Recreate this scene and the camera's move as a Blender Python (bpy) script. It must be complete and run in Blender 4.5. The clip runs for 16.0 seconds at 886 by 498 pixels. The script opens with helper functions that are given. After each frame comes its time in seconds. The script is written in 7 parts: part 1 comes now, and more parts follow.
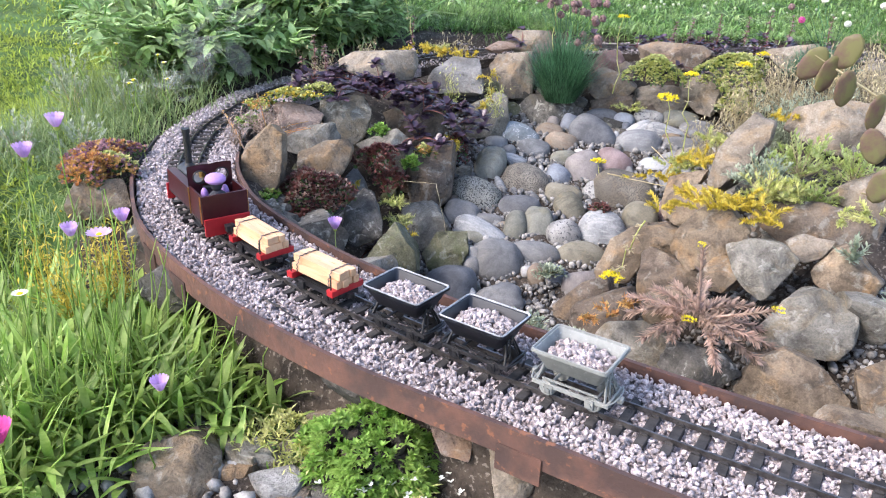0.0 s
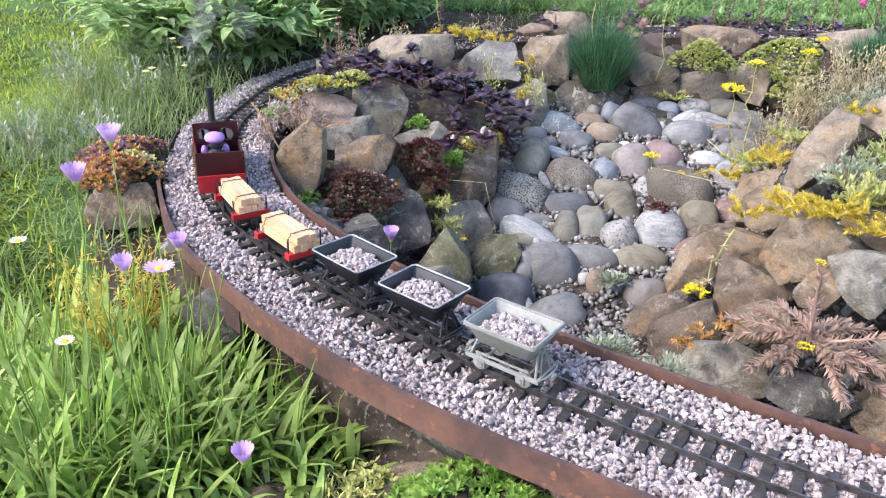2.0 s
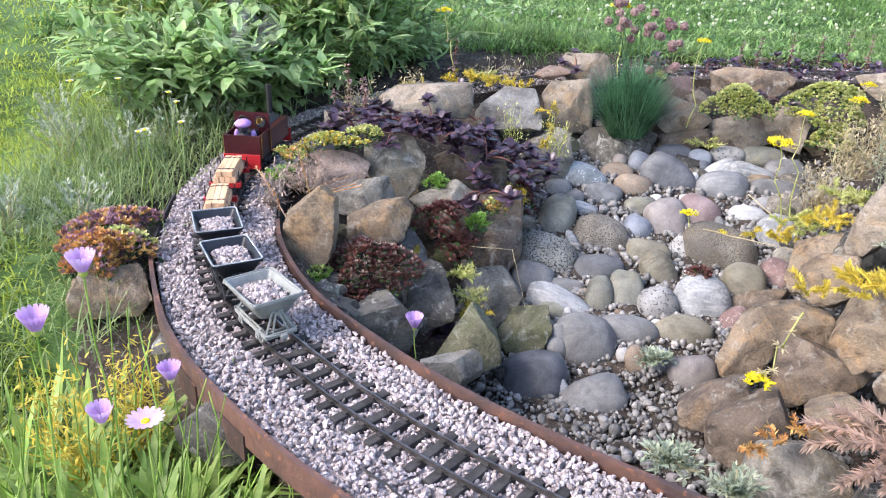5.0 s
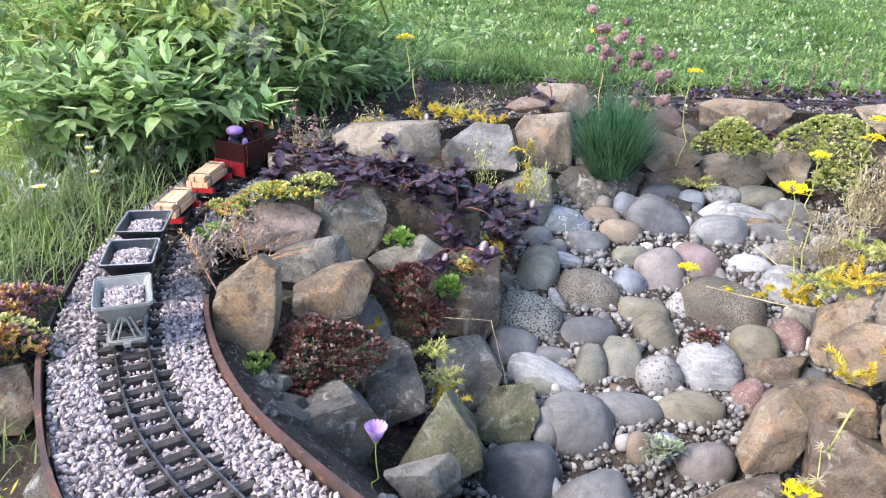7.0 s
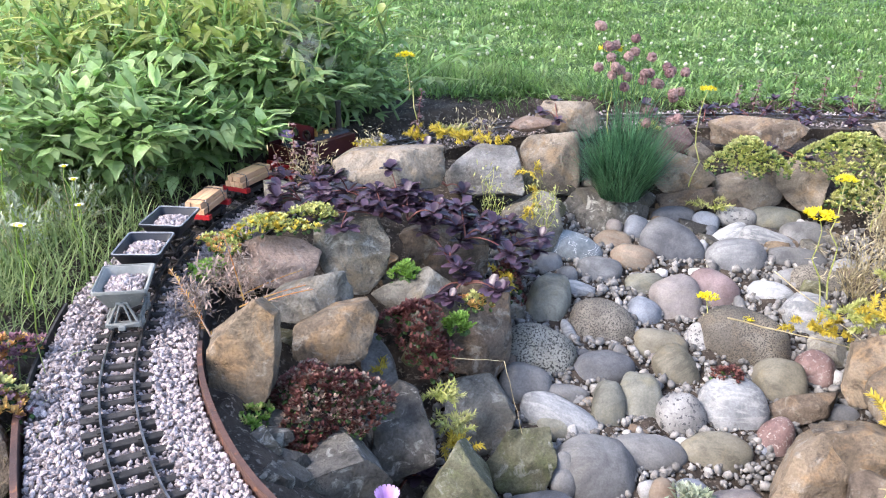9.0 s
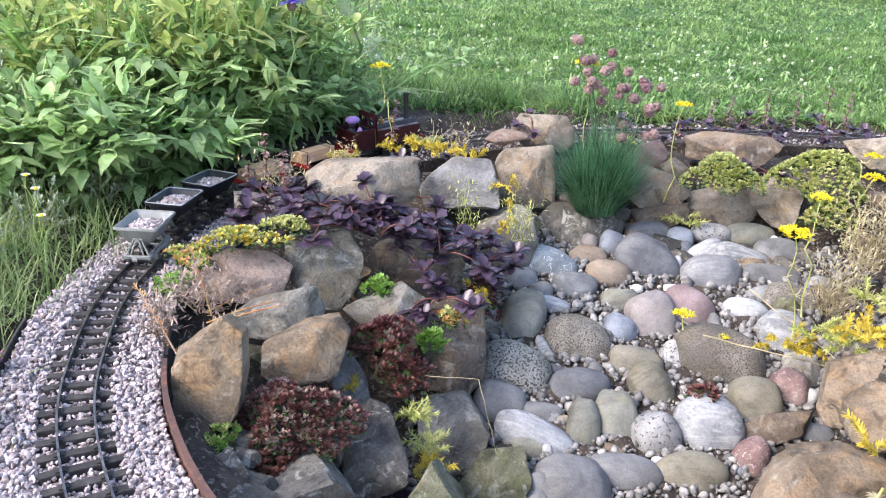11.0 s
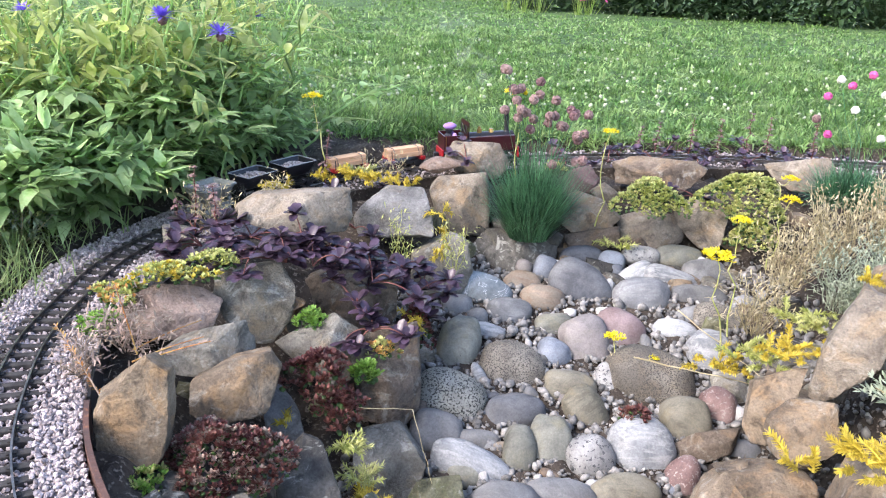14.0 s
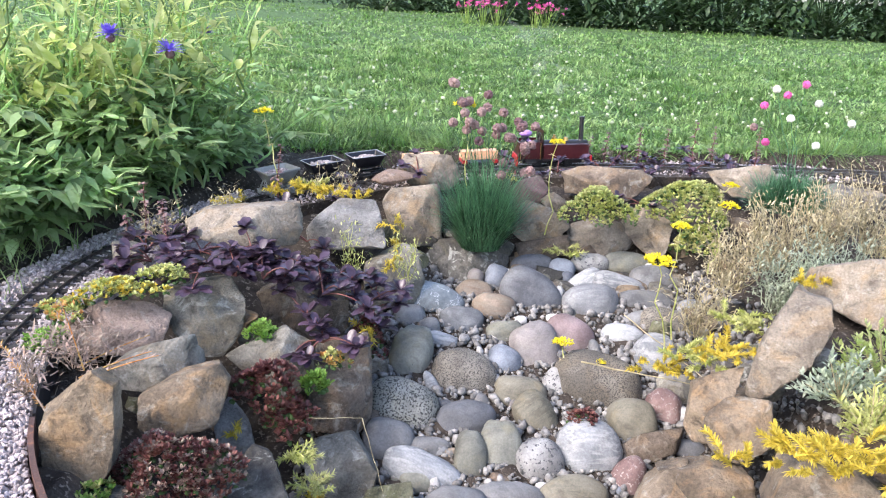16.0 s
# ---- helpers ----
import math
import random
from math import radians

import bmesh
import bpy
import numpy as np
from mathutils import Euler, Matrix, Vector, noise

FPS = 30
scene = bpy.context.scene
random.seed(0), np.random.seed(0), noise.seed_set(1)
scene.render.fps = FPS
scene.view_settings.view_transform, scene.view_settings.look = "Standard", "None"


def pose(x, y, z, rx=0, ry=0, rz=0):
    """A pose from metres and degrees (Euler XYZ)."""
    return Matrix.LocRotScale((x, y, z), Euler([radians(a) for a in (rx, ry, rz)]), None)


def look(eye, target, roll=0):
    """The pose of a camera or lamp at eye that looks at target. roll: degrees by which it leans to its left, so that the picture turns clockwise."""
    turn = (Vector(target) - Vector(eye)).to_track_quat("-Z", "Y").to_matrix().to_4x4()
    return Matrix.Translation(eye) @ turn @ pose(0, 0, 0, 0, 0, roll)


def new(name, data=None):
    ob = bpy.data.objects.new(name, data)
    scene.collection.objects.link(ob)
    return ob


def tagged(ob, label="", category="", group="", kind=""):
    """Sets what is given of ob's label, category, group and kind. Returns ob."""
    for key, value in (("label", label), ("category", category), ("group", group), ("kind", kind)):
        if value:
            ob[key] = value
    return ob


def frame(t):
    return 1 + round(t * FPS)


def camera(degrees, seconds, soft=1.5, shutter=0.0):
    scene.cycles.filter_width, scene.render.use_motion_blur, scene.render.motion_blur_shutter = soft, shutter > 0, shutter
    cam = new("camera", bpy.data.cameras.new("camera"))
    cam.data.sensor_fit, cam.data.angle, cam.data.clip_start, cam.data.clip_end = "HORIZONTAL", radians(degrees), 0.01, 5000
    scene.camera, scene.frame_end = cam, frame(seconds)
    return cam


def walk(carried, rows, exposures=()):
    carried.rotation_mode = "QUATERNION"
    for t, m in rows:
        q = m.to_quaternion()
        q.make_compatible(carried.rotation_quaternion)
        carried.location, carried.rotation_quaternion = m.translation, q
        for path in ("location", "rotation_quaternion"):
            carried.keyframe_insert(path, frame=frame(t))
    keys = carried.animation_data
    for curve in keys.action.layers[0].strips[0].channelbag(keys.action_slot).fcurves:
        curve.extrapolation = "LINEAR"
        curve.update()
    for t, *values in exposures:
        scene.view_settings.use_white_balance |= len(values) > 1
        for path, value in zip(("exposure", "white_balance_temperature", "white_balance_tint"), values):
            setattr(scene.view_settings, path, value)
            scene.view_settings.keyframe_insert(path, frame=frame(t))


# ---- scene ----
cam = camera(58.2, 16.0, soft=1.1)
PATH = [
    (0, (0.678, -1.23, 0.488), (0.379, 0.567, -0.338), 1.6),
    (0.5, (0.644, -1.175, 0.485), (0.37, 0.614, -0.365), 1.9),
    (1, (0.618, -1.123, 0.475), (0.358, 0.66, -0.393), 2.2),
    (1.5, (0.567, -1.108, 0.476), (0.315, 0.672, -0.401), 2.2),
    (2, (0.514, -1.105, 0.476), (0.276, 0.677, -0.401), 2.2),
    (2.5, (0.492, -1.101, 0.477), (0.268, 0.685, -0.394), 2.1),
    (3, (0.472, -1.098, 0.478), (0.258, 0.696, -0.381), 2.1),
    (3.5, (0.462, -1.078, 0.48), (0.239, 0.72, -0.367), 2.1),
    (4, (0.471, -1.025, 0.491), (0.223, 0.773, -0.349), 2.0),
    (4.2, (0.476, -1.008, 0.494), (0.215, 0.791, -0.342), 2.1),
    (6.3, (0.389, -0.8, 0.479), (0.228, 1.028, -0.315), 1.4),
    (6.5, (0.397, -0.769, 0.473), (0.247, 1.065, -0.31), 1.6),
    (7, (0.41, -0.719, 0.473), (0.26, 1.118, -0.303), 2.0),
    (7.5, (0.39, -0.678, 0.475), (0.244, 1.162, -0.295), 1.6),
    (8, (0.384, -0.65, 0.473), (0.246, 1.19, -0.297), 1.4),
    (8.5, (0.383, -0.643, 0.477), (0.245, 1.2, -0.287), 1.5),
    (9, (0.381, -0.639, 0.481), (0.246, 1.207, -0.277), 1.6),
    (11.5, (0.378, -0.613, 0.48), (0.334, 1.25, -0.246), 3.1),
    (12, (0.382, -0.612, 0.483), (0.363, 1.255, -0.234), 3.2),
    (12.5, (0.385, -0.616, 0.486), (0.381, 1.257, -0.214), 3.1),
    (13, (0.387, -0.618, 0.487), (0.402, 1.26, -0.202), 3.0),
    (13.5, (0.393, -0.618, 0.49), (0.431, 1.262, -0.192), 3.0),
    (14, (0.397, -0.617, 0.491), (0.462, 1.266, -0.18), 3.0),
    (14.5, (0.407, -0.623, 0.495), (0.492, 1.262, -0.166), 2.9),
    (15, (0.415, -0.632, 0.496), (0.522, 1.256, -0.155), 2.8),
    (15.5, (0.42, -0.637, 0.495), (0.547, 1.253, -0.148), 2.7),
    (16, (0.424, -0.641, 0.497), (0.573, 1.249, -0.141), 2.7),
]
walk(cam, [(t, look(e, a, r)) for t, e, a, r in PATH], [(0, 1.92, 6400, 15), (4.2, 1.94, 6400, 15), (6.3, 2.06, 6400, 15), (16, 2.05, 6400, 15)])

# ---- world and sun ----
SUN_AZ, SUN_EL = 211.0, 42.0          # degrees: from +x counter-clockwise, above the horizon
world = bpy.data.worlds.new("sky")
scene.world = world
world.use_nodes = True
wn = world.node_tree.nodes
sky = wn.new("ShaderNodeTexSky")
sky.sky_type, sky.sun_disc = "NISHITA", False
sky.sun_elevation, sky.sun_rotation = radians(SUN_EL), radians(90 - SUN_AZ)
sky.air_density, sky.dust_density = 1.0, 2.0
wn["Background"].inputs["Strength"].default_value = 0.15
world.node_tree.links.new(sky.outputs[0], wn["Background"].inputs[0])
sun = new("sun", bpy.data.lights.new("sun", "SUN"))
sun.data.energy, sun.data.angle, sun.data.color = 1.15, radians(20), (1.0, 0.94, 0.87)
sun.matrix_world = look((math.cos(radians(SUN_AZ)) * 9, math.sin(radians(SUN_AZ)) * 9, 9 * math.tan(radians(SUN_EL))), (0, 0, 0))

# ---- materials ----
MATS = {}


def mat(name, c1, c2, scale=30.0, rough=0.8, bump=0.3, c3=None, spots=0.0, metal=0.0, rand=0.15, leaf=0.0, stretch=None, island=False, spec=0.4, fine=6.0):
    """Two-tone noise with a finer third tone, relief and a random change of brightness from piece to piece."""
    if name in MATS:
        return MATS[name]
    m = bpy.data.materials.new(name)
    m.use_nodes = True
    nt, L = m.node_tree, m.node_tree.links.new
    n = nt.nodes
    bsdf = n["Principled BSDF"]
    tc = n.new("ShaderNodeTexCoord")
    mp = n.new("ShaderNodeMapping")
    L(tc.outputs["Object"], mp.inputs[0])
    if stretch:
        mp.inputs["Scale"].default_value = stretch
    info = n.new("ShaderNodeObjectInfo")
    shift = n.new("ShaderNodeVectorMath")
    shift.operation = "MULTIPLY_ADD"
    L(info.outputs["Random"], shift.inputs[0])
    shift.inputs[1].default_value = (7, 5, 3)
    L(mp.outputs[0], shift.inputs[2])
    n1 = n.new("ShaderNodeTexNoise")
    n1.inputs["Scale"].default_value, n1.inputs["Detail"].default_value = scale, 6
    n1.inputs["Roughness"].default_value = 0.68
    n2 = n.new("ShaderNodeTexNoise")
    n2.inputs["Scale"].default_value, n2.inputs["Detail"].default_value = scale * fine, 4
    for q in (n1, n2):
        L(shift.outputs[0], q.inputs["Vector"])
    ramp = n.new("ShaderNodeValToRGB")
    ramp.color_ramp.elements[0].position, ramp.color_ramp.elements[1].position = 0.4, 0.6
    ramp.color_ramp.elements[0].color, ramp.color_ramp.elements[1].color = (*c1, 1), (*c2, 1)
    L(n1.outputs["Fac"], ramp.inputs[0])
    col = ramp.outputs[0]
    if c3:
        r2 = n.new("ShaderNodeValToRGB")
        lo = 0.62 - 0.2 * spots
        r2.color_ramp.elements[0].position, r2.color_ramp.elements[1].position = lo, lo + 0.07
        r2.color_ramp.elements[0].color, r2.color_ramp.elements[1].color = (0, 0, 0, 1), (1, 1, 1, 1)
        L(n2.outputs["Fac"], r2.inputs[0])
        mx = n.new("ShaderNodeMix")
        mx.data_type = "RGBA"
        L(r2.outputs[0], mx.inputs[0])
        L(col, mx.inputs[6])
        mx.inputs[7].default_value = (*c3, 1)
        col = mx.outputs[2]
    hsv = n.new("ShaderNodeHueSaturation")
    mr = n.new("ShaderNodeMapRange")
    src = info.outputs["Random"]
    if island:
        src = n.new("ShaderNodeNewGeometry").outputs["Random Per Island"]
    L(src, mr.inputs[0])
    mr.inputs[3].default_value, mr.inputs[4].default_value = 1 - rand, 1 + rand
    L(mr.outputs[0], hsv.inputs["Value"])
    L(col, hsv.inputs["Color"])
    L(hsv.outputs[0], bsdf.inputs["Base Color"])
    bsdf.inputs["Roughness"].default_value = rough
    bsdf.inputs["Metallic"].default_value = metal
    bsdf.inputs["Specular IOR Level"].default_value = spec
    if bump:
        add = n.new("ShaderNodeMath")
        add.operation = "MULTIPLY_ADD"
        L(n2.outputs["Fac"], add.inputs[0])
        add.inputs[1].default_value = 0.35
        L(n1.outputs["Fac"], add.inputs[2])
        b = n.new("ShaderNodeBump")
        b.inputs["Strength"].default_value, b.inputs["Distance"].default_value = bump, 0.25 / scale
        L(add.outputs[0], b.inputs["Height"])
        L(b.outputs[0], bsdf.inputs["Normal"])
    if leaf:
        tr = n.new("ShaderNodeBsdfTranslucent")
        L(hsv.outputs[0], tr.inputs[0])
        ms = n.new("ShaderNodeMixShader")
        ms.inputs[0].default_value = leaf
        L(bsdf.outputs[0], ms.inputs[1])
        L(tr.outputs[0], ms.inputs[2])
        L(ms.outputs[0], n["Material Output"].inputs[0])
    MATS[name] = m
    return m


def leafmat(name, c1, c2, leaf=0.35, rough=0.55, rand=0.3, scale=25):
    return mat(name, c1, c2, scale, rough, 0.15, None, 0, 0, rand, leaf, None, True)


SOIL = mat("soil", (0.02, 0.015, 0.011), (0.055, 0.042, 0.031), 25, 0.95, 0.9, (0.14, 0.12, 0.1), 0.2)
TURF = mat("turf", (0.03, 0.06, 0.012), (0.06, 0.12, 0.025), 6, 0.95, 0.6)
BALLAST = mat("ballast_stone", (0.23, 0.19, 0.186), (0.45, 0.398, 0.39), 130, 0.85, 0.3, (0.2, 0.17, 0.16), 0.3, 0, 0.42, 0, None, True)
RUST = mat("rusty_steel", (0.05, 0.03, 0.026), (0.105, 0.052, 0.038), 14, 0.7, 0.3, (0.17, 0.075, 0.04), 0.02, 0.0)
BLACK = mat("black_plastic", (0.008, 0.008, 0.009), (0.018, 0.018, 0.02), 40, 0.45, 0.1)
# pale grey paints the bright reflection along the black tubs' rims
RIM = mat("highlight_rim_plastic", (0.16, 0.17, 0.18), (0.3, 0.31, 0.32), 60, 0.35, 0.1)
NAVY = mat("dark_tub_plastic", (0.006, 0.007, 0.011), (0.012, 0.014, 0.02), 40, 0.4, 0.08)
GREY = mat("grey_plastic", (0.16, 0.168, 0.158), (0.215, 0.222, 0.208), 45, 0.5, 0.1, (0.25, 0.26, 0.25), 0.05)
RAIL = mat("rail_metal", (0.09, 0.08, 0.075), (0.19, 0.175, 0.165), 60, 0.28, 0.1, None, 0, 0.8)
SLEEPER = mat("sleeper_plastic", (0.018, 0.016, 0.015), (0.045, 0.041, 0.038), 60, 0.8, 0.3)
MAROON = mat("maroon_paint", (0.026, 0.004, 0.006), (0.042, 0.008, 0.01), 30, 0.3, 0.05)
RED = mat("red_paint", (0.3, 0.011, 0.015), (0.37, 0.018, 0.022), 40, 0.4, 0.05)
WOOD = mat("pale_timber", (0.5, 0.29, 0.16), (0.62, 0.4, 0.24), 40, 0.7, 0.2, (0.42, 0.24, 0.11), 0.1, 0, 0.12, 0, (0.15, 1, 1))
BRASS = mat("brass", (0.5, 0.32, 0.12), (0.62, 0.42, 0.18), 40, 0.3, 0.05, None, 0, 1.0)
LILAC = mat("lilac_cloth", (0.3, 0.16, 0.42), (0.4, 0.24, 0.5), 40, 0.6, 0.1)
SMOKED = mat("dark_cloth", (0.012, 0.013, 0.02), (0.03, 0.03, 0.04), 60, 0.7, 0.1)


def stone_mat(name, c1, c2, stain, scale=11.0, rough=0.9, relief=1.0, stained=0.7, pits=0.7, lichen=0.0, grain=0.17, speck=None, specks=0.0, speck_scale=170, veins=None, bands=None):
    """Natural stone: broad tone change, stains, dark pits, pale lichen, fine grain, and mineral specks, veins or bands where wanted."""
    m = bpy.data.materials.new(name)
    m.use_nodes = True
    nt, L = m.node_tree, m.node_tree.links.new
    n = nt.nodes
    bsdf = n["Principled BSDF"]
    tc, info = n.new("ShaderNodeTexCoord"), n.new("ShaderNodeObjectInfo")
    shift = n.new("ShaderNodeVectorMath")
    shift.operation = "MULTIPLY_ADD"
    L(info.outputs["Random"], shift.inputs[0])
    shift.inputs[1].default_value = (17, 11, 7)
    L(tc.outputs["Object"], shift.inputs[2])

    def tex(sc, detail=5, distort=0.0, src=None):
        q = n.new("ShaderNodeTexNoise")
        q.inputs["Scale"].default_value, q.inputs["Detail"].default_value = sc, detail
        q.inputs["Roughness"].default_value, q.inputs["Distortion"].default_value = 0.65, distort
        L(src or shift.outputs[0], q.inputs["Vector"])
        return q.outputs["Fac"]

    def step(fac, lo, hi, a=0.0, b=1.0):
        q = n.new("ShaderNodeMapRange")
        L(fac, q.inputs[0])
        for k, val in zip((1, 2, 3, 4), (lo, hi, a, b)):
            q.inputs[k].default_value = val
        return q.outputs[0]

    def blend(fac, a, b, kind="MIX"):
        q = n.new("ShaderNodeMix")
        q.data_type, q.blend_type = "RGBA", kind
        L(fac, q.inputs[0])
        L(a, q.inputs[6])
        if isinstance(b, tuple):
            q.inputs[7].default_value = (*b, 1)
        else:
            L(b, q.inputs[7])
        return q.outputs[2]
    broad, mid, fine = tex(scale, 8, 0.6), tex(scale * 4, 7, 0.5), tex(scale * 26, 3)
    ramp = n.new("ShaderNodeValToRGB")
    ramp.color_ramp.elements[0].position, ramp.color_ramp.elements[1].position = 0.38, 0.62
    ramp.color_ramp.elements[0].color, ramp.color_ramp.elements[1].color = (*(0.72 * q for q in c1), 1), (*c2, 1)
    L(broad, ramp.inputs[0])
    col = blend(step(tex(scale * 1.7, 5, 0.8), 0.5, 0.68, 0, stained), ramp.outputs[0], stain)
    if bands:
        q = n.new("ShaderNodeMapping")
        q.inputs["Scale"].default_value, q.inputs["Rotation"].default_value = (1.5, 7, 7), (0.4, 0.2, 0.35)
        L(shift.outputs[0], q.inputs[0])
        col = blend(step(tex(scale * 1.2, 3, 0.5, q.outputs[0]), 0.45, 0.58, 0, 0.75), col, bands)
    if veins:
        q = n.new("ShaderNodeMath")
        q.operation = "COMPARE"
        L(tex(scale * 1.6, 3, 1.2), q.inputs[0])
        q.inputs[1].default_value, q.inputs[2].default_value = 0.5, 0.007
        col = blend(q.outputs[0], col, veins)
    if lichen:
        col = blend(step(tex(scale * 3.4, 7, 0.8), 0.56, 0.64, 0, lichen), col, (0.46, 0.46, 0.41))
    if specks:
        col = blend(step(tex(speck_scale, 2), 0.62 - 0.2 * specks, 0.66 - 0.2 * specks), col, speck)
    if pits:
        col = blend(step(mid, 0.32, 0.47, pits, 0.0), col, tuple(0.3 * q for q in c1))
    value = n.new("ShaderNodeHueSaturation")
    both = n.new("ShaderNodeMath")
    both.operation = "MULTIPLY"
    L(step(fine, 0.35, 0.65, 0.92 - grain, 0.92 + grain), both.inputs[0])
    L(step(info.outputs["Random"], 0, 1, 0.86, 1.14), both.inputs[1])
    L(both.outputs[0], value.inputs["Value"])
    L(col, value.inputs["Color"])
    L(value.outputs[0], bsdf.inputs["Base Color"])
    L(step(mid, 0.3, 0.7, rough - 0.08, min(1.0, rough + 0.06)), bsdf.inputs["Roughness"])
    bsdf.inputs["Specular IOR Level"].default_value = 0.35
    add = n.new("ShaderNodeMath")
    add.operation = "MULTIPLY_ADD"
    L(fine, add.inputs[0])
    add.inputs[1].default_value = 0.3
    L(mid, add.inputs[2])
    b = n.new("ShaderNodeBump")
    b.inputs["Strength"].default_value, b.inputs["Distance"].default_value = relief, 0.007
    L(add.outputs[0], b.inputs["Height"])
    L(b.outputs[0], bsdf.inputs["Normal"])
    return m


OCHRE = (0.34, 0.21, 0.1)
ROCKM = {
    "tan": stone_mat("tan_sandstone", (0.135, 0.104, 0.072), (0.261, 0.203, 0.140), OCHRE, lichen=0.25),
    "sand": stone_mat("pale_sandstone", (0.161, 0.134, 0.104), (0.283, 0.241, 0.188), (0.252, 0.171, 0.090), lichen=0.2),
    "grey": stone_mat("grey_gritstone", (0.126, 0.117, 0.095), (0.270, 0.252, 0.211), (0.198, 0.153, 0.090), lichen=0.35),
    "white": stone_mat("pale_gritstone", (0.153, 0.150, 0.142), (0.306, 0.298, 0.283), (0.180, 0.153, 0.117), lichen=0.3),
    "dark": stone_mat("dark_gritstone", (0.054, 0.052, 0.047), (0.144, 0.135, 0.117), (0.090, 0.081, 0.054), lichen=0.55),
    "brown": stone_mat("brown_sandstone", (0.099, 0.075, 0.056), (0.211, 0.167, 0.126), (0.234, 0.153, 0.081), lichen=0.3),
    "pink": stone_mat("pinkish_sandstone", (0.198, 0.135, 0.104), (0.333, 0.248, 0.198), (0.270, 0.162, 0.090), lichen=0.2),
    "plum": stone_mat("plum_sandstone", (0.081, 0.050, 0.050), (0.171, 0.117, 0.108), (0.180, 0.126, 0.108), lichen=0.25),
    "green": stone_mat("mossy_gritstone", (0.081, 0.081, 0.041), (0.207, 0.198, 0.126), (0.117, 0.135, 0.045), lichen=0.4),
}


def cob_mat(name, c1, c2, stain, **more):
    return stone_mat(name, c1, c2, stain, **{"scale": 13.0, "rough": 0.66, "relief": 0.22, "stained": 0.5, "pits": 0.3, "grain": 0.12,  **more})


COBM = {
    "granite": cob_mat("speckled_granite", (0.25, 0.245, 0.21), (0.36, 0.35, 0.3), (0.3, 0.27, 0.18), speck=(0.035, 0.035, 0.03), specks=0.48, speck_scale=300, relief=0.4),
    "browngran": cob_mat("brown_granite", (0.14, 0.125, 0.1), (0.22, 0.2, 0.165), (0.17, 0.13, 0.08), speck=(0.06, 0.053, 0.045), specks=0.5, speck_scale=380, relief=0.4),
    "slate": cob_mat("slate_cobble", (0.085, 0.088, 0.097), (0.14, 0.144, 0.152), (0.18, 0.18, 0.18)),
    "grey": cob_mat("grey_cobble", (0.14, 0.14, 0.14), (0.23, 0.23, 0.225), (0.19, 0.18, 0.155)),
    "pale": cob_mat("pale_cobble", (0.19, 0.2, 0.21), (0.31, 0.32, 0.325), (0.2, 0.2, 0.19), bands=(0.36, 0.36, 0.35)),
    "olive": cob_mat("olive_cobble", (0.14, 0.14, 0.117), (0.23, 0.23, 0.19), (0.2, 0.18, 0.11)),
    "beige": cob_mat("beige_cobble", (0.16, 0.147, 0.107), (0.25, 0.23, 0.18), (0.25, 0.2, 0.11), bands=(0.19, 0.175, 0.13)),
    "speckle": cob_mat("white_speckled_cobble", (0.23, 0.225, 0.215), (0.32, 0.315, 0.3), (0.24, 0.23, 0.21), speck=(0.07, 0.07, 0.075), specks=0.2, speck_scale=170, relief=0.35),
    "blue": cob_mat("bluish_cobble", (0.13, 0.145, 0.175), (0.21, 0.23, 0.26), (0.2, 0.205, 0.21)),
    "mauve": cob_mat("mauve_cobble", (0.15, 0.135, 0.13), (0.235, 0.21, 0.2), (0.2, 0.18, 0.14)),
    "pink": cob_mat("pink_cobble", (0.2, 0.14, 0.135), (0.28, 0.21, 0.205), (0.22, 0.19, 0.17)),
    "red": cob_mat("red_cobble", (0.18, 0.11, 0.1), (0.27, 0.18, 0.165), (0.28, 0.23, 0.21), speck=(0.3, 0.25, 0.23), specks=0.2),
    "rust": cob_mat("rusty_cobble", (0.18, 0.125, 0.086), (0.27, 0.21, 0.155), (0.13, 0.09, 0.06), bands=(0.2, 0.17, 0.13)),
    "veined": cob_mat("veined_cobble", (0.16, 0.185, 0.2), (0.27, 0.3, 0.31), (0.2, 0.21, 0.2), veins=(0.55, 0.56, 0.56)),
    "striped": cob_mat("striped_cobble", (0.14, 0.145, 0.15), (0.24, 0.245, 0.245), (0.19, 0.19, 0.18), bands=(0.13, 0.13, 0.135)),
    "white": cob_mat("white_quartz", (0.4, 0.39, 0.37), (0.52, 0.51, 0.49), (0.4, 0.36, 0.3)),
}
PEBBLE = mat("pebble", (0.1, 0.098, 0.092), (0.25, 0.24, 0.225), 60, 0.7, 0.15, (0.2, 0.18, 0.16), 0.2, 0, 0.5, 0, None, True)
GRASS = leafmat("grass_blade", (0.08, 0.17, 0.032), (0.22, 0.33, 0.1), 0.5, 0.5, 0.6, 5)
LONGGRASS = leafmat("bank_grass", (0.14, 0.22, 0.07), (0.3, 0.37, 0.16), 0.45)
GREENLEAF = leafmat("fresh_green_leaf", (0.2, 0.33, 0.06), (0.4, 0.51, 0.16), 0.5, 0.5, 0.4)
SHRUBLEAF = leafmat("shrub_leaf", (0.27, 0.41, 0.16), (0.44, 0.57, 0.29), 0.65, 0.5, 0.45)
SHRUBLIGHT = leafmat("pale_shrub_leaf", (0.36, 0.44, 0.12), (0.56, 0.6, 0.28), 0.65)
# brighter, yellower copy of the lawn green: sunshine put into the blade colour
LAWNSUN = leafmat("sun_painted_lawn_blade", (0.26, 0.34, 0.05), (0.4, 0.47, 0.09), 0.55, 0.6, 0.4)
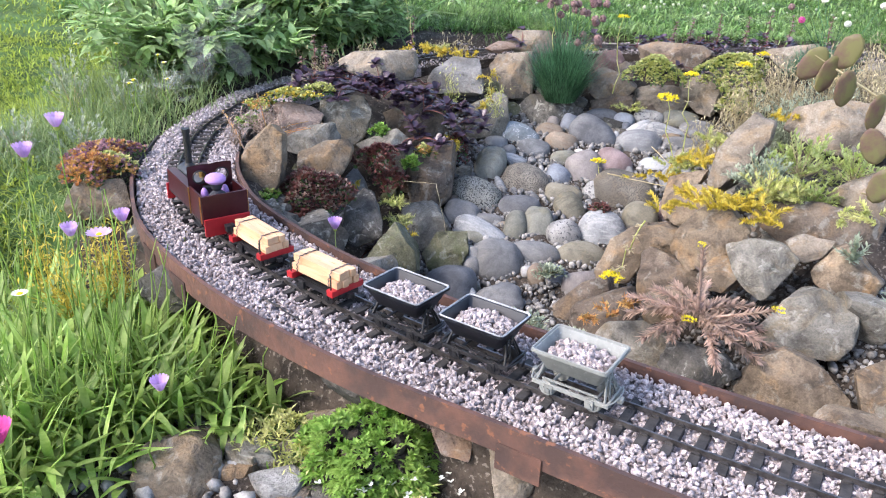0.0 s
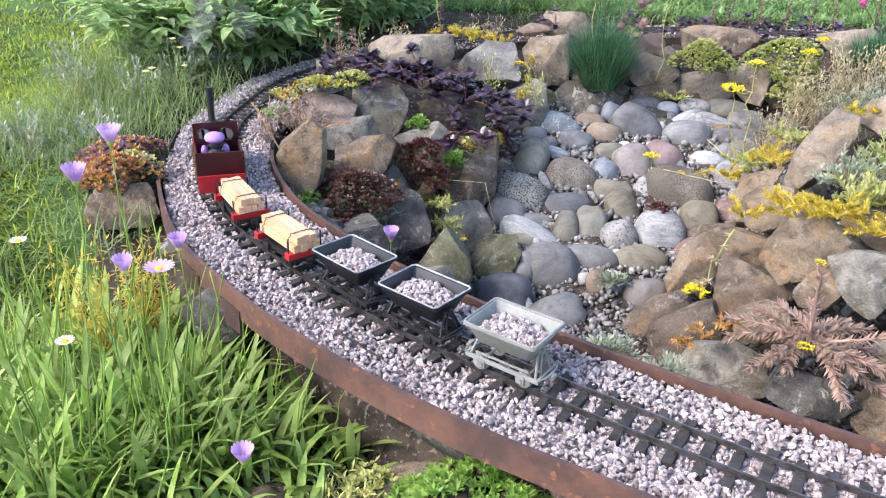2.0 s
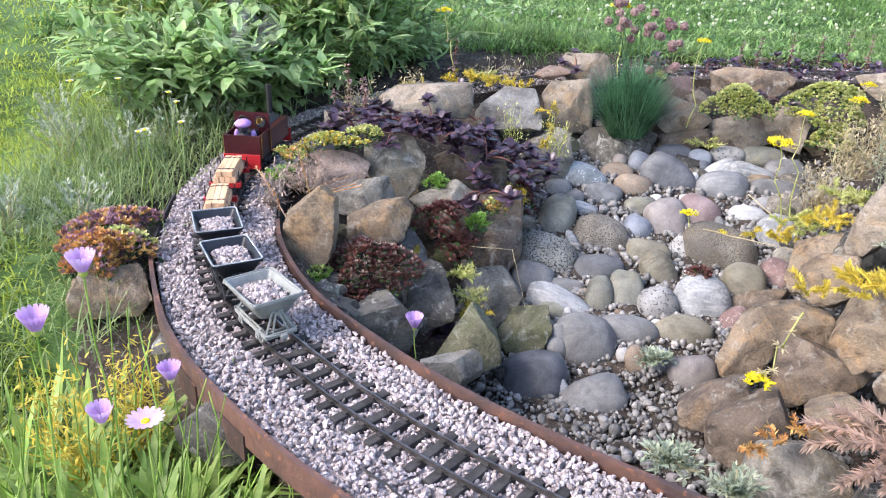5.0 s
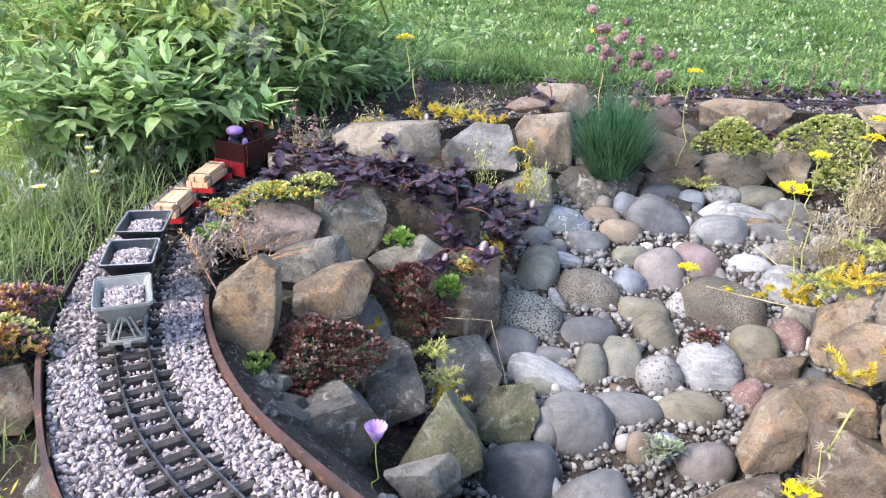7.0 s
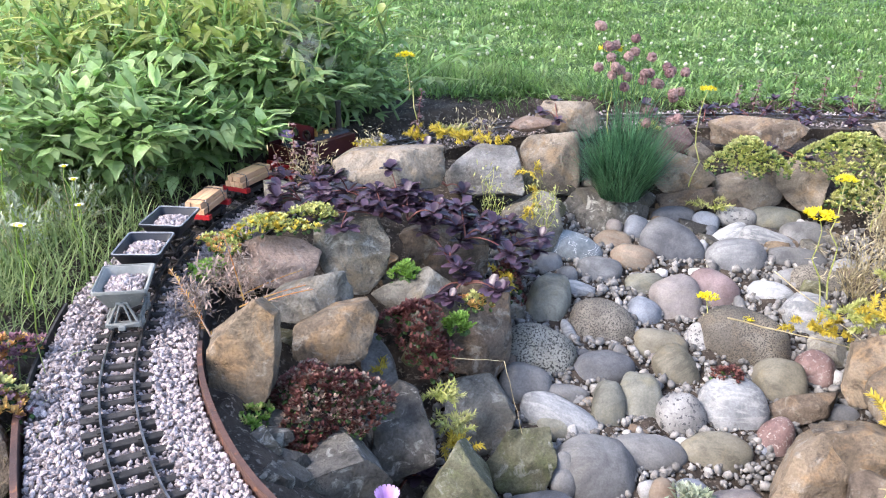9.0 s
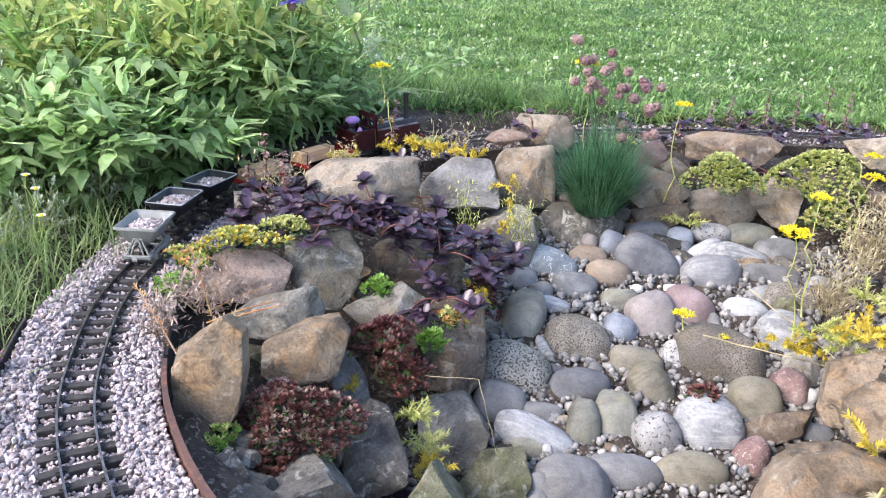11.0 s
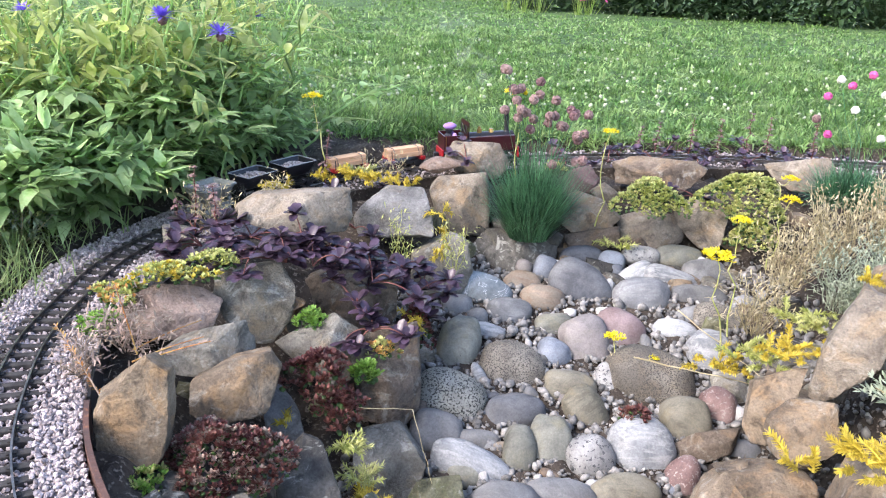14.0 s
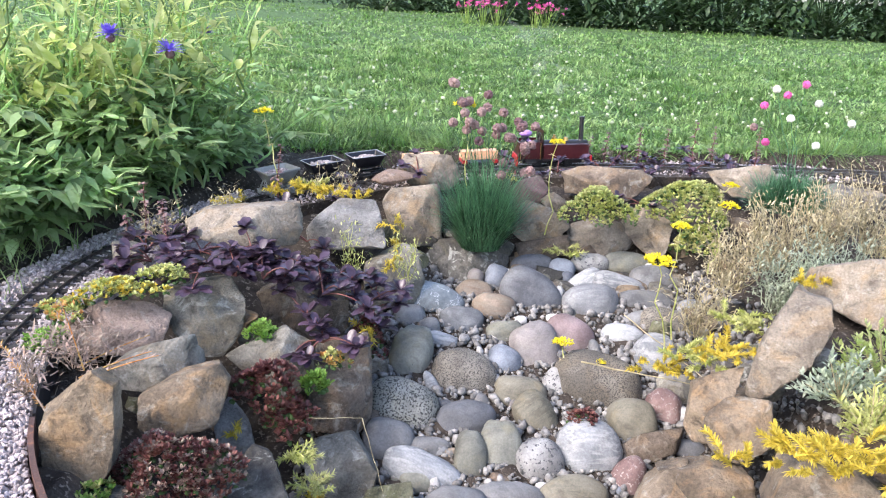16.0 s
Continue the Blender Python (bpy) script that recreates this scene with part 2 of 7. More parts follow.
COARSE = leafmat("coarse_lawn_blade", (0.12, 0.24, 0.06), (0.34, 0.45, 0.18), 0.55, 0.45, 0.6, 5)
CLOVER = mat("clover_head", (0.32, 0.38, 0.22), (0.5, 0.53, 0.38), 200, 0.8, 0.2)
HEDGELEAF = leafmat("hedge_leaf", (0.02, 0.045, 0.015), (0.04, 0.08, 0.025), 0.25)
DARKLEAF = leafmat("deep_green_leaf", (0.05, 0.1, 0.028), (0.09, 0.16, 0.05), 0.35)
BUGLE = leafmat("purple_bugle_leaf", (0.035, 0.022, 0.035), (0.09, 0.056, 0.085), 0.15, 0.28)
TUFT = leafmat("tuft_needle", (0.035, 0.1, 0.045), (0.1, 0.23, 0.11), 0.35, 0.45, 0.6)
SEDUMY = leafmat("yellow_stonecrop", (0.48, 0.37, 0.035), (0.61, 0.49, 0.08), 0.35)
SEDUMG = leafmat("lime_stonecrop", (0.36, 0.4, 0.1), (0.56, 0.55, 0.24), 0.35, 0.8)
SEDUMO = leafmat("orange_stonecrop", (0.48, 0.2, 0.06), (0.6, 0.4, 0.13), 0.35)
SEDUMR = leafmat("red_stonecrop", (0.1, 0.032, 0.03), (0.21, 0.085, 0.065), 0.25)
SEDUMM = leafmat("mauve_stonecrop", (0.2, 0.09, 0.12), (0.42, 0.24, 0.27), 0.3)
SEDUMP = leafmat("pink_grey_stonecrop", (0.22, 0.18, 0.135), (0.38, 0.27, 0.215), 0.25)
STARRED = leafmat("coral_stonecrop", (0.27, 0.2, 0.15), (0.46, 0.31, 0.24), 0.3)
SILVER = leafmat("silvery_leaf", (0.25, 0.3, 0.2), (0.4, 0.44, 0.32), 0.3)
STRAW = leafmat("straw_stem", (0.34, 0.28, 0.15), (0.52, 0.45, 0.28), 0.3)
CUSHION = leafmat("cushion_leaf", (0.17, 0.33, 0.05), (0.33, 0.48, 0.12), 0.45)
YELLOWFL = leafmat("yellow_petal", (0.7, 0.58, 0.01), (0.8, 0.7, 0.03), 0.3, 0.5, 0.12)
LILACFL = leafmat("lilac_petal", (0.5, 0.3, 0.6), (0.66, 0.46, 0.74), 0.4, 0.5, 0.12)
PINKFL = leafmat("pink_petal", (0.62, 0.08, 0.3), (0.75, 0.16, 0.42), 0.35, 0.5, 0.15)
WHITEFL = leafmat("white_petal", (0.68, 0.68, 0.6), (0.82, 0.82, 0.76), 0.3, 0.5, 0.1)
BLUEFL = leafmat("violet_petal", (0.18, 0.12, 0.6), (0.3, 0.2, 0.75), 0.3, 0.5, 0.1)
SEEDHEAD = leafmat("dusky_flower_head", (0.16, 0.085, 0.09), (0.3, 0.2, 0.18), 0.2)
POD = leafmat("honesty_pod", (0.3, 0.28, 0.14), (0.26, 0.17, 0.15), 0.7, 0.35, 0.3, 60)


# ---- mesh helpers ----
def mesh(name, verts, faces, material, smooth=False, sharp=None):
    me = bpy.data.meshes.new(name)
    me.from_pydata([tuple(v) for v in np.asarray(verts).tolist()] if not isinstance(verts, list) else verts, [], faces if isinstance(faces, list) else np.asarray(faces).tolist())
    me.materials.append(material)
    if smooth:
        me.shade_smooth()
        if sharp:
            me.set_sharp_from_angle(angle=radians(sharp))
    me.update()
    return me


JOINED = {"foliage", "spike", "stalk", "root_mat", "crown", "blossom", "gravel_load"}


def part(name, data, parent, label="", m=None):
    ob = new(name, data)
    if name in JOINED or name == "stem" and len(data.vertices) > 50:
        ob["kind"] = "stuff"
    ob.parent = parent
    if m is not None:
        ob.matrix_basis = m
    return tagged(ob, label)


def thing(name, label, category, m=None, group="", kind=""):
    ob = new(name)
    ob.empty_display_size = 0.02
    if m is not None:
        ob.matrix_basis = m
    return tagged(ob, label, category, group, kind)


def from_bm(name, bm, material, smooth=False, sharp=40):
    me = bpy.data.meshes.new(name)
    bm.to_mesh(me)
    bm.free()
    me.materials.append(material)
    if smooth:
        me.shade_smooth()
        me.set_sharp_from_angle(angle=radians(sharp))
    return me


def box(bm, cx, cy, cz, sx, sy, sz, bevel=0.0, rot=None):
    r = bmesh.ops.create_cube(bm, size=1)
    m = Matrix.Translation((cx, cy, cz)) @ (rot or Matrix()) @ Matrix.Diagonal((sx, sy, sz, 1))
    bmesh.ops.transform(bm, matrix=m, verts=r["verts"])
    if bevel:
        edges = list({e for v in r["verts"] for e in v.link_edges})
        bmesh.ops.bevel(bm, geom=edges, offset=bevel, segments=2, affect="EDGES", profile=0.6)


def rod(bm, a, b, r, seg=8, r2=None):
    a, b = Vector(a), Vector(b)
    q = (b - a).to_track_quat("Z", "Y").to_matrix().to_4x4()
    res = bmesh.ops.create_cone(bm, cap_ends=True, segments=seg, radius1=r, radius2=r if r2 is None else r2, depth=(b - a).length)
    bmesh.ops.transform(bm, matrix=Matrix.Translation((a + b) / 2) @ q, verts=res["verts"])


def unit(v):
    return v / np.maximum(np.linalg.norm(v, axis=-1, keepdims=True), 1e-9)


def blades(name, base, way, length, width, material, droop=0.3, segs=3, shape="leaf", fold=0.0, face=None):
    """Many leaves in one mesh. base, way: N x 3; length, width: N or single; each leaf bends down by droop."""
    base, way = np.asarray(base, float).reshape(-1, 3), unit(np.asarray(way, float).reshape(-1, 3))
    n = len(base)
    length, width = np.broadcast_to(length, (n,))[:, None], np.broadcast_to(width, (n,))[:, None]
    droop = np.broadcast_to(droop, (n,))[:, None]
    ref = np.tile([0.0, 0.0, 1.0], (n, 1)) if face is None else np.asarray(face, float)
    side = np.cross(way, ref)
    bad = np.linalg.norm(side, axis=1) < 0.15
    side[bad] = np.cross(way[bad], np.random.normal(size=(bad.sum(), 3)))
    side = unit(side)
    up = unit(np.cross(side, way))
    prof = {"leaf": [0.25, 0.95, 0.85, 0.03], "blade": [1, 0.85, 0.55, 0.04], "round": [0.3, 1.0, 1.0, 0.45], "needle": [0.9, 0.9, 0.7, 0.1], "lance": [0.3, 1.0, 0.55, 0.02]}[shape]
    per = 3 if fold else 2
    rows = []
    for k in range(segs + 1):
        u = k / segs
        w = np.interp(u, [0, 0.35, 0.7, 1], prof)
        c = base + way * length * u * (1 - 0.25 * droop * u) + np.array([0, 0, -1.0]) * length * droop * u * u
        rows.append(c - side * width * w / 2)
        if fold:
            rows.append(c - up * width * w * fold)
        rows.append(c + side * width * w / 2)
    v = np.stack(rows, 1).reshape(-1, 3)
    f = []
    for k in range(segs):
        for j in range(per - 1):
            a = k * per + j
            f.append([a, a + 1, a + per + 1, a + per])
    f = (np.array(f)[None] + (np.arange(n) * per * (segs + 1))[:, None, None]).reshape(-1, 4)
    return mesh(name, v, f, material, smooth=bool(fold))


ICO = bmesh.new()
bmesh.ops.create_icosphere(ICO, subdivisions=1, radius=1)
ICO_V = np.array([v.co[:] for v in ICO.verts])
ICO_F = np.array([[v.index for v in f.verts] for f in ICO.faces])
ICO.free()


def stones(name, centres, sizes, material, rough=0.25, squash=0.7, smooth=False):
    """Many small stones or heads in one mesh."""
    n = len(centres)
    q = np.random.normal(size=(n, 3, 3))
    q, _ = np.linalg.qr(q)
    v = ICO_V[None] * (1 + rough * np.random.uniform(-1, 1, (n, 12, 1)))
    v = v * np.stack([np.ones(n), np.random.uniform(squash, 1, n), np.random.uniform(squash * 0.8, squash * 1.1, n)], 1)[:, None]
    v = np.einsum("nij,nkj->nki", q, v) * np.asarray(sizes).reshape(-1, 1, 1) / 2 + np.asarray(centres)[:, None]
    f = (ICO_F[None] + (np.arange(n) * 12)[:, None, None]).reshape(-1, 3)
    return mesh(name, v.reshape(-1, 3), f, material, smooth)


def stalks(name, lines, radius, material, seg=5):
    """Round stems along polylines, in one mesh."""
    v, f = [], []
    for pts in lines:
        pts = np.asarray(pts, float)
        d = unit(np.gradient(pts, axis=0))
        s = unit(np.cross(d, [0.31, 0.87, 0.38]))
        u = np.cross(s, d)
        o = len(v)
        for i, p in enumerate(pts):
            r = radius * (1 - 0.5 * i / (len(pts) - 1))
            for k in range(seg):
                a = 2 * math.pi * k / seg
                v.append(tuple(p + (s[i] * math.cos(a) + u[i] * math.sin(a)) * r))
        for i in range(len(pts) - 1):
            for k in range(seg):
                a, b = o + i * seg + k, o + i * seg + (k + 1) % seg
                f.append((a, b, b + seg, a + seg))
    return mesh(name, v, f, material, smooth=True)


def bent(a, b, sag=0.0, n=7, wob=0.0):
    a, b = np.asarray(a, float), np.asarray(b, float)
    u = np.linspace(0, 1, n)[:, None]
    p = a + (b - a) * u + np.array([0, 0, -sag]) * (4 * u * (1 - u))
    return p + np.random.normal(size=p.shape) * wob * u * (1 - u) * 4


def ball_dirs(n, lo=0.0, hi=1.0):
    """Random directions with sine of elevation between lo and hi."""
    z = np.random.uniform(lo, hi, n)
    a = np.random.uniform(0, 2 * math.pi, n)
    r = np.sqrt(1 - z * z)
    return np.stack([r * np.cos(a), r * np.sin(a), z], 1)


# ---- line of the track ----
CTRL = [(1.9, -0.90, 0), (1.4, -0.75, 0), (1.15, -0.67, 0), (0.95, -0.603, 0), (0.721, -0.512, 0), (0.463, -0.389, 0), (0.301, -0.29, 0), (0.189, -0.2, 0), (0.08, -0.094, 0),
        (-0.027, 0.075, 0), (-0.078, 0.217, 0), (-0.109, 0.343, 0), (-0.118, 0.482, 0), (-0.113, 0.651, 0.001), (-0.051, 0.834, 0.005), (0.049, 0.994, 0.011),
        (0.155, 1.124, 0.018), (0.307, 1.226, 0.03), (0.494, 1.302, 0.043), (0.727, 1.338, 0.055), (0.996, 1.345, 0.066), (1.3, 1.33, 0.075), (1.9, 1.27, 0.08)]


def spline(ctrl, n=16):
    c = np.array(ctrl, float)
    p = np.vstack([2 * c[0] - c[1], c, 2 * c[-1] - c[-2]])
    out = []
    for i in range(1, len(c)):
        p0, p1, p2, p3 = p[i - 1:i + 3]
        a, b, d = (np.linalg.norm(q) ** 0.5 for q in (p1 - p0, p2 - p1, p3 - p2))
        m1 = ((p1 - p0) / a - (p2 - p0) / (a + b) + (p2 - p1) / b) * b
        m2 = ((p2 - p1) / b - (p3 - p1) / (b + d) + (p3 - p2) / d) * b
        for u in np.linspace(0, 1, n, endpoint=False):
            out.append((2 * u ** 3 - 3 * u ** 2 + 1) * p1 + (u ** 3 - 2 * u ** 2 + u) * m1 + (3 * u ** 2 - 2 * u ** 3) * p2 + (u ** 3 - u ** 2) * m2)
    return np.array(out + [c[-1]])


RAW = spline(CTRL)
RAW_S = np.concatenate([[0], np.cumsum(np.linalg.norm(np.diff(RAW, axis=0), axis=1))])
S0 = float(np.interp(16, np.arange(len(RAW_S)), RAW_S))      # where the train's own scale of distance begins
END = RAW_S[-1]
LINE_S = np.arange(0, END, 0.012)
LINE = np.stack([np.interp(LINE_S, RAW_S, RAW[:, k]) for k in range(3)], 1)
for _ in range(6):
    LINE[1:-1] = LINE[1:-1] * 0.5 + (LINE[:-2] + LINE[2:]) * 0.25
WAY = unit(np.gradient(LINE, axis=0))
RIGHT = unit(np.stack([WAY[:, 1], -WAY[:, 0], np.zeros(len(WAY))], 1))


def on_track(s, r=0.0, z=0.0):
    """A place at s metres along the line, r metres to its inner side, z metres over the rail tops."""
    p = np.array([np.interp(s, LINE_S, LINE[:, k]) for k in range(3)])
    d = np.array([np.interp(s, LINE_S, RIGHT[:, k]) for k in range(3)])
    return p + d * r + np.array([0, 0, z])


def side_of(x, y):
    """Signed distance from the line (positive on the pond's side) and the rail height there."""
    p = np.stack([x, y], -1).reshape(-1, 2)
    r, z = np.zeros(len(p)), np.zeros(len(p))
    for i in range(0, len(p), 4000):
        d = p[i:i + 4000, None] - LINE[None, ::3, :2]
        k = np.argmin((d ** 2).sum(-1), 1)
        e = d[np.arange(len(k)), k]
        sg = np.sign((e * RIGHT[::3][k, :2]).sum(1))
        r[i:i + 4000] = np.linalg.norm(e, axis=1) * np.where(sg == 0, 1, sg)
        z[i:i + 4000] = LINE[::3][k, 2]
    return r.reshape(np.shape(x)), z.reshape(np.shape(x))


def smooth(a, b, v):
    u = np.clip((v - a) / (b - a), 0, 1)
    return u * u * (3 - 2 * u)


def ground_z(x, y):
    x, y = np.asarray(x, float), np.asarray(y, float)
    r, zt = side_of(x, y)
    pool = np.clip(-0.315 + 0.25 * y, -0.27, -0.1)
    shelf = 0.07 * smooth(0.75, 1.05, y)
    inner = zt - 0.035 + (pool - zt + 0.035) * smooth(0.09, 0.36, r - shelf)
    bank = smooth(0.92, 1.16, x - 0.12 * smooth(0.45, 0.7, y)) * smooth(-0.7, -0.1, y)
    level = np.clip(-0.165 + 0.42 * (y + 0.19), -0.165, 0.0)
    inner = inner + (level - inner) * bank * smooth(0.1, 0.3, r)
    out_far = -0.155 + (0.13 * smooth(-0.25, 0.05, y)) + (0.04 + zt) * smooth(0.3, 0.9, y)
    outer = zt - 0.07 + (out_far - zt + 0.07) * smooth(0.055 + 0.04 * smooth(0.0, 0.15, y), 0.075 + 0.09 * smooth(0.0, 0.2, y), -r)
    z = np.where(r > 0, inner, outer)
    z = np.where((r < 0.1) & (r > -0.055), zt - 0.042, z)
    lawn = 0.055 + 0.01 * np.sin(2 * x) * np.sin(1.7 * y)
    z = z + (lawn - z) * smooth(1.42, 1.6, y) 
    z = z + (-0.12 - z) * smooth(-0.45, -0.9, x) * (1 - smooth(0.5, 1.6, y))
    return z


def gz(x, y):
    return float(ground_z(np.array([x]), np.array([y]))[0])


# ---- ground ----
def make_ground():
    xs = np.concatenate([[-60, -25, -10, -5, -3], np.arange(-2, -0.6, 0.08), np.arange(-0.6, 1.7, 0.02), np.arange(1.7, 3.4, 0.08), [4, 6, 10, 25, 60]])
    ys = np.concatenate([[-60, -20, -6, -3], np.arange(-2, -0.8, 0.08), np.arange(-0.8, 1.7, 0.02), np.arange(1.7, 4, 0.1), [5, 7, 10, 15, 25, 45, 90]])
    X, Y = np.meshgrid(xs, ys)
    Z = ground_z(X, Y)
    near = (np.abs(X) < 3) & (np.abs(Y) < 3)
    Z = Z + np.where(near, np.random.normal(size=Z.shape) * 0.004, 0)
    v = np.stack([X, Y, Z], -1).reshape(-1, 3)
    w = len(xs)
    i, j = np.meshgrid(np.arange(len(ys) - 1), np.arange(w - 1), indexing="ij")
    a = (i * w + j).ravel()
    f = np.stack([a, a + 1, a + w + 1, a + w], 1)
    me = mesh("ground", v, f, SOIL, True)
    me.materials.append(TURF)
    c = v[f].mean(1)
    rr, _ = side_of(c[:, 0], c[:, 1])
    turf = (c[:, 1] > 1.5) | (c[:, 0] < -0.4) | (c[:, 1] < -1.6) | (c[:, 0] > 2.0) | ((rr < -0.2) & (c[:, 0] < 0))
    me.polygons.foreach_set("material_index", turf.astype(np.int32))
    tagged(new("ground", me), "dark garden soil sloping to a stony hollow, turf beyond", "ground", kind="structure")


make_ground()


# ---- trackbed ----
def wide(s):
    """How much farther out the bed's outer edge lies at s: it bulges along the front bend."""
    return 0.011 * float(smooth(s_at(0.7, -0.5), s_at(0.46, -0.39), s) * (1 - smooth(s_at(0.2, -0.21), s_at(0.0, 0.03), s)))


def ribbon(name, s0, s1, r0, r1, z0, z1, material, step=0.02, bulge=False):
    """A bar of rectangular section along the line, from r0 to r1 across and z0 to z1 in height."""
    n = max(2, int((s1 - s0) / step))
    ring, f = [], []
    for s in np.linspace(s0, s1, n):
        a, b = (r - wide(s) if bulge and r < 0 else r for r in (r0, r1))
        ring += [on_track(s, a, z0), on_track(s, b, z0), on_track(s, b, z1), on_track(s, a, z1)]
    for i in range(n - 1):
        for k in range(4):
            a, b = i * 4 + k, i * 4 + (k + 1) % 4
            f.append((a, a + 4, b + 4, b))
    f += [(0, 1, 2, 3), (n * 4 - 1, n * 4 - 2, n * 4 - 3, n * 4 - 4)]
    return mesh(name, np.array(ring), f, material)


def s_at(x, y):
    return float(LINE_S[np.argmin((LINE[:, 0] - x) ** 2 + (LINE[:, 1] - y) ** 2)])


def make_trackbed():
    cut = s_at(0.16, 1.12)
    tagged(new("trackbed", ribbon("trackbed", cut, END - 0.03, -0.087, 0.087, -0.05, -0.0115, SOIL)), "bare dark soil trackbed behind the rockery", "trackbed", kind="structure")
    tagged(new("trackbed", ribbon("trackbed", 0.02, cut, -0.087, 0.087, -0.036, -0.0135, BALLAST, 0.02, True)), "narrow raised trackbed under pale gravel ballast", "trackbed", kind="structure")
    n = 62000
    s = np.random.uniform(s_at(1.2, -0.68), END - 0.3, n)
    s = s[(s < s_at(0.16, 1.12)) | (np.random.uniform(0, 1, n) < 0.08)]
    n = len(s)
    r = np.random.uniform(-0.086, 0.086, n)
    extra = np.interp(s, LINE_S, [wide(q) for q in LINE_S])
    r = np.where(r < -0.04, r - extra * (-0.04 - r) / 0.046, r)
    p = np.stack([np.interp(s, LINE_S, LINE[:, k]) for k in range(3)], 1) + np.stack([np.interp(s, LINE_S, RIGHT[:, k]) for k in range(3)], 1) * r[:, None]
    centre = np.abs(r) < 0.036
    p[:, 2] += np.where(centre, -0.0118, -0.0078) + np.random.uniform(-0.0042, 0.0036, n)
    size = np.random.uniform(0.0042, 0.0092, n) * np.where(centre, 0.85, 1)
    tagged(new("ballast", stones("ballast", p, size, BALLAST, 0.32, 0.62)), "loose pale pinkish-grey gravel ballast", "gravel", kind="stuff")


make_trackbed()


def make_track():
    t = thing("railway_track", "narrow-gauge model railway track with black sleepers on gravel", "railway track")
    for name, r in (("rail", -0.0155), ("rail", 0.0205)):
        part(name, ribbon("rail", 0.02, END - 0.03, r - 0.0011, r + 0.0011, -0.006, 0.0, RAIL), t, "dark metal rail with a worn top")
    bm = bmesh.new()
    box(bm, 0, -0.003, 0, 0.0105, 0.076, 0.009, 0.0012)
    for r in (0.0155, -0.0205):
        box(bm, 0, r, 0.005, 0.0075, 0.0095, 0.0025)
    me = from_bm("sleeper", bm, SLEEPER)
    for s in np.arange(0.05, END - 0.05, 0.0262):
        a, b = on_track(s), on_track(s + 0.005)
        part("sleeper", me, t, "", pose(a[0], a[1], a[2] - 0.0098 + random.uniform(-0.0006, 0.0006), 0, 0, math.degrees(math.atan2(b[1] - a[1], b[0] - a[0])) + random.uniform(-1.2, 1.2)))


make_track()


def make_edging():
    a, b = 0.05, s_at(-0.065, 0.16)
    e = thing("steel_edging", "rusty flat steel bar edging the outer side of the trackbed", "edging", group="trackbed edging")
    part("bar", ribbon("bar", a, s_at(-0.03, 0.1), -0.097, -0.091, -0.031, 0.003, RUST, 0.02, True), e)
    for s in (s_at(0.16, -0.17), s_at(0.24, -0.24), s_at(0.72, -0.51)):
        part("bracket", ribbon("bracket", s, s + 0.05, -0.099, -0.0972, -0.05, -0.018, RUST, 0.01, True), e, "orange-rusted joining plate")
    e = thing("steel_edging", "rusty flat steel bar edging the pond side of the trackbed", "edging", group="trackbed edging")
    part("bar", ribbon("bar", a, b, 0.089, 0.095, -0.04, 0.004, RUST), e)
    e = thing("plastic_edging", "black plastic strip edging the trackbed beside the rocks", "edging", group="trackbed edging")
    part("strip", ribbon("strip", b + 0.004, b + 0.2, 0.092, 0.0955, -0.045, 0.006, BLACK), e)
    e = thing("plastic_edging", "grey-green plastic strip edging the trackbed by the grass", "edging", group="trackbed edging")
    part("strip", ribbon("strip", s_at(-0.03, 0.1) + 0.004, s_at(-0.1, 0.3), -0.094, -0.091, -0.045, -0.003, SLEEPER), e)


make_edging()


# ---- rocks and cobbles ----
ROCK_WORD = {"tan": "tan sandstone", "sand": "pale sandstone", "grey": "grey gritstone", "white": "pale grey gritstone", "dark": "dark weathered gritstone",
             "brown": "brown sandstone", "pink": "pinkish sandstone", "plum": "plum-coloured sandstone", "green": "mossy green gritstone"}


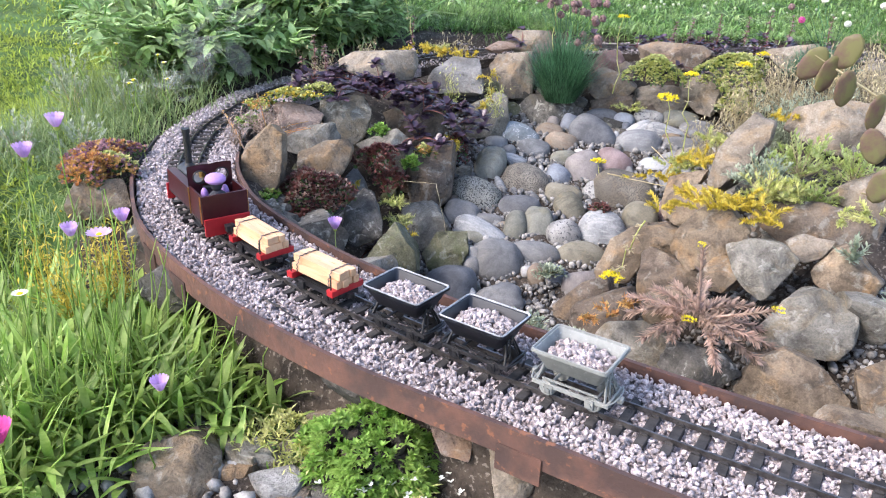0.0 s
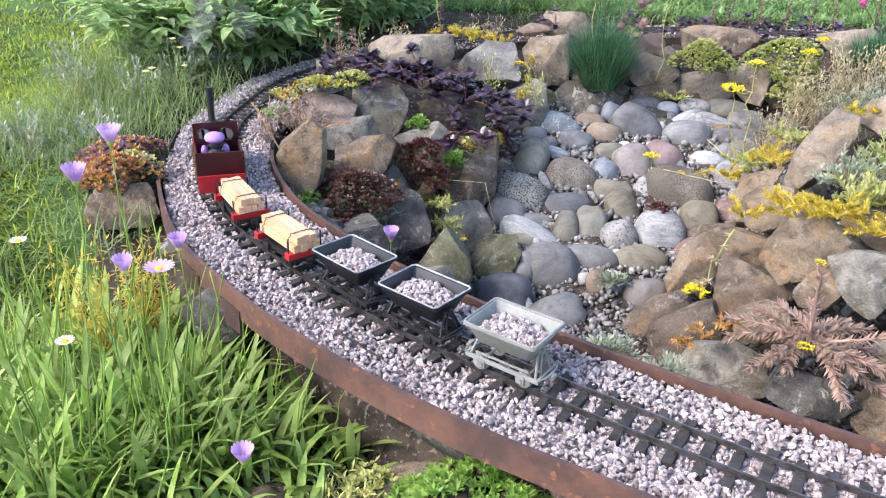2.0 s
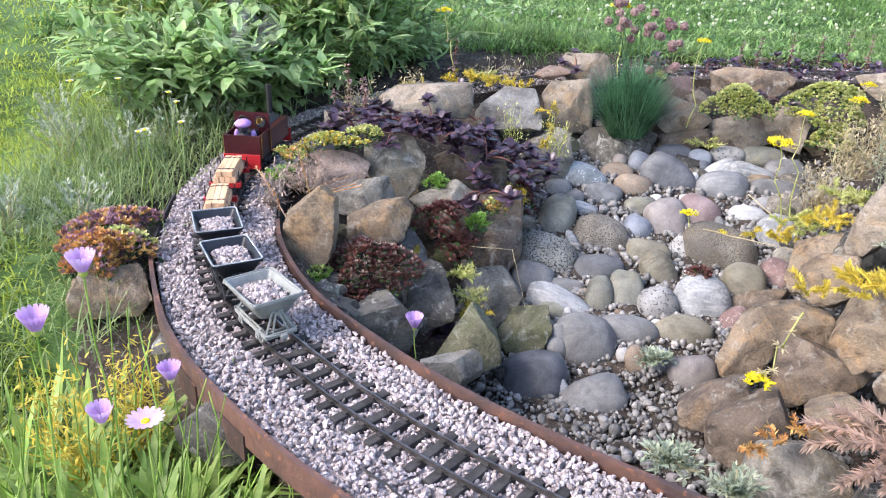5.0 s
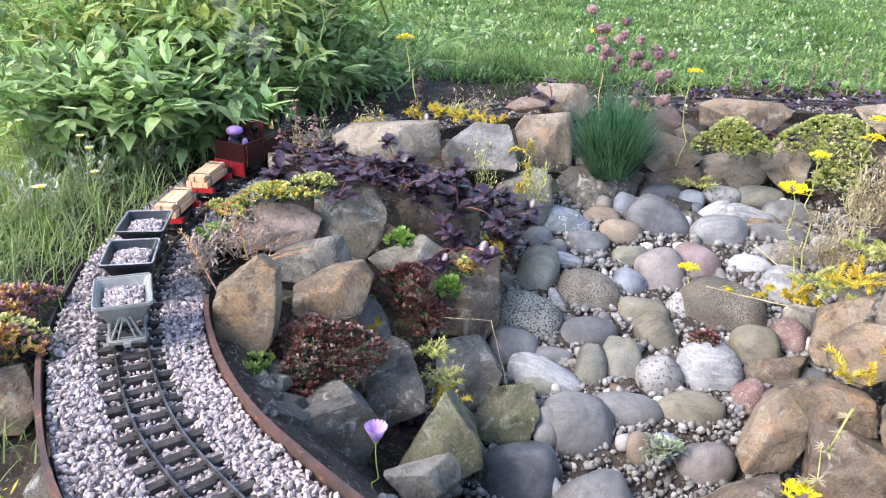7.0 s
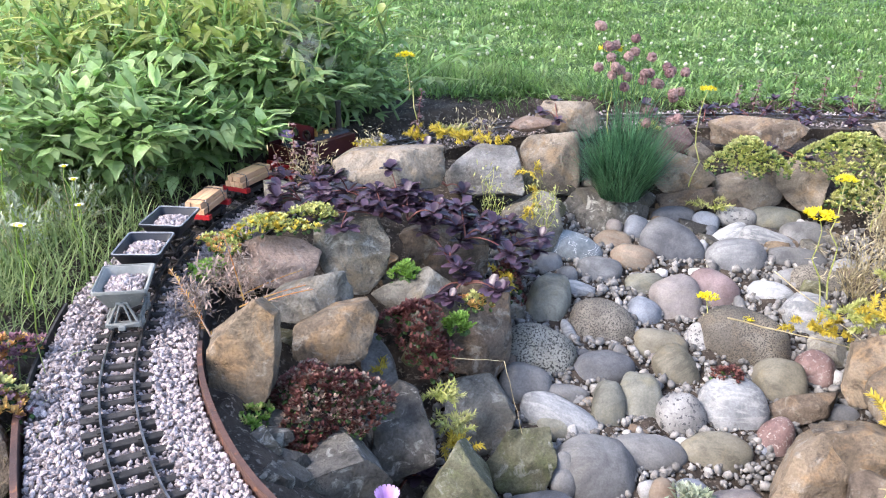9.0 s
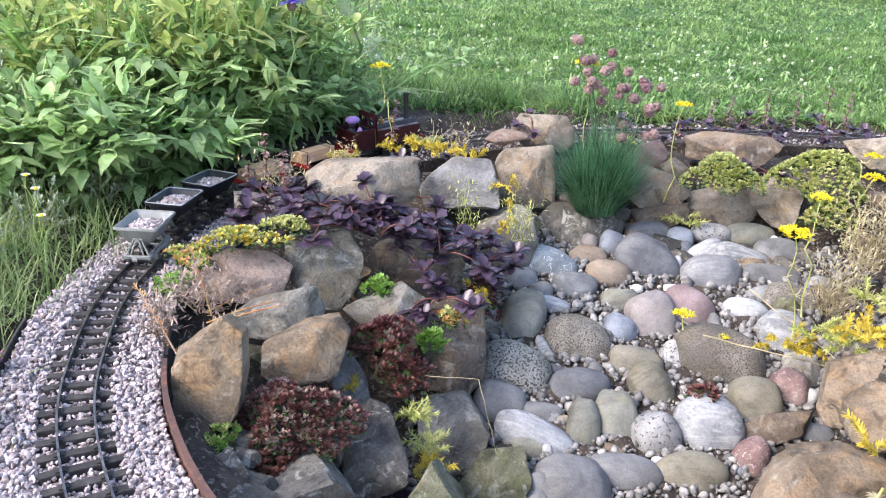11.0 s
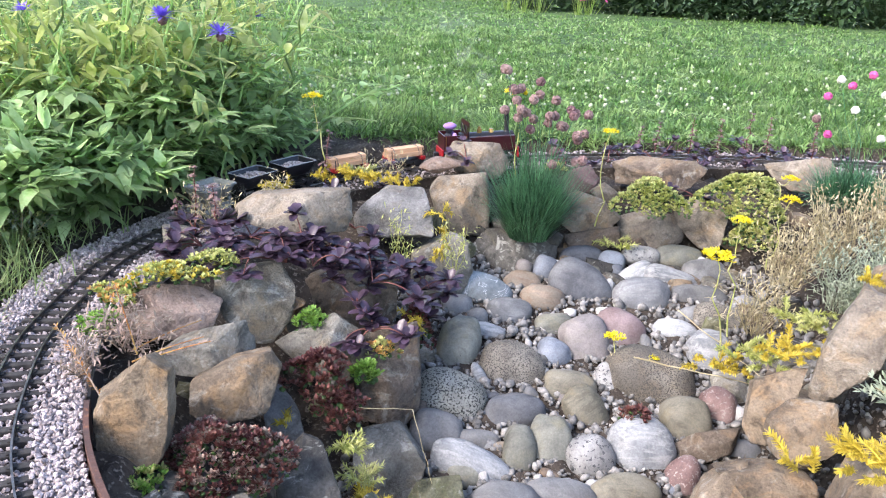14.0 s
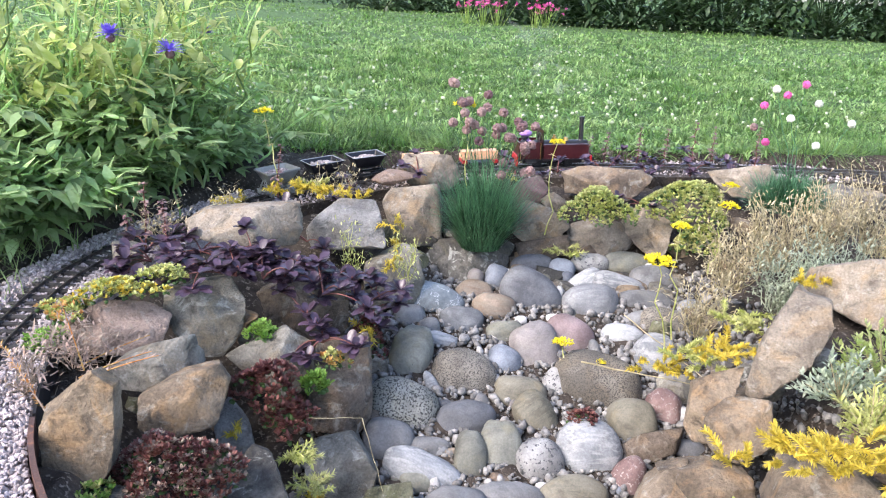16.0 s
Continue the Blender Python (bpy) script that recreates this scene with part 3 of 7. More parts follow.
def kite_boulder(x, y, z, w, d, h, kind):
    """An upright angular boulder with a flat front face and a chamfered shoulder."""
    corners = [(0.68, 1.0), (0.98, 0.88), (1.0, 0.52), (0.94, 0.21), (0.7, 0.0), (0.1, 0.16), (0.0, 0.68)]
    planes = []
    for (ax, az), (bx, bz) in zip(corners, corners[1:] + corners[:1]):
        n = Vector((-(az - bz) * h, 0, (ax - bx) * w)).normalized()
        p = Vector(((ax - 0.5) * w, 0, (az - 0.5) * h))
        if n.dot(p) < 0:
            n = -n
        n = (n + Vector((0, 0.12, 0))).normalized()
        planes.append((n, n.dot(p)))
    planes.append((Vector((0.05, -1, 0.04)).normalized(), d * 0.5))
    planes.append((Vector((0, 1, 0)), d * 0.5))
    n = Vector((-0.6, -0.62, 0.55)).normalized()
    planes.append((n, n.dot(Vector((-0.27 * w, -d * 0.5, 0.18 * h)))))
    bm = bmesh.new()
    bmesh.ops.create_icosphere(bm, subdivisions=5, radius=1)
    for v in bm.verts:
        c = Vector((v.co.x * w, v.co.y * d, v.co.z * h))
        c = c * min(k / c.dot(n) for n, k in planes if c.dot(n) > 1e-6)
        f = 0.0012 * noise.noise(c * 45) + 0.0007 * noise.noise(c * 130) + 0.0004 * noise.noise(c * 320)
        v.co = c * (1 + f / max(0.02, c.length)) * (1 - 0.05 * max(0.0, noise.noise(c * 30)) ** 2)
    ob = new("rock", from_bm("rock", bm, ROCKM[kind], True, 24))
    ob.matrix_basis = pose(x, y, z, -10, 0, -4)
    return tagged(ob, "large angular buff boulder standing upright beside the edging", "rock", "rockery rocks")


def rock(x, y, z, w, d, h, kind, form):
    if form == "kite":
        return kite_boulder(x, y, z, w, d, h, kind)
    bm = bmesh.new()
    bmesh.ops.create_icosphere(bm, subdivisions=4, radius=1)
    rng = random.Random(int(abs(x) * 7919 + abs(y) * 104729 + w * 99991))
    planes = []
    for _ in range(9 if form == "block" else 8):
        n = Vector((rng.gauss(0, 1), rng.gauss(0, 1), rng.gauss(0, 0.8))).normalized()
        planes.append((n, rng.uniform(0.52, 0.8)))
    planes += [(Vector((rng.uniform(-0.12, 0.12), rng.uniform(-0.2, 0.1), 1)).normalized(), 0.62),
               (Vector((rng.uniform(-0.15, 0.15), -1, rng.uniform(0.0, 0.25))).normalized(), 0.68)]
    off = Vector((rng.uniform(0, 50), rng.uniform(0, 50), rng.uniform(0, 50)))
    for v in bm.verts:
        c = v.co * 1.25
        for n, k in planes:
            over = c.dot(n) - k
            if over > 0:
                c = c - n * over * 0.97
        c = c * (1 + 0.07 * noise.noise(c * 1.6 + off) + 0.025 * noise.noise(c * 5 + off) + 0.012 * noise.noise(c * 13 + off))
        v.co = c
    xs = [[v.co[k] for v in bm.verts] for k in range(3)]
    lo, hi = [min(q) for q in xs], [max(q) for q in xs]
    for v in bm.verts:
        v.co = Vector([((v.co[k] - lo[k]) / (hi[k] - lo[k]) - 0.5) * s for k, s in enumerate((w * 1.1, d * 1.15, h * (1.0 if form == "slab" else 1.08)))])
    me = from_bm("rock", bm, ROCKM[kind], True, 28)
    ob = new("rock", me)
    ob.matrix_basis = pose(x, y, z, rng.uniform(-5, 5), rng.uniform(-7, 7), rng.uniform(-10, 10))
    shape = {"block": "block", "slab": "flat slab"}[form]
    return tagged(ob, "weathered %s %s on the rockery bank" % (ROCK_WORD[kind], shape), "rock", "rockery rocks")


def boulder(x, y, z, rx, rz, w, d, h, kind, outline):
    """An angular boulder: its outline in parts of width and height, worn edges and two or three split faces in front."""
    rng = random.Random(int(abs(x) * 7919 + abs(y) * 104729 + w * 99991))
    planes = []
    for (ax, az), (bx, bz) in zip(outline, outline[1:] + outline[:1]):
        n = Vector(((bz - az) * h, 0, -(bx - ax) * w))
        if n.length < 1e-5:
            continue
        n.normalize()
        p = Vector(((ax - 0.5) * w, 0, (az - 0.5) * h))
        if n.dot(p) < 0:
            n = -n
        k = max(n.dot(p), 0.12 * h)
        n = (n + Vector((0, rng.uniform(-0.12, 0.2), 0))).normalized()
        planes.append((n, k))
    lean = rng.uniform(-0.3, 0.3)
    for nx, nz, k in ((lean, 0.75, 0.40), (lean - rng.uniform(-0.3, 0.3), -0.12, 0.47), (-lean * 2.2, 0.25, 0.46), (rng.uniform(-0.9, 0.9), rng.uniform(-0.5, 0.1), 0.56)):
        planes.append((Vector((nx, -1, nz)).normalized(), d * k))
    planes += [(Vector((0, 1, 0.1)).normalized(), d * 0.5), (Vector((0.2, 1, -0.5)).normalized(), d * 0.5)]
    off = Vector((rng.uniform(0, 50), rng.uniform(0, 50), rng.uniform(0, 50)))
    sharp = rng.uniform(34, 70)
    size = (w * h * d) ** (1 / 3)
    bm = bmesh.new()
    bmesh.ops.create_icosphere(bm, subdivisions=5 if max(w, h) > 0.09 else 4, radius=1)
    for v in bm.verts:
        c = Vector((v.co.x * w, v.co.y * d, v.co.z * h))
        total = 0.0
        for n, k in planes:
            q = c.dot(n) / k
            if q > 0:
                total += q ** sharp
        c = c * total ** (-1 / sharp)
        u = c / size
        f = 0.06 * noise.noise(u * 1.8 + off) + 0.034 * noise.noise(u * 4.2 + off) + 0.02 * noise.noise(u * 9 + off) + 0.012 * noise.noise(u * 19 + off) + 0.007 * noise.noise(u * 40 + off)
        f -= 0.05 * max(0.0, noise.noise(u * 3.1 + off * 2) - 0.25)
        f += 0.02 * noise.noise(Vector((u.x * 2, u.y * 2, u.z * 11)) + off)
        v.co = c * (1.03 + f)
    ob = new("rock", from_bm("rock", bm, ROCKM[kind], True, 32))
    ob.matrix_basis = pose(x, y, z, rx, 0, rz)
    shape = "slab" if w > 1.7 * h else "upright boulder" if h > 1.15 * w else "boulder"
    return tagged(ob, "weathered angular %s %s on the rockery bank" % (ROCK_WORD[kind], shape), "rock", "rockery rocks")


COB_WORD = {"granite": "black-speckled granite", "browngran": "brown granite", "slate": "dark slate-grey", "grey": "grey", "pale": "pale blue-grey", "olive": "olive-grey",
            "beige": "beige", "speckle": "white speckled", "blue": "bluish", "mauve": "mauve-grey", "pink": "pink", "red": "reddish", "rust": "rusty brown", "veined": "white-veined blue-grey",
            "striped": "striped grey", "white": "white quartz"}


def cobble(x, y, z, w, h, kind, turn=None):
    bm = bmesh.new()
    bmesh.ops.create_icosphere(bm, subdivisions=4 if max(w, h) > 0.045 else 3 if max(w, h) > 0.02 else 2, radius=1)
    rng = random.Random(int(x * 7919 + y * 104729 + w * 99991))
    off = Vector((rng.uniform(0, 50), rng.uniform(0, 50), 0))
    p = rng.uniform(2.1, 2.8)
    for v in bm.verts:
        c = v.co
        k = (abs(c.x) ** p + abs(c.y) ** p + abs(c.z) ** p) ** (-1 / p)
        v.co = c * k * (1 + 0.13 * noise.noise(c * 0.9 + off) + 0.05 * noise.noise(c * 2.0 + off) + 0.006 * noise.noise(c * 9 + off))
    d = min(w, h) * rng.uniform(0.75, 0.95)
    for v in bm.verts:
        v.co = Vector((v.co.x * w * 0.555, v.co.y * h * 0.555, v.co.z * d * 0.55))
    ob = new("cobble", from_bm("cobble", bm, COBM[kind], True, 180))
    ob.matrix_basis = pose(x, y, z, 62, rng.uniform(-4, 4), rng.uniform(-4, 4)) @ Matrix.Rotation(radians(rng.uniform(-40, 40) if turn is None else turn), 4, "Z")
    return tagged(ob, "smooth rounded %s beach cobble in the dry pond bed" % COB_WORD[kind], "cobble", "pond cobbles")


rock(0.087, 0.176, -0.003, 0.082, 0.038, 0.141, "tan", "kite")
rock(0.333, 0.062, -0.169, 0.081, 0.068, 0.065, "grey", "block")
rock(0.225, 0.124, -0.149, 0.092, 0.108, 0.137, "dark", "block")
rock(-0.007, 0.654, 0.037, 0.053, 0.047, 0.046, "grey", "block")
rock(0.669, 0.987, -0.050, 0.068, 0.053, 0.045, "dark", "block")
rock(1.477, 1.032, 0.045, 0.161, 0.118, 0.093, "sand", "block")
rock(0.445, 1.138, 0.067, 0.096, 0.058, 0.029, "pink", "block")
rock(0.844, -0.278, -0.153, 0.084, 0.069, 0.063, "tan", "block")
rock(1.137, -0.079, -0.084, 0.084, 0.072, 0.070, "grey", "block")
rock(1.077, -0.282, -0.149, 0.095, 0.062, 0.041, "tan", "block")
rock(0.376, -0.546, -0.147, 0.064, 0.048, 0.026, "white", "slab")
rock(0.254, -0.460, -0.153, 0.039, 0.035, 0.036, "dark", "block")
rock(0.027, -0.138, -0.059, 0.082, 0.080, 0.088, "dark", "block")
rock(0.443, -0.415, -0.075, 0.111, 0.081, 0.064, "dark", "block")
rock(0.127, -0.259, -0.055, 0.090, 0.074, 0.068, "dark", "block")
boulder(0.122, 0.357, -0.012, -20, 15, 0.122, 0.071, 0.067, "grey", [(0.00, 0.47), (0.08, 0.12), (0.35, 0.00), (0.98, 0.41), (1.00, 0.58), (0.90, 1.00), (0.40, 0.88), (0.12, 0.62)])
boulder(0.172, 0.299, -0.035, -22, 13, 0.108, 0.086, 0.086, "tan", [(0.00, 0.65), (0.01, 0.23), (0.28, 0.00), (0.72, 0.09), (0.91, 0.42), (1.00, 0.75), (0.90, 1.00), (0.47, 0.92)])
boulder(0.037, 0.438, 0.004, -18, 19, 0.163, 0.085, 0.077, "pink", [(0.00, 0.52), (0.02, 0.28), (0.21, 0.12), (0.57, 0.00), (0.89, 0.16), (1.00, 0.57), (0.81, 0.89), (0.47, 1.00), (0.23, 0.79)])
boulder(0.152, 0.515, -0.010, -17, 12, 0.113, 0.110, 0.113, "grey", [(0.00, 0.63), (0.14, 0.29), (0.36, 0.05), (0.70, 0.00), (0.93, 0.30), (1.00, 0.73), (0.83, 1.00), (0.38, 0.97), (0.01, 0.90)])
boulder(0.194, 0.656, 0.093, -13, 8, 0.188, 0.084, 0.073, "sand", [(0.00, 0.61), (0.01, 0.38), (0.55, 0.00), (0.91, 0.05), (1.00, 0.44), (0.95, 1.00), (0.16, 0.89)])
boulder(0.344, 0.910, 0.023, -13, 2, 0.151, 0.104, 0.101, "white", [(0.00, 0.36), (0.06, 0.06), (0.40, 0.00), (0.91, 0.03), (1.00, 0.32), (0.89, 0.98), (0.44, 1.00), (0.19, 0.71)])
boulder(0.485, 1.053, 0.002, -12, -3, 0.130, 0.127, 0.135, "sand", [(0.00, 0.70), (0.16, 0.23), (0.41, 0.00), (0.95, 0.08), (1.00, 0.63), (0.91, 1.00), (0.15, 0.93)])
boulder(0.601, 0.986, -0.092, -15, -8, 0.177, 0.146, 0.147, "dark", [(0.00, 0.58), (0.11, 0.18), (0.37, 0.00), (0.97, 0.49), (1.00, 0.86), (0.69, 1.00), (0.16, 0.86)])
boulder(0.445, 0.844, -0.064, -15, -2, 0.113, 0.112, 0.128, "grey", [(0.00, 0.33), (0.24, 0.00), (0.82, 0.12), (1.00, 0.48), (0.90, 0.90), (0.65, 1.00), (0.04, 0.68)])
boulder(0.288, 0.625, -0.042, -17, 4, 0.146, 0.115, 0.115, "brown", [(0.00, 0.73), (0.24, 0.12), (0.86, 0.00), (1.00, 0.27), (0.96, 0.92), (0.54, 1.00)])
boulder(0.256, 0.468, -0.064, -20, 6, 0.123, 0.105, 0.106, "grey", [(0.00, 0.61), (0.24, 0.34), (0.59, 0.00), (0.83, 0.06), (1.00, 0.40), (0.96, 0.78), (0.68, 1.00), (0.44, 0.88)])
boulder(0.220, 0.508, -0.041, -19, 8, 0.036, 0.035, 0.036, "dark", [(0.00, 0.44), (0.15, 0.00), (0.91, 0.14), (1.00, 0.87), (0.55, 1.00)])
boulder(0.358, 0.502, -0.119, -22, 1, 0.103, 0.106, 0.153, "brown", [(0.00, 0.47), (0.13, 0.07), (0.78, 0.00), (0.96, 0.15), (1.00, 0.61), (0.90, 1.00), (0.17, 0.94)])
boulder(0.370, 0.384, -0.205, -26, 1, 0.107, 0.106, 0.123, "grey", [(0.00, 0.85), (0.17, 0.25), (0.42, 0.00), (0.83, 0.15), (1.00, 0.50), (0.88, 0.69), (0.59, 1.00)])
boulder(0.270, 0.221, -0.124, -27, 8, 0.075, 0.078, 0.115, "dark", [(0.00, 0.16), (0.48, 0.00), (0.95, 0.14), (1.00, 0.47), (0.76, 0.92), (0.46, 1.00), (0.03, 0.66)])
boulder(0.221, 0.349, -0.112, -24, 10, 0.055, 0.058, 0.093, "white", [(0.00, 0.70), (0.14, 0.26), (0.52, 0.00), (1.00, 0.21), (0.90, 0.55), (0.41, 1.00)])
boulder(0.113, 0.164, -0.113, -27, 19, 0.070, 0.068, 0.074, "dark", [(0.00, 0.58), (0.06, 0.14), (0.68, 0.00), (1.00, 0.35), (0.95, 1.00), (0.65, 0.93)])
boulder(0.220, 0.219, -0.135, -27, 11, 0.039, 0.041, 0.064, "dark", [(0.00, 0.00), (0.84, 0.13), (1.00, 0.93), (0.02, 1.00)])
boulder(0.349, 0.159, -0.167, -29, 2, 0.102, 0.101, 0.115, "green", [(0.00, 0.25), (0.45, 0.00), (1.00, 0.23), (0.92, 0.58), (0.49, 1.00), (0.19, 0.55)])
boulder(0.433, 0.308, -0.222, -27, -3, 0.095, 0.087, 0.089, "green", [(0.00, 0.38), (0.26, 0.00), (0.86, 0.03), (1.00, 0.42), (0.86, 1.00), (0.28, 0.88)])
boulder(0.441, 0.216, -0.267, -24, 1, 0.102, 0.091, 0.092, "dark", [(0.00, 0.58), (0.39, 0.00), (0.89, 0.23), (1.00, 0.71), (0.66, 1.00)])
boulder(0.528, 1.196, 0.070, -10, -4, 0.146, 0.082, 0.076, "sand", [(0.00, 0.41), (0.29, 0.00), (0.82, 0.01), (1.00, 0.41), (0.82, 0.98), (0.11, 1.00), (0.02, 0.70)])
boulder(0.752, 1.121, 0.052, -10, -12, 0.088, 0.064, 0.062, "plum", [(0.00, 0.38), (0.18, 0.00), (0.81, 0.06), (1.00, 0.53), (0.79, 1.00), (0.31, 0.83)])
boulder(0.767, 1.041, -0.002, -12, -13, 0.136, 0.090, 0.087, "sand", [(0.00, 0.74), (0.08, 0.28), (0.33, 0.00), (0.80, 0.14), (1.00, 0.50), (0.69, 0.86), (0.29, 1.00)])
boulder(0.801, 1.059, 0.038, -11, -14, 0.062, 0.049, 0.049, "sand", [(0.00, 0.58), (0.39, 0.04), (0.91, 0.00), (1.00, 0.56), (0.47, 1.00)])
boulder(0.904, 1.031, -0.032, -13, -18, 0.140, 0.085, 0.080, "sand", [(0.00, 0.69), (0.10, 0.00), (0.63, 0.01), (0.98, 0.30), (1.00, 0.72), (0.75, 1.00), (0.25, 0.94)])
boulder(0.773, 1.004, -0.046, -13, -14, 0.121, 0.065, 0.059, "brown", [(0.00, 0.52), (0.13, 0.00), (0.62, 0.01), (1.00, 0.44), (0.94, 1.00)])
boulder(0.932, 1.111, 0.074, -10, -18, 0.202, 0.084, 0.071, "brown", [(0.00, 0.69), (0.05, 0.08), (0.72, 0.00), (0.85, 0.26), (1.00, 0.79), (0.86, 1.00), (0.19, 0.97)])
boulder(1.010, 1.024, 0.003, -12, -21, 0.098, 0.098, 0.122, "sand", [(0.00, 0.58), (0.13, 0.26), (0.45, 0.03), (0.93, 0.00), (1.00, 0.46), (0.85, 1.00), (0.23, 0.79)])
boulder(1.256, 1.130, 0.086, -9, -27, 0.151, 0.090, 0.084, "sand", [(0.00, 0.62), (0.20, 0.27), (0.42, 0.00), (0.92, 0.10), (1.00, 0.68), (0.83, 1.00)])
boulder(0.793, 0.231, -0.149, -19, -14, 0.082, 0.085, 0.126, "tan", [(0.00, 0.14), (0.16, 0.00), (0.77, 0.05), (1.00, 0.36), (0.93, 1.00), (0.59, 0.88), (0.27, 0.68)])
boulder(0.857, 0.232, -0.124, -18, -16, 0.127, 0.070, 0.065, "tan", [(0.00, 0.73), (0.46, 0.00), (1.00, 0.13), (0.93, 0.88), (0.43, 1.00)])
boulder(0.889, 0.168, -0.172, -20, -18, 0.138, 0.106, 0.105, "brown", [(0.00, 0.86), (0.05, 0.25), (0.12, 0.03), (0.31, 0.00), (0.78, 0.33), (1.00, 0.65), (0.71, 0.79), (0.15, 1.00)])
boulder(0.931, 0.107, -0.056, -17, -20, 0.115, 0.112, 0.120, "tan", [(0.00, 0.33), (0.08, 0.14), (0.24, 0.00), (0.94, 0.42), (1.00, 0.75), (0.56, 1.00), (0.25, 0.89), (0.11, 0.71)])
boulder(0.918, 0.288, -0.065, -21, -30, 0.088, 0.085, 0.089, "tan", [(0.00, 0.27), (0.18, 0.05), (0.66, 0.00), (1.00, 0.36), (0.87, 1.00), (0.29, 0.91), (0.08, 0.64)])
boulder(0.905, 0.352, -0.065, -20, -28, 0.068, 0.071, 0.112, "tan", [(0.00, 0.72), (0.02, 0.15), (0.24, 0.00), (0.55, 0.03), (1.00, 1.00), (0.38, 0.85)])
boulder(0.942, 0.024, -0.084, -19, -23, 0.068, 0.064, 0.065, "tan", [(0.00, 0.26), (0.18, 0.00), (0.75, 0.12), (1.00, 0.58), (0.54, 1.00), (0.24, 0.83)])
boulder(0.725, 0.090, -0.187, -22, -12, 0.100, 0.086, 0.087, "brown", [(0.00, 0.27), (0.08, 0.00), (0.43, 0.02), (1.00, 0.53), (0.84, 1.00), (0.40, 0.77)])
boulder(0.761, 0.039, -0.195, -23, -14, 0.113, 0.109, 0.112, "brown", [(0.00, 0.48), (0.09, 0.15), (0.42, 0.00), (0.90, 0.30), (1.00, 0.63), (0.77, 1.00), (0.10, 0.67)])
boulder(0.807, -0.061, -0.197, -24, -17, 0.138, 0.096, 0.093, "grey", [(0.00, 0.48), (0.09, 0.11), (0.47, 0.00), (1.00, 0.35), (0.87, 0.86), (0.50, 1.00), (0.12, 0.83)])
boulder(0.856, -0.007, -0.135, -21, -20, 0.077, 0.070, 0.072, "tan", [(0.00, 0.59), (0.19, 0.00), (1.00, 0.28), (0.99, 0.78), (0.62, 1.00)])
boulder(1.104, 0.151, -0.032, -15, -17, 0.212, 0.095, 0.082, "brown", [(0.00, 0.38), (0.37, 0.00), (1.00, 0.22), (0.99, 0.81), (0.54, 1.00), (0.07, 0.86)])
boulder(0.995, 0.016, -0.064, -17, -14, 0.109, 0.091, 0.092, "grey", [(0.00, 0.80), (0.15, 0.45), (0.44, 0.11), (0.64, 0.00), (0.88, 0.43), (1.00, 0.73), (0.78, 1.00), (0.32, 0.99)])
boulder(1.071, 0.040, -0.034, -16, -17, 0.069, 0.047, 0.045, "sand", [(0.00, 0.70), (0.13, 0.21), (0.50, 0.00), (0.83, 0.32), (1.00, 0.94), (0.30, 1.00)])
boulder(1.131, 0.018, -0.055, -17, -20, 0.102, 0.080, 0.080, "tan", [(0.00, 0.35), (0.12, 0.13), (0.50, 0.00), (0.90, 0.08), (1.00, 0.43), (0.40, 1.00), (0.22, 0.89)])
boulder(1.060, -0.080, -0.103, -20, -18, 0.130, 0.104, 0.104, "grey", [(0.00, 0.25), (0.07, 0.06), (0.38, 0.00), (0.85, 0.13), (1.00, 0.40), (0.98, 0.83), (0.52, 1.00), (0.24, 0.83)])
boulder(1.024, -0.184, -0.152, -23, -18, 0.158, 0.098, 0.093, "tan", [(0.00, 0.23), (0.13, 0.04), (0.54, 0.00), (1.00, 0.19), (0.91, 0.54), (0.67, 0.88), (0.36, 1.00), (0.15, 0.76)])
boulder(0.892, -0.174, -0.144, -23, -11, 0.119, 0.059, 0.053, "dark", [(0.00, 0.23), (0.28, 0.00), (0.76, 0.01), (1.00, 0.46), (0.76, 0.92), (0.10, 1.00)])
boulder(1.124, -0.229, -0.132, -22, -24, 0.076, 0.077, 0.101, "tan", [(0.00, 0.72), (0.41, 0.00), (1.00, 0.01), (0.87, 0.65), (0.41, 1.00)])
boulder(1.192, 0.189, 0.021, -13, -20, 0.117, 0.079, 0.077, "sand", [(0.00, 0.32), (0.27, 0.15), (0.77, 0.00), (1.00, 0.56), (0.66, 1.00), (0.20, 0.67)])
boulder(1.223, 0.485, 0.055, -10, -18, 0.224, 0.129, 0.120, "sand", [(0.00, 0.38), (0.34, 0.11), (0.77, 0.00), (1.00, 0.38), (0.81, 1.00), (0.47, 0.96), (0.04, 0.78)])
boulder(1.005, 0.361, 0.025, -17, -30, 0.089, 0.095, 0.161, "sand", [(0.00, 0.02), (0.29, 0.00), (0.64, 0.21), (1.00, 0.68), (1.00, 0.93), (0.46, 1.00), (0.09, 0.46)])
boulder(0.858, 0.453, -0.196, -23, -24, 0.093, 0.070, 0.069, "brown", [(0.00, 0.24), (0.08, 0.00), (0.59, 0.07), (0.99, 0.44), (1.00, 1.00), (0.40, 0.71)])
boulder(0.254, -0.543, -0.149, -29, 32, 0.100, 0.083, 0.084, "tan", [(0.00, 0.17), (0.34, 0.00), (0.79, 0.03), (0.94, 0.42), (1.00, 0.73), (0.70, 1.00), (0.18, 0.96), (0.01, 0.51)])
boulder(0.317, -0.484, -0.158, -29, 26, 0.072, 0.048, 0.047, "green", [(0.00, 0.65), (0.06, 0.08), (1.00, 0.00), (0.99, 0.60), (0.42, 1.00)])
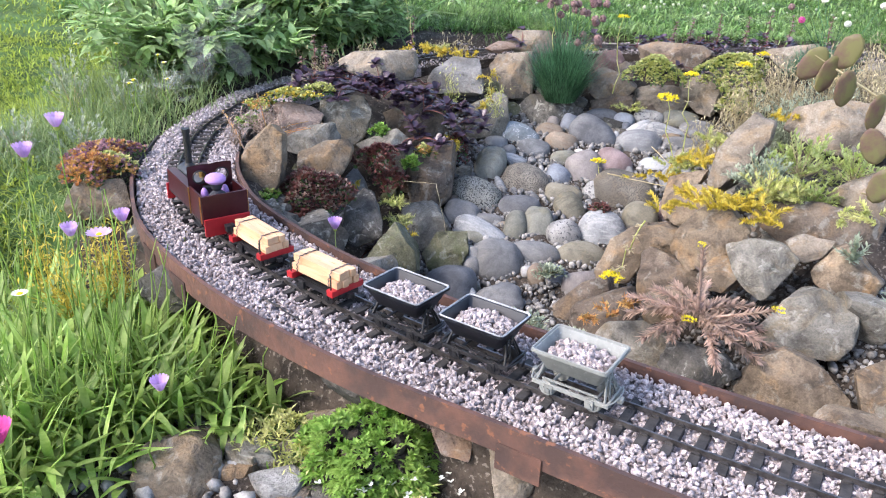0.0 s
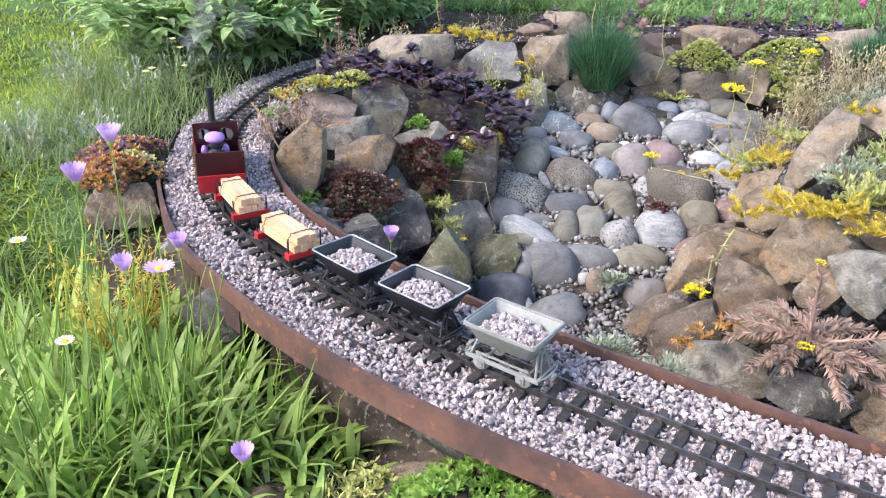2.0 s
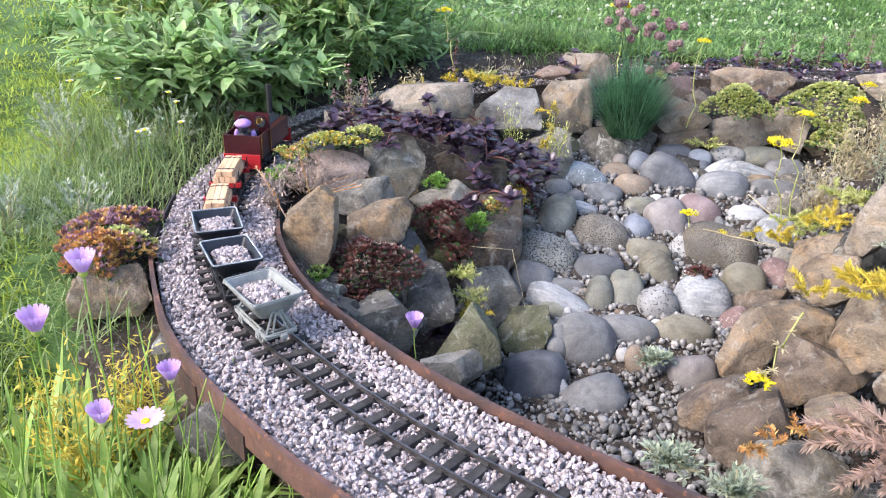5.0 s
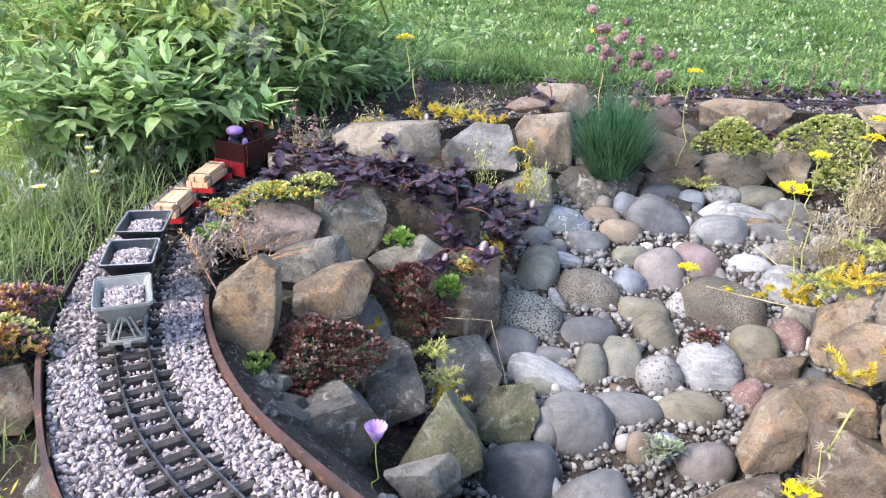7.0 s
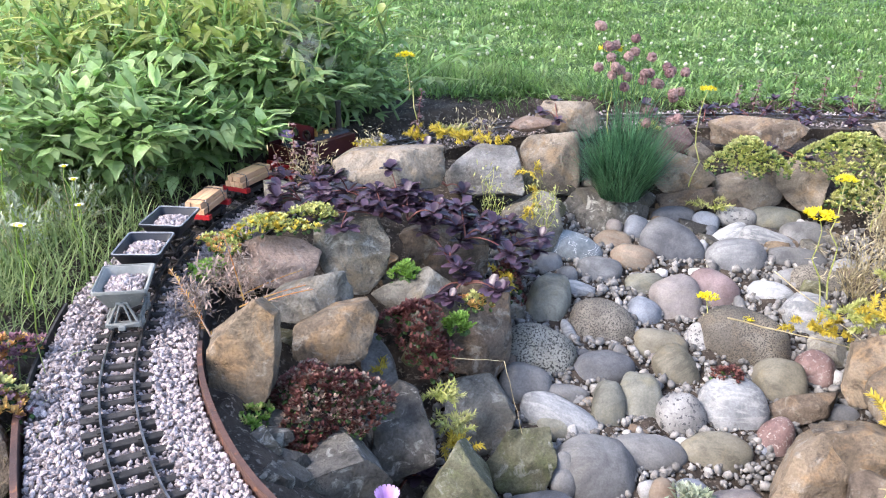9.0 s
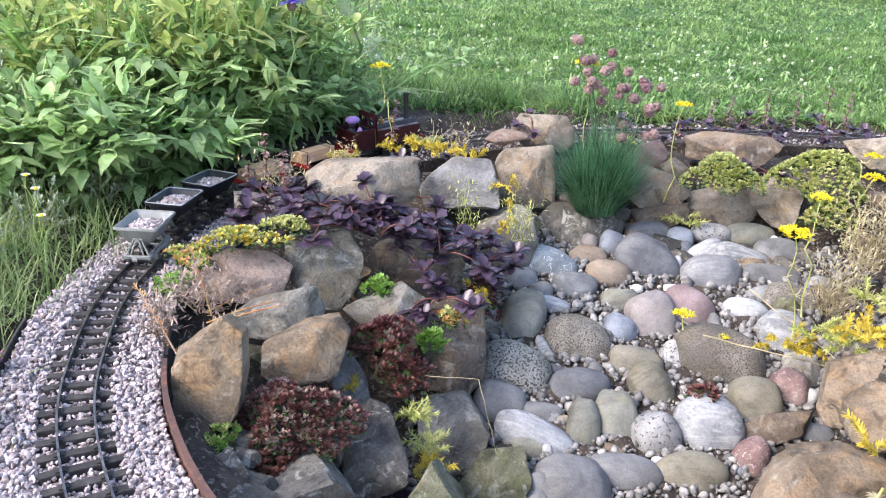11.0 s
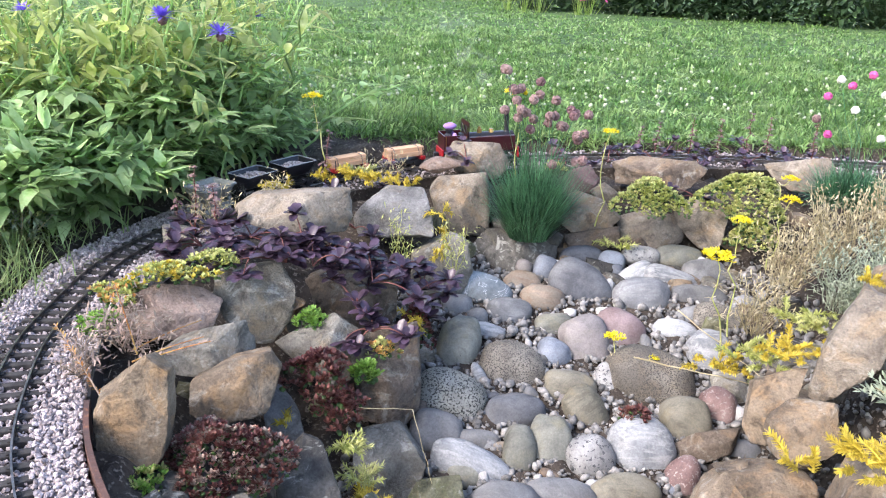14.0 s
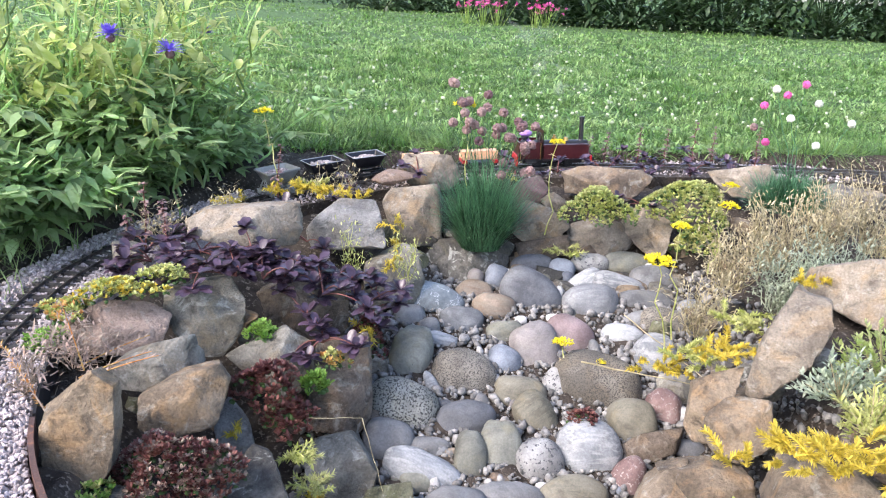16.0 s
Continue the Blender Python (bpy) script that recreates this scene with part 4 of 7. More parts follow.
boulder(0.395, -0.458, -0.144, -28, 20, 0.098, 0.073, 0.073, "sand", [(0.00, 0.43), (0.21, 0.00), (0.64, 0.25), (1.00, 0.62), (0.81, 1.00), (0.42, 0.88)])
boulder(0.298, -0.344, -0.148, -25, 23, 0.073, 0.049, 0.048, "brown", [(0.00, 0.53), (0.03, 0.00), (0.61, 0.01), (1.00, 0.36), (0.92, 0.96), (0.34, 1.00)])
boulder(-0.138, -0.044, -0.028, -15, 34, 0.106, 0.071, 0.069, "tan", [(0.00, 0.46), (0.08, 0.12), (0.84, 0.00), (1.00, 0.31), (0.94, 0.97), (0.21, 1.00)])
boulder(0.572, -0.504, -0.075, -28, 8, 0.050, 0.045, 0.046, "pink", [(0.00, 0.78), (0.28, 0.11), (0.92, 0.00), (1.00, 0.68), (0.38, 1.00)])
boulder(0.645, -0.536, -0.091, -30, 3, 0.051, 0.050, 0.058, "sand", [(0.00, 0.98), (0.23, 0.06), (0.66, 0.00), (1.00, 0.24), (0.81, 1.00)])
cobble(0.463, 0.534, -0.182, 0.119, 0.088, "granite", -22)
cobble(0.571, 0.613, -0.162, 0.108, 0.083, "browngran", -15)
cobble(0.566, 0.508, -0.188, 0.094, 0.059, "slate", 5)
cobble(0.436, 0.459, -0.200, 0.076, 0.066, "grey", -10)
cobble(0.493, 0.397, -0.216, 0.123, 0.061, "pale", -25)
cobble(0.565, 0.421, -0.210, 0.047, 0.082, "olive", -4)
cobble(0.616, 0.440, -0.205, 0.061, 0.092, "olive", 3)
cobble(0.684, 0.516, -0.186, 0.059, 0.088, "beige", 35)
cobble(0.675, 0.418, -0.211, 0.071, 0.069, "speckle", 0)
cobble(0.758, 0.445, -0.204, 0.096, 0.088, "pale", 0)
cobble(0.664, 0.571, -0.172, 0.084, 0.055, "beige", -8)
cobble(0.736, 0.594, -0.167, 0.048, 0.056, "speckle", 0)
cobble(0.646, 0.650, -0.152, 0.060, 0.052, "blue", -25)
cobble(0.710, 0.685, -0.144, 0.084, 0.094, "mauve", 10)
cobble(0.776, 0.721, -0.135, 0.089, 0.073, "pink", -30)
cobble(0.809, 0.593, -0.167, 0.145, 0.101, "browngran", -18)
cobble(0.932, 0.666, -0.149, 0.077, 0.087, "pale", -10)
cobble(0.975, 0.759, -0.125, 0.092, 0.064, "browngran", -8)
cobble(0.524, 0.826, -0.108, 0.111, 0.066, "veined", -15)
cobble(0.477, 0.775, -0.121, 0.056, 0.047, "grey", 0)
cobble(0.612, 0.858, -0.101, 0.070, 0.045, "rust", -5)
cobble(0.645, 0.807, -0.113, 0.079, 0.053, "rust", -12)
cobble(0.727, 0.850, -0.103, 0.125, 0.087, "slate", -35)
cobble(0.842, 0.824, -0.109, 0.106, 0.080, "striped", 5)
cobble(0.912, 0.883, -0.094, 0.105, 0.052, "pale", -18)
cobble(0.577, 0.761, -0.125, 0.079, 0.056, "striped", -12)
cobble(0.475, 0.655, -0.151, 0.070, 0.108, "olive", -14)
cobble(0.746, 0.957, -0.076, 0.090, 0.047, "slate", 6)
cobble(0.806, 0.943, -0.079, 0.052, 0.045, "blue", 0)
cobble(0.871, 0.963, -0.070, 0.074, 0.040, "speckle", 4)
cobble(0.951, 0.967, -0.073, 0.090, 0.050, "olive", 4)
cobble(0.661, 0.908, -0.088, 0.046, 0.051, "blue", -20)
cobble(0.993, 0.915, -0.086, 0.083, 0.053, "grey", 0)
cobble(0.841, 0.494, -0.192, 0.074, 0.083, "beige", -10)
cobble(0.907, 0.533, -0.182, 0.056, 0.065, "red", 10)
cobble(0.716, 0.354, -0.227, 0.095, 0.062, "beige", -4)
cobble(0.617, 0.345, -0.229, 0.105, 0.052, "grey", -5)
cobble(0.546, 0.333, -0.232, 0.071, 0.052, "grey", 0)
cobble(0.807, 0.384, -0.219, 0.050, 0.072, "red", -22)
cobble(0.920, 0.442, -0.204, 0.052, 0.033, "slate", -10)
cobble(0.850, 0.898, -0.091, 0.071, 0.048, "pale", 28)
cobble(0.884, 0.723, -0.134, 0.079, 0.046, "pale", -10)
cobble(0.958, 0.834, -0.106, 0.102, 0.042, "grey", -10)
cobble(0.656, 0.727, -0.133, 0.065, 0.046, "olive", 8)
cobble(0.515, 0.739, -0.126, 0.036, 0.036, "grey", 0)
cobble(0.534, 0.702, -0.135, 0.056, 0.029, "pale", -8)
cobble(0.514, 0.581, -0.166, 0.019, 0.052, "pale", 28)
cobble(0.498, 0.449, -0.203, 0.067, 0.032, "grey", 0)
cobble(1.044, 0.807, -0.113, 0.050, 0.044, "grey", 0)
cobble(0.616, 0.907, -0.084, 0.032, 0.030, "mauve", 0)
cobble(0.927, 0.772, -0.118, 0.056, 0.032, "grey", 15)
cobble(0.682, 0.925, -0.080, 0.026, 0.014, "white", 0)
cobble(0.783, 0.849, -0.099, 0.016, 0.034, "white", -8)
cobble(0.693, 0.764, -0.120, 0.021, 0.017, "white", 0)
cobble(0.934, 0.518, -0.182, 0.024, 0.028, "white", -20)
cobble(0.629, 0.370, -0.219, 0.027, 0.013, "white", 0)
cobble(0.669, 0.368, -0.219, 0.018, 0.013, "white", 0)
cobble(0.509, 0.368, -0.219, 0.015, 0.027, "white", 10)
cobble(0.772, 0.873, -0.093, 0.025, 0.023, "rust", 0)
cobble(0.811, 0.907, -0.084, 0.023, 0.025, "blue", 0)
cobble(0.758, 0.903, -0.085, 0.028, 0.018, "olive", 0)
cobble(0.480, 0.382, -0.219, 0.052, 0.037, "olive", -10)
cobble(0.525, 0.363, -0.220, 0.020, 0.015, "slate", 0)
cobble(0.643, 0.473, -0.193, 0.018, 0.023, "grey", -30)
cobble(0.718, 0.467, -0.194, 0.020, 0.018, "slate", 0)
cobble(0.819, 0.681, -0.141, 0.018, 0.035, "grey", 10)
cobble(0.991, 0.954, -0.073, 0.033, 0.019, "white", 0)
cobble(0.758, 0.771, -0.118, 0.028, 0.017, "white", 0)
cobble(0.538, 0.433, -0.203, 0.021, 0.016, "rust", 0)
cobble(0.539, 0.304, -0.239, 0.106, 0.095, "grey")
cobble(0.492, 0.276, -0.239, 0.038, 0.045, "grey")
cobble(0.664, 0.273, -0.240, 0.042, 0.043, "blue")
cobble(0.607, 0.275, -0.237, 0.025, 0.023, "white")
cobble(0.630, 0.269, -0.239, 0.027, 0.029, "rust")
cobble(0.627, 0.264, -0.241, 0.033, 0.049, "rust")
cobble(0.721, 0.250, -0.247, 0.070, 0.057, "mauve")
cobble(0.499, 0.284, -0.235, 0.029, 0.067, "grey")
cobble(0.461, 0.207, -0.258, 0.052, 0.065, "grey")
cobble(0.497, 0.188, -0.259, 0.027, 0.035, "pale")
cobble(0.456, 0.205, -0.263, 0.106, 0.095, "slate")
cobble(0.706, 0.250, -0.245, 0.048, 0.043, "mauve")
cobble(0.557, 0.173, -0.268, 0.098, 0.072, "grey")


def fill_stones():
    """Smaller stones wedged between the placed ones on the banks and in the pond bed."""
    rng = random.Random(5)
    spots = []
    for _ in range(30):
        spots.append((rng.uniform(0.07, 0.42), rng.uniform(0.08, 0.72), "bank"))
    for _ in range(14):
        spots.append((rng.uniform(0.42, 1.3), rng.uniform(0.93, 1.04), "wall"))
    for _ in range(26):
        spots.append((rng.uniform(0.72, 1.3), rng.uniform(-0.3, 0.3), "bank"))
    for _ in range(40):
        spots.append((rng.uniform(0.1, 0.95), 0.0, "front"))
    for _ in range(14):
        spots.append((rng.uniform(0.45, 1.2), rng.uniform(0.86, 0.96), "wall"))
    for _ in range(26):
        spots.append((rng.uniform(0.94, 1.12), rng.uniform(0.42, 0.8), "wall"))
    for x, y, where in spots:
        if where == "front":
            p = on_track(s_at(x, -0.2 - 0.4 * x), -rng.uniform(0.125, 0.21))
            x, y = p[0], p[1]
        z = gz(x, y)
        if where == "bank" and (z < -0.2 or side_of(np.array([x]), np.array([y]))[0][0] < 0.17):
            continue
        s = rng.uniform(0.04, 0.065)
        rock(x, y, z - s * 0.05, s, s * 0.9, s * rng.uniform(0.7, 1.0), rng.choice(["dark", "grey", "brown", "tan", "dark", "green"]), "block")
    for y in (-0.1, -0.06, -0.02, 0.02, 0.06, 0.1, 0.14, 0.18, 0.22):
        p = on_track(s_at(0.0, y), rng.uniform(0.135, 0.175))
        s = rng.uniform(0.035, 0.055)
        rock(p[0], p[1], gz(p[0], p[1]) - s * 0.1, s, s * 0.8, s * rng.uniform(0.6, 0.9), "dark", "block")
    n = 0
    while n < 80:
        x, y = rng.uniform(0.4, 1.1), rng.uniform(-0.1, 0.98)
        z = gz(x, y)
        if z > -0.1:
            continue
        n += 1
        s = rng.uniform(0.012, 0.022)
        cobble(x, y, z - s * 0.1, s * rng.uniform(1, 1.7), s, rng.choice(["grey", "slate", "pale", "blue", "mauve", "rust", "olive", "grey", "speckle", "beige"]))


fill_stones()

def make_pebbles():
    n = 15000
    x, y = np.random.uniform(0.3, 1.2, n), np.random.uniform(-0.25, 1.02, n)
    z = ground_z(x, y)
    keep = z < -0.075
    x, y, z = x[keep], y[keep], z[keep] + 0.001
    size = np.random.choice([0.006, 0.009, 0.013, 0.018, 0.024], len(x), p=[0.26, 0.34, 0.26, 0.11, 0.03])
    tagged(new("pebbles", stones("pebbles", np.stack([x, y, z + size * 0.25], 1), size, PEBBLE, 0.22, 0.6, True)), "mixed small grey and white pebbles between the cobbles", "pebbles", kind="stuff")
    n = 900
    x, y = np.random.uniform(0.1, 1.1, n), np.random.uniform(-0.75, -0.35, n)
    r, _ = side_of(x, y)
    keep = (r < -0.12) & (r > -0.4)
    x, y = x[keep], y[keep]
    size = np.random.uniform(0.008, 0.03, len(x))
    tagged(new("pebbles", stones("pebbles", np.stack([x, y, ground_z(x, y) + size * 0.25], 1), size, PEBBLE, 0.12, 0.7, True)), "small pale pebbles on the ground below the trackbed", "pebbles", kind="stuff")


make_pebbles()

# ---- plants ----
def plant(name, label, category, x, y, z, group=""):
    return thing(name, label, category, pose(x, y, z), group)


def mat_of_rosettes(x, y, z, rx, ry, rise, n, size, material, label, name="stonecrop", tilt=0.0, second=None):
    """A mat or mound of small fleshy rosettes."""
    t = plant(name, label, "stonecrop", x, y, z, "stonecrop mats")
    a, q = np.random.uniform(0, 2 * math.pi, n), np.sqrt(np.random.uniform(0, 1, n))
    edge = 1 + 0.25 * np.sin(3 * a + x * 40) + 0.15 * np.sin(5 * a + y * 30)
    px, py = rx * q * np.cos(a) * edge, ry * q * np.sin(a) * edge
    pz = rise * (1 - q ** 2) + tilt * py + np.random.uniform(-0.004, 0.004, n)
    k = 9
    c = np.repeat(np.stack([px, py, pz], 1), k, 0)
    up = unit(np.stack([px / rx * 0.5, py / ry * 0.5 - 0.25, np.ones(n)], 1) + np.random.normal(size=(n, 3)) * 0.25)
    d = unit(ball_dirs(n * k, -0.1, 0.75) + np.repeat(up, k, 0) * 0.7)
    ln = np.random.uniform(0.7, 1.2, n * k) * size
    half = np.arange(n * k) % (3 * k) < k if second else np.zeros(n * k, bool)
    part("foliage", blades("foliage", c[~half], d[~half], ln[~half], ln[~half] * 0.5, material, 0.05, 2, "round", 0.12), t)
    if second:
        part("foliage", blades("foliage", c[half], d[half], ln[half], ln[half] * 0.5, second, 0.05, 2, "round", 0.12), t, "differently tinted rosettes")
    part("root_mat", stones("root_mat", np.stack([px, py, pz - size * 0.8], 1)[::3], size * 1.1, DARKLEAF), t)
    return t


def shoots(t, bases, ways, length, needle, per, material, droop=0.3, name="shoot", thick=0.0016, stem=None, label=""):
    """Shoots set all round with short needles like bottle brushes."""
    lines, nb, nd = [], [], []
    for b, w in zip(np.asarray(bases, float), unit(np.asarray(ways, float))):
        l = length * random.uniform(0.75, 1.2)
        u = np.linspace(0, 1, 8)[:, None]
        p = b + w * l * u + np.array([0, 0, -1.0]) * l * droop * u ** 2
        lines.append(p)
        for k in range(per):
            i = k / per * 6.99
            c = p[int(i)] + (p[int(i) + 1] - p[int(i)]) * (i % 1)
            d = unit(p[int(i) + 1] - p[int(i)])
            side = unit(np.cross(d, np.random.normal(size=3)))
            nb.append(c)
            nd.append(side + d * (0.5 + 0.6 * k / per))
    part("stem", stalks("stem", lines, thick, stem or material), t)
    n = len(nb)
    part(name, blades("foliage", nb, nd, needle * np.random.uniform(0.8, 1.2, n), needle * 0.28, material, 0.05, 2, "needle", 0.1), t, label)


def brush_plant(x, y, z, n, length, needle, material, label, spread=1.0, droop=0.3, up=0.5, radius=0.02, per=34):
    t = plant("stonecrop", label, "stonecrop", x, y, z, "needle-leaved stonecrops")
    b = np.random.normal(size=(n, 3)) * [radius, radius * 0.7, 0.003]
    w = ball_dirs(n, 0.0, 0.6) * [spread, spread, 1] + np.array([0, -0.15, up])
    shoots(t, b, w, length, needle, per, material, droop, "foliage")
    return t


def umbel(t, p, r, material, n=60):
    """A flat head of tiny star flowers."""
    a, q = np.random.uniform(0, 2 * math.pi, n), np.sqrt(np.random.uniform(0, 1, n))
    c = np.asarray(p) + np.stack([r * q * np.cos(a), r * q * np.sin(a), r * 0.35 * (1 - q ** 2) + np.random.uniform(-0.1, 0.1, n) * r], 1)
    d = ball_dirs(n * 5, 0.1, 0.8)
    part("flower_head", blades("flower_head", np.repeat(c, 5, 0), d, r * 0.34, r * 0.15, material, 0, 2, "leaf"), t, "flat head of tiny yellow star flowers")


def sedum_flower(x, y, z, tx, ty, tz, r=0.016, leafy=10):
    t = plant("stonecrop_flower", "yellow stonecrop flower head on a leafy pale stem", "flower", x, y, z, "yellow stonecrop flowers")
    line = bent((0, 0, 0), (tx - x, ty - y, tz - z), 0, 8, 0.006)
    part("stem", stalks("stem", [line], 0.0016, SEDUMG), t)
    if leafy:
        k = np.random.randint(1, 7, leafy * 3)
        part("foliage", blades("foliage", line[k], ball_dirs(leafy * 3, -0.2, 0.6), 0.012, 0.003, STRAW, 0.2, 2, "needle"), t, "small withered stem leaves")
    umbel(t, line[-1], r, YELLOWFL)


# bugle: glossy purple rosettes over the rocks
def bugle(x, y, z, n, label="glossy dark purple bugle rosette spilling over rocks", size=0.032):
    t = plant("bugle_plant", label, "bugle", x, y, z, "bugle plants")
    k = 13
    c = np.random.normal(size=(n, 3)) * [0.035, 0.022, 0.007]
    c[:, 2] += c[:, 1] * 0.5
    d = unit(ball_dirs(n * k, 0.05, 0.85) + np.array([0, -0.25, 0.15]))
    ln = np.random.uniform(0.6, 1.15, n * k) * size
    part("foliage", blades("foliage", np.repeat(c, k, 0), d, ln, ln * 0.46, BUGLE, 0.3, 4, "round", 0.16), t)
    part("stem", stalks("stem", [bent((0, 0, -0.01), q, -0.01) for q in c], 0.0015, SEDUMR), t)


for x, y, z, n in [(0.15, 0.52, 0.07, 3), (0.2, 0.515, 0.066, 4), (0.24, 0.52, 0.06, 3), (0.285, 0.55, 0.05, 4), (0.33, 0.54, 0.028, 3), (0.31, 0.5, 0.0, 3), (0.335, 0.465, -0.02, 5),
                   (0.37, 0.6, 0.02, 3), (0.41, 0.68, -0.03, 3), (0.4, 0.66, -0.06, 2), (0.13, 0.6, 0.075, 3), (0.08, 0.64, 0.05, 3), (0.05, 0.7, 0.045, 2), (0.27, 0.2, -0.2, 2), (0.1, 0.57, 0.068, 4), (0.17, 0.57, 0.07, 5), (0.22, 0.57, 0.066, 5), (0.26, 0.59, 0.06, 5), (0.3, 0.59, 0.045, 4), (0.34, 0.6, 0.03, 4), (0.37, 0.65, 0.005, 4), (0.39, 0.62, -0.03, 4), (0.05, 0.6, 0.055, 4), (0.02, 0.68, 0.045, 3), (0.1, 0.74, 0.05, 3), (0.2, 0.78, 0.045, 3), (0.28, 0.8, 0.03, 3)]:
    bugle(x, y, z, n)
for x, y, z, n in [(0.5, 1.16, 0.085, 3), (0.73, 1.17, 0.085, 3), (0.83, 1.18, 0.09, 3), (0.95, 1.2, 0.085, 4), (1.05, 1.2, 0.085, 4), (1.16, 1.2, 0.085, 4), (1.0, 1.02, 0.05, 3), (1.28, 1.2, 0.09, 3), (0.35, 1.08, 0.06, 3), (0.9, 1.36, 0.065, 3), (1.02, 1.38, 0.065, 4), (1.13, 1.36, 0.065, 4), (1.24, 1.38, 0.065, 4), (1.36, 1.37, 0.065, 4), (1.48, 1.38, 0.065, 4)]:
    bugle(x, y, z, n, "dusky purple bugle creeping beside the rail", 0.026)


def bugle_spike(x, y, z, h):
    t = plant("bugle_spike", "faded reddish-brown bugle flower spike", "flower spike", x, y, z, "faded spikes")
    line = bent((0, 0, 0), (random.uniform(-0.008, 0.008), 0, h), 0, 8, 0.002)
    part("stem", stalks("stem", [line], 0.0016, SEDUMR), t)
    k = np.repeat(np.arange(2, 8), 9)
    part("spike", blades("spike", line[k] + np.random.normal(size=(len(k), 3)) * 0.002, ball_dirs(len(k), -0.2, 0.5), 0.013 * (1.25 - k / 10), 0.008, SEEDHEAD, 0.4, 2, "leaf", 0.1), t)


for x, y, z, h in [(0.0, 0.74, 0.02, 0.12), (-0.02, 0.7, 0.02, 0.07), (0.2, 1.0, 0.05, 0.11), (1.17, 1.42, 0.06, 0.09), (1.0, 1.4, 0.06, 0.08), (0.06, 0.66, 0.06, 0.07), (1.3, 1.42, 0.06, 0.1), (1.08, 1.37, 0.06, 0.1), (1.22, 1.36, 0.06, 0.12), (1.4, 1.37, 0.06, 0.11), (0.95, 1.38, 0.06, 0.07)]:
    bugle_spike(x, y, z, h)

# stonecrop mats on the banks
mat_of_rosettes(0.05, 0.44, 0.058, 0.055, 0.03, 0.012, 187, 0.0070, SEDUMG, "lime-green stonecrop mat with yellow tips on a rock", second=SEDUMY)
mat_of_rosettes(-0.015, 0.42, 0.035, 0.035, 0.03, 0.012, 136, 0.0067, SEDUMG, "lime-green stonecrop cushion beside the gravel", second=SEDUMO)
mat_of_rosettes(0.1, 0.49, 0.062, 0.035, 0.02, 0.012, 102, 0.0070, SEDUMG, "lime-green stonecrop on the rock bank")
mat_of_rosettes(-0.03, 0.37, 0.012, 0.02, 0.03, 0.01, 85, 0.0067, CUSHION, "green stonecrop strip beside the gravel")
mat_of_rosettes(0.87, 0.95, 0.05, 0.066, 0.045, 0.045, 731, 0.0063, SEDUMG, "round yellow-green stonecrop mound between rocks", tilt=0.35, second=SHRUBLIGHT)
mat_of_rosettes(1.075, 0.97, 0.045, 0.09, 0.06, 0.06, 1054, 0.0070, SEDUMG, "large lime-green stonecrop mound over the rocks", tilt=0.5, second=SHRUBLIGHT)
mat_of_rosettes(1.09, 0.92, -0.02, 0.05, 0.03, 0.05, 340, 0.0070, SEDUMG, "green stonecrop hanging over the pond rocks")
mat_of_rosettes(0.18, 0.17, -0.075, 0.072, 0.045, 0.05, 884, 0.0063, SEDUMR, "dark red stonecrop clump on the shaded bank", tilt=0.5, second=SEDUMP)
mat_of_rosettes(0.16, 0.12, -0.12, 0.05, 0.035, 0.035, 442, 0.0063, SEDUMR, "dark red stonecrop clump low on the bank", tilt=0.5)
mat_of_rosettes(0.268, 0.35, -0.05, 0.045, 0.03, 0.03, 220, 0.008, SEDUMR, "dark red stonecrop between the rocks", tilt=0.6)
mat_of_rosettes(0.3, 0.33, -0.09, 0.035, 0.02, 0.02, 119, 0.0074, SEDUMR, "dark red stonecrop between the rocks", tilt=0.6)
mat_of_rosettes(0.75, 0.46, -0.16, 0.022, 0.02, 0.015, 68, 0.0067, SEDUMR, "dark red stonecrop seedling among the cobbles")
mat_of_rosettes(0.4, 0.6, -0.1, 0.03, 0.03, 0.05, 153, 0.0067, SEDUMR, "dark red stonecrop trailing down the rock", tilt=0.5)
mat_of_rosettes(0.332, 0.4, -0.07, 0.02, 0.016, 0.018, 68, 0.0089, CUSHION, "bright green stonecrop tuft on the rock")
mat_of_rosettes(0.35, 0.44, -0.05, 0.02, 0.016, 0.015, 51, 0.0074, SEDUMG, "lime stonecrop tuft on the rock", second=SEDUMO)
mat_of_rosettes(0.245, 0.47, -0.02, 0.02, 0.016, 0.015, 61, 0.0089, CUSHION, "bright green stonecrop tuft between rocks")
mat_of_rosettes(-0.165, -0.005, 0.004, 0.06, 0.055, 0.035, 620, 0.007, SEDUMO, "orange and pink stonecrop mat on a rock by the track", second=SEDUMM)
mat_of_rosettes(-0.15, 0.03, 0.012, 0.035, 0.03, 0.02, 130, 0.007, SEDUMG, "lime stonecrop patch in the orange mat")
mat_of_rosettes(-0.2, 0.09, 0.0, 0.06, 0.065, 0.03, 560, 0.007, SEDUMM, "purple-red stonecrop mat by the track", second=SEDUMO)
mat_of_rosettes(0.5, -0.56, -0.135, 0.06, 0.05, 0.03, 160, 0.006, CUSHION, "mossy green mat with tiny white flowers", "saxifrage")
mat_of_rosettes(0.365, -0.47, -0.13, 0.035, 0.025, 0.02, 85, 0.0067, SEDUMG, "lime stonecrop straggling below the trackbed")
mat_of_rosettes(0.41, -0.5, -0.13, 0.02, 0.02, 0.015, 51, 0.0067, SEDUMG, "lime stonecrop straggling below the trackbed")

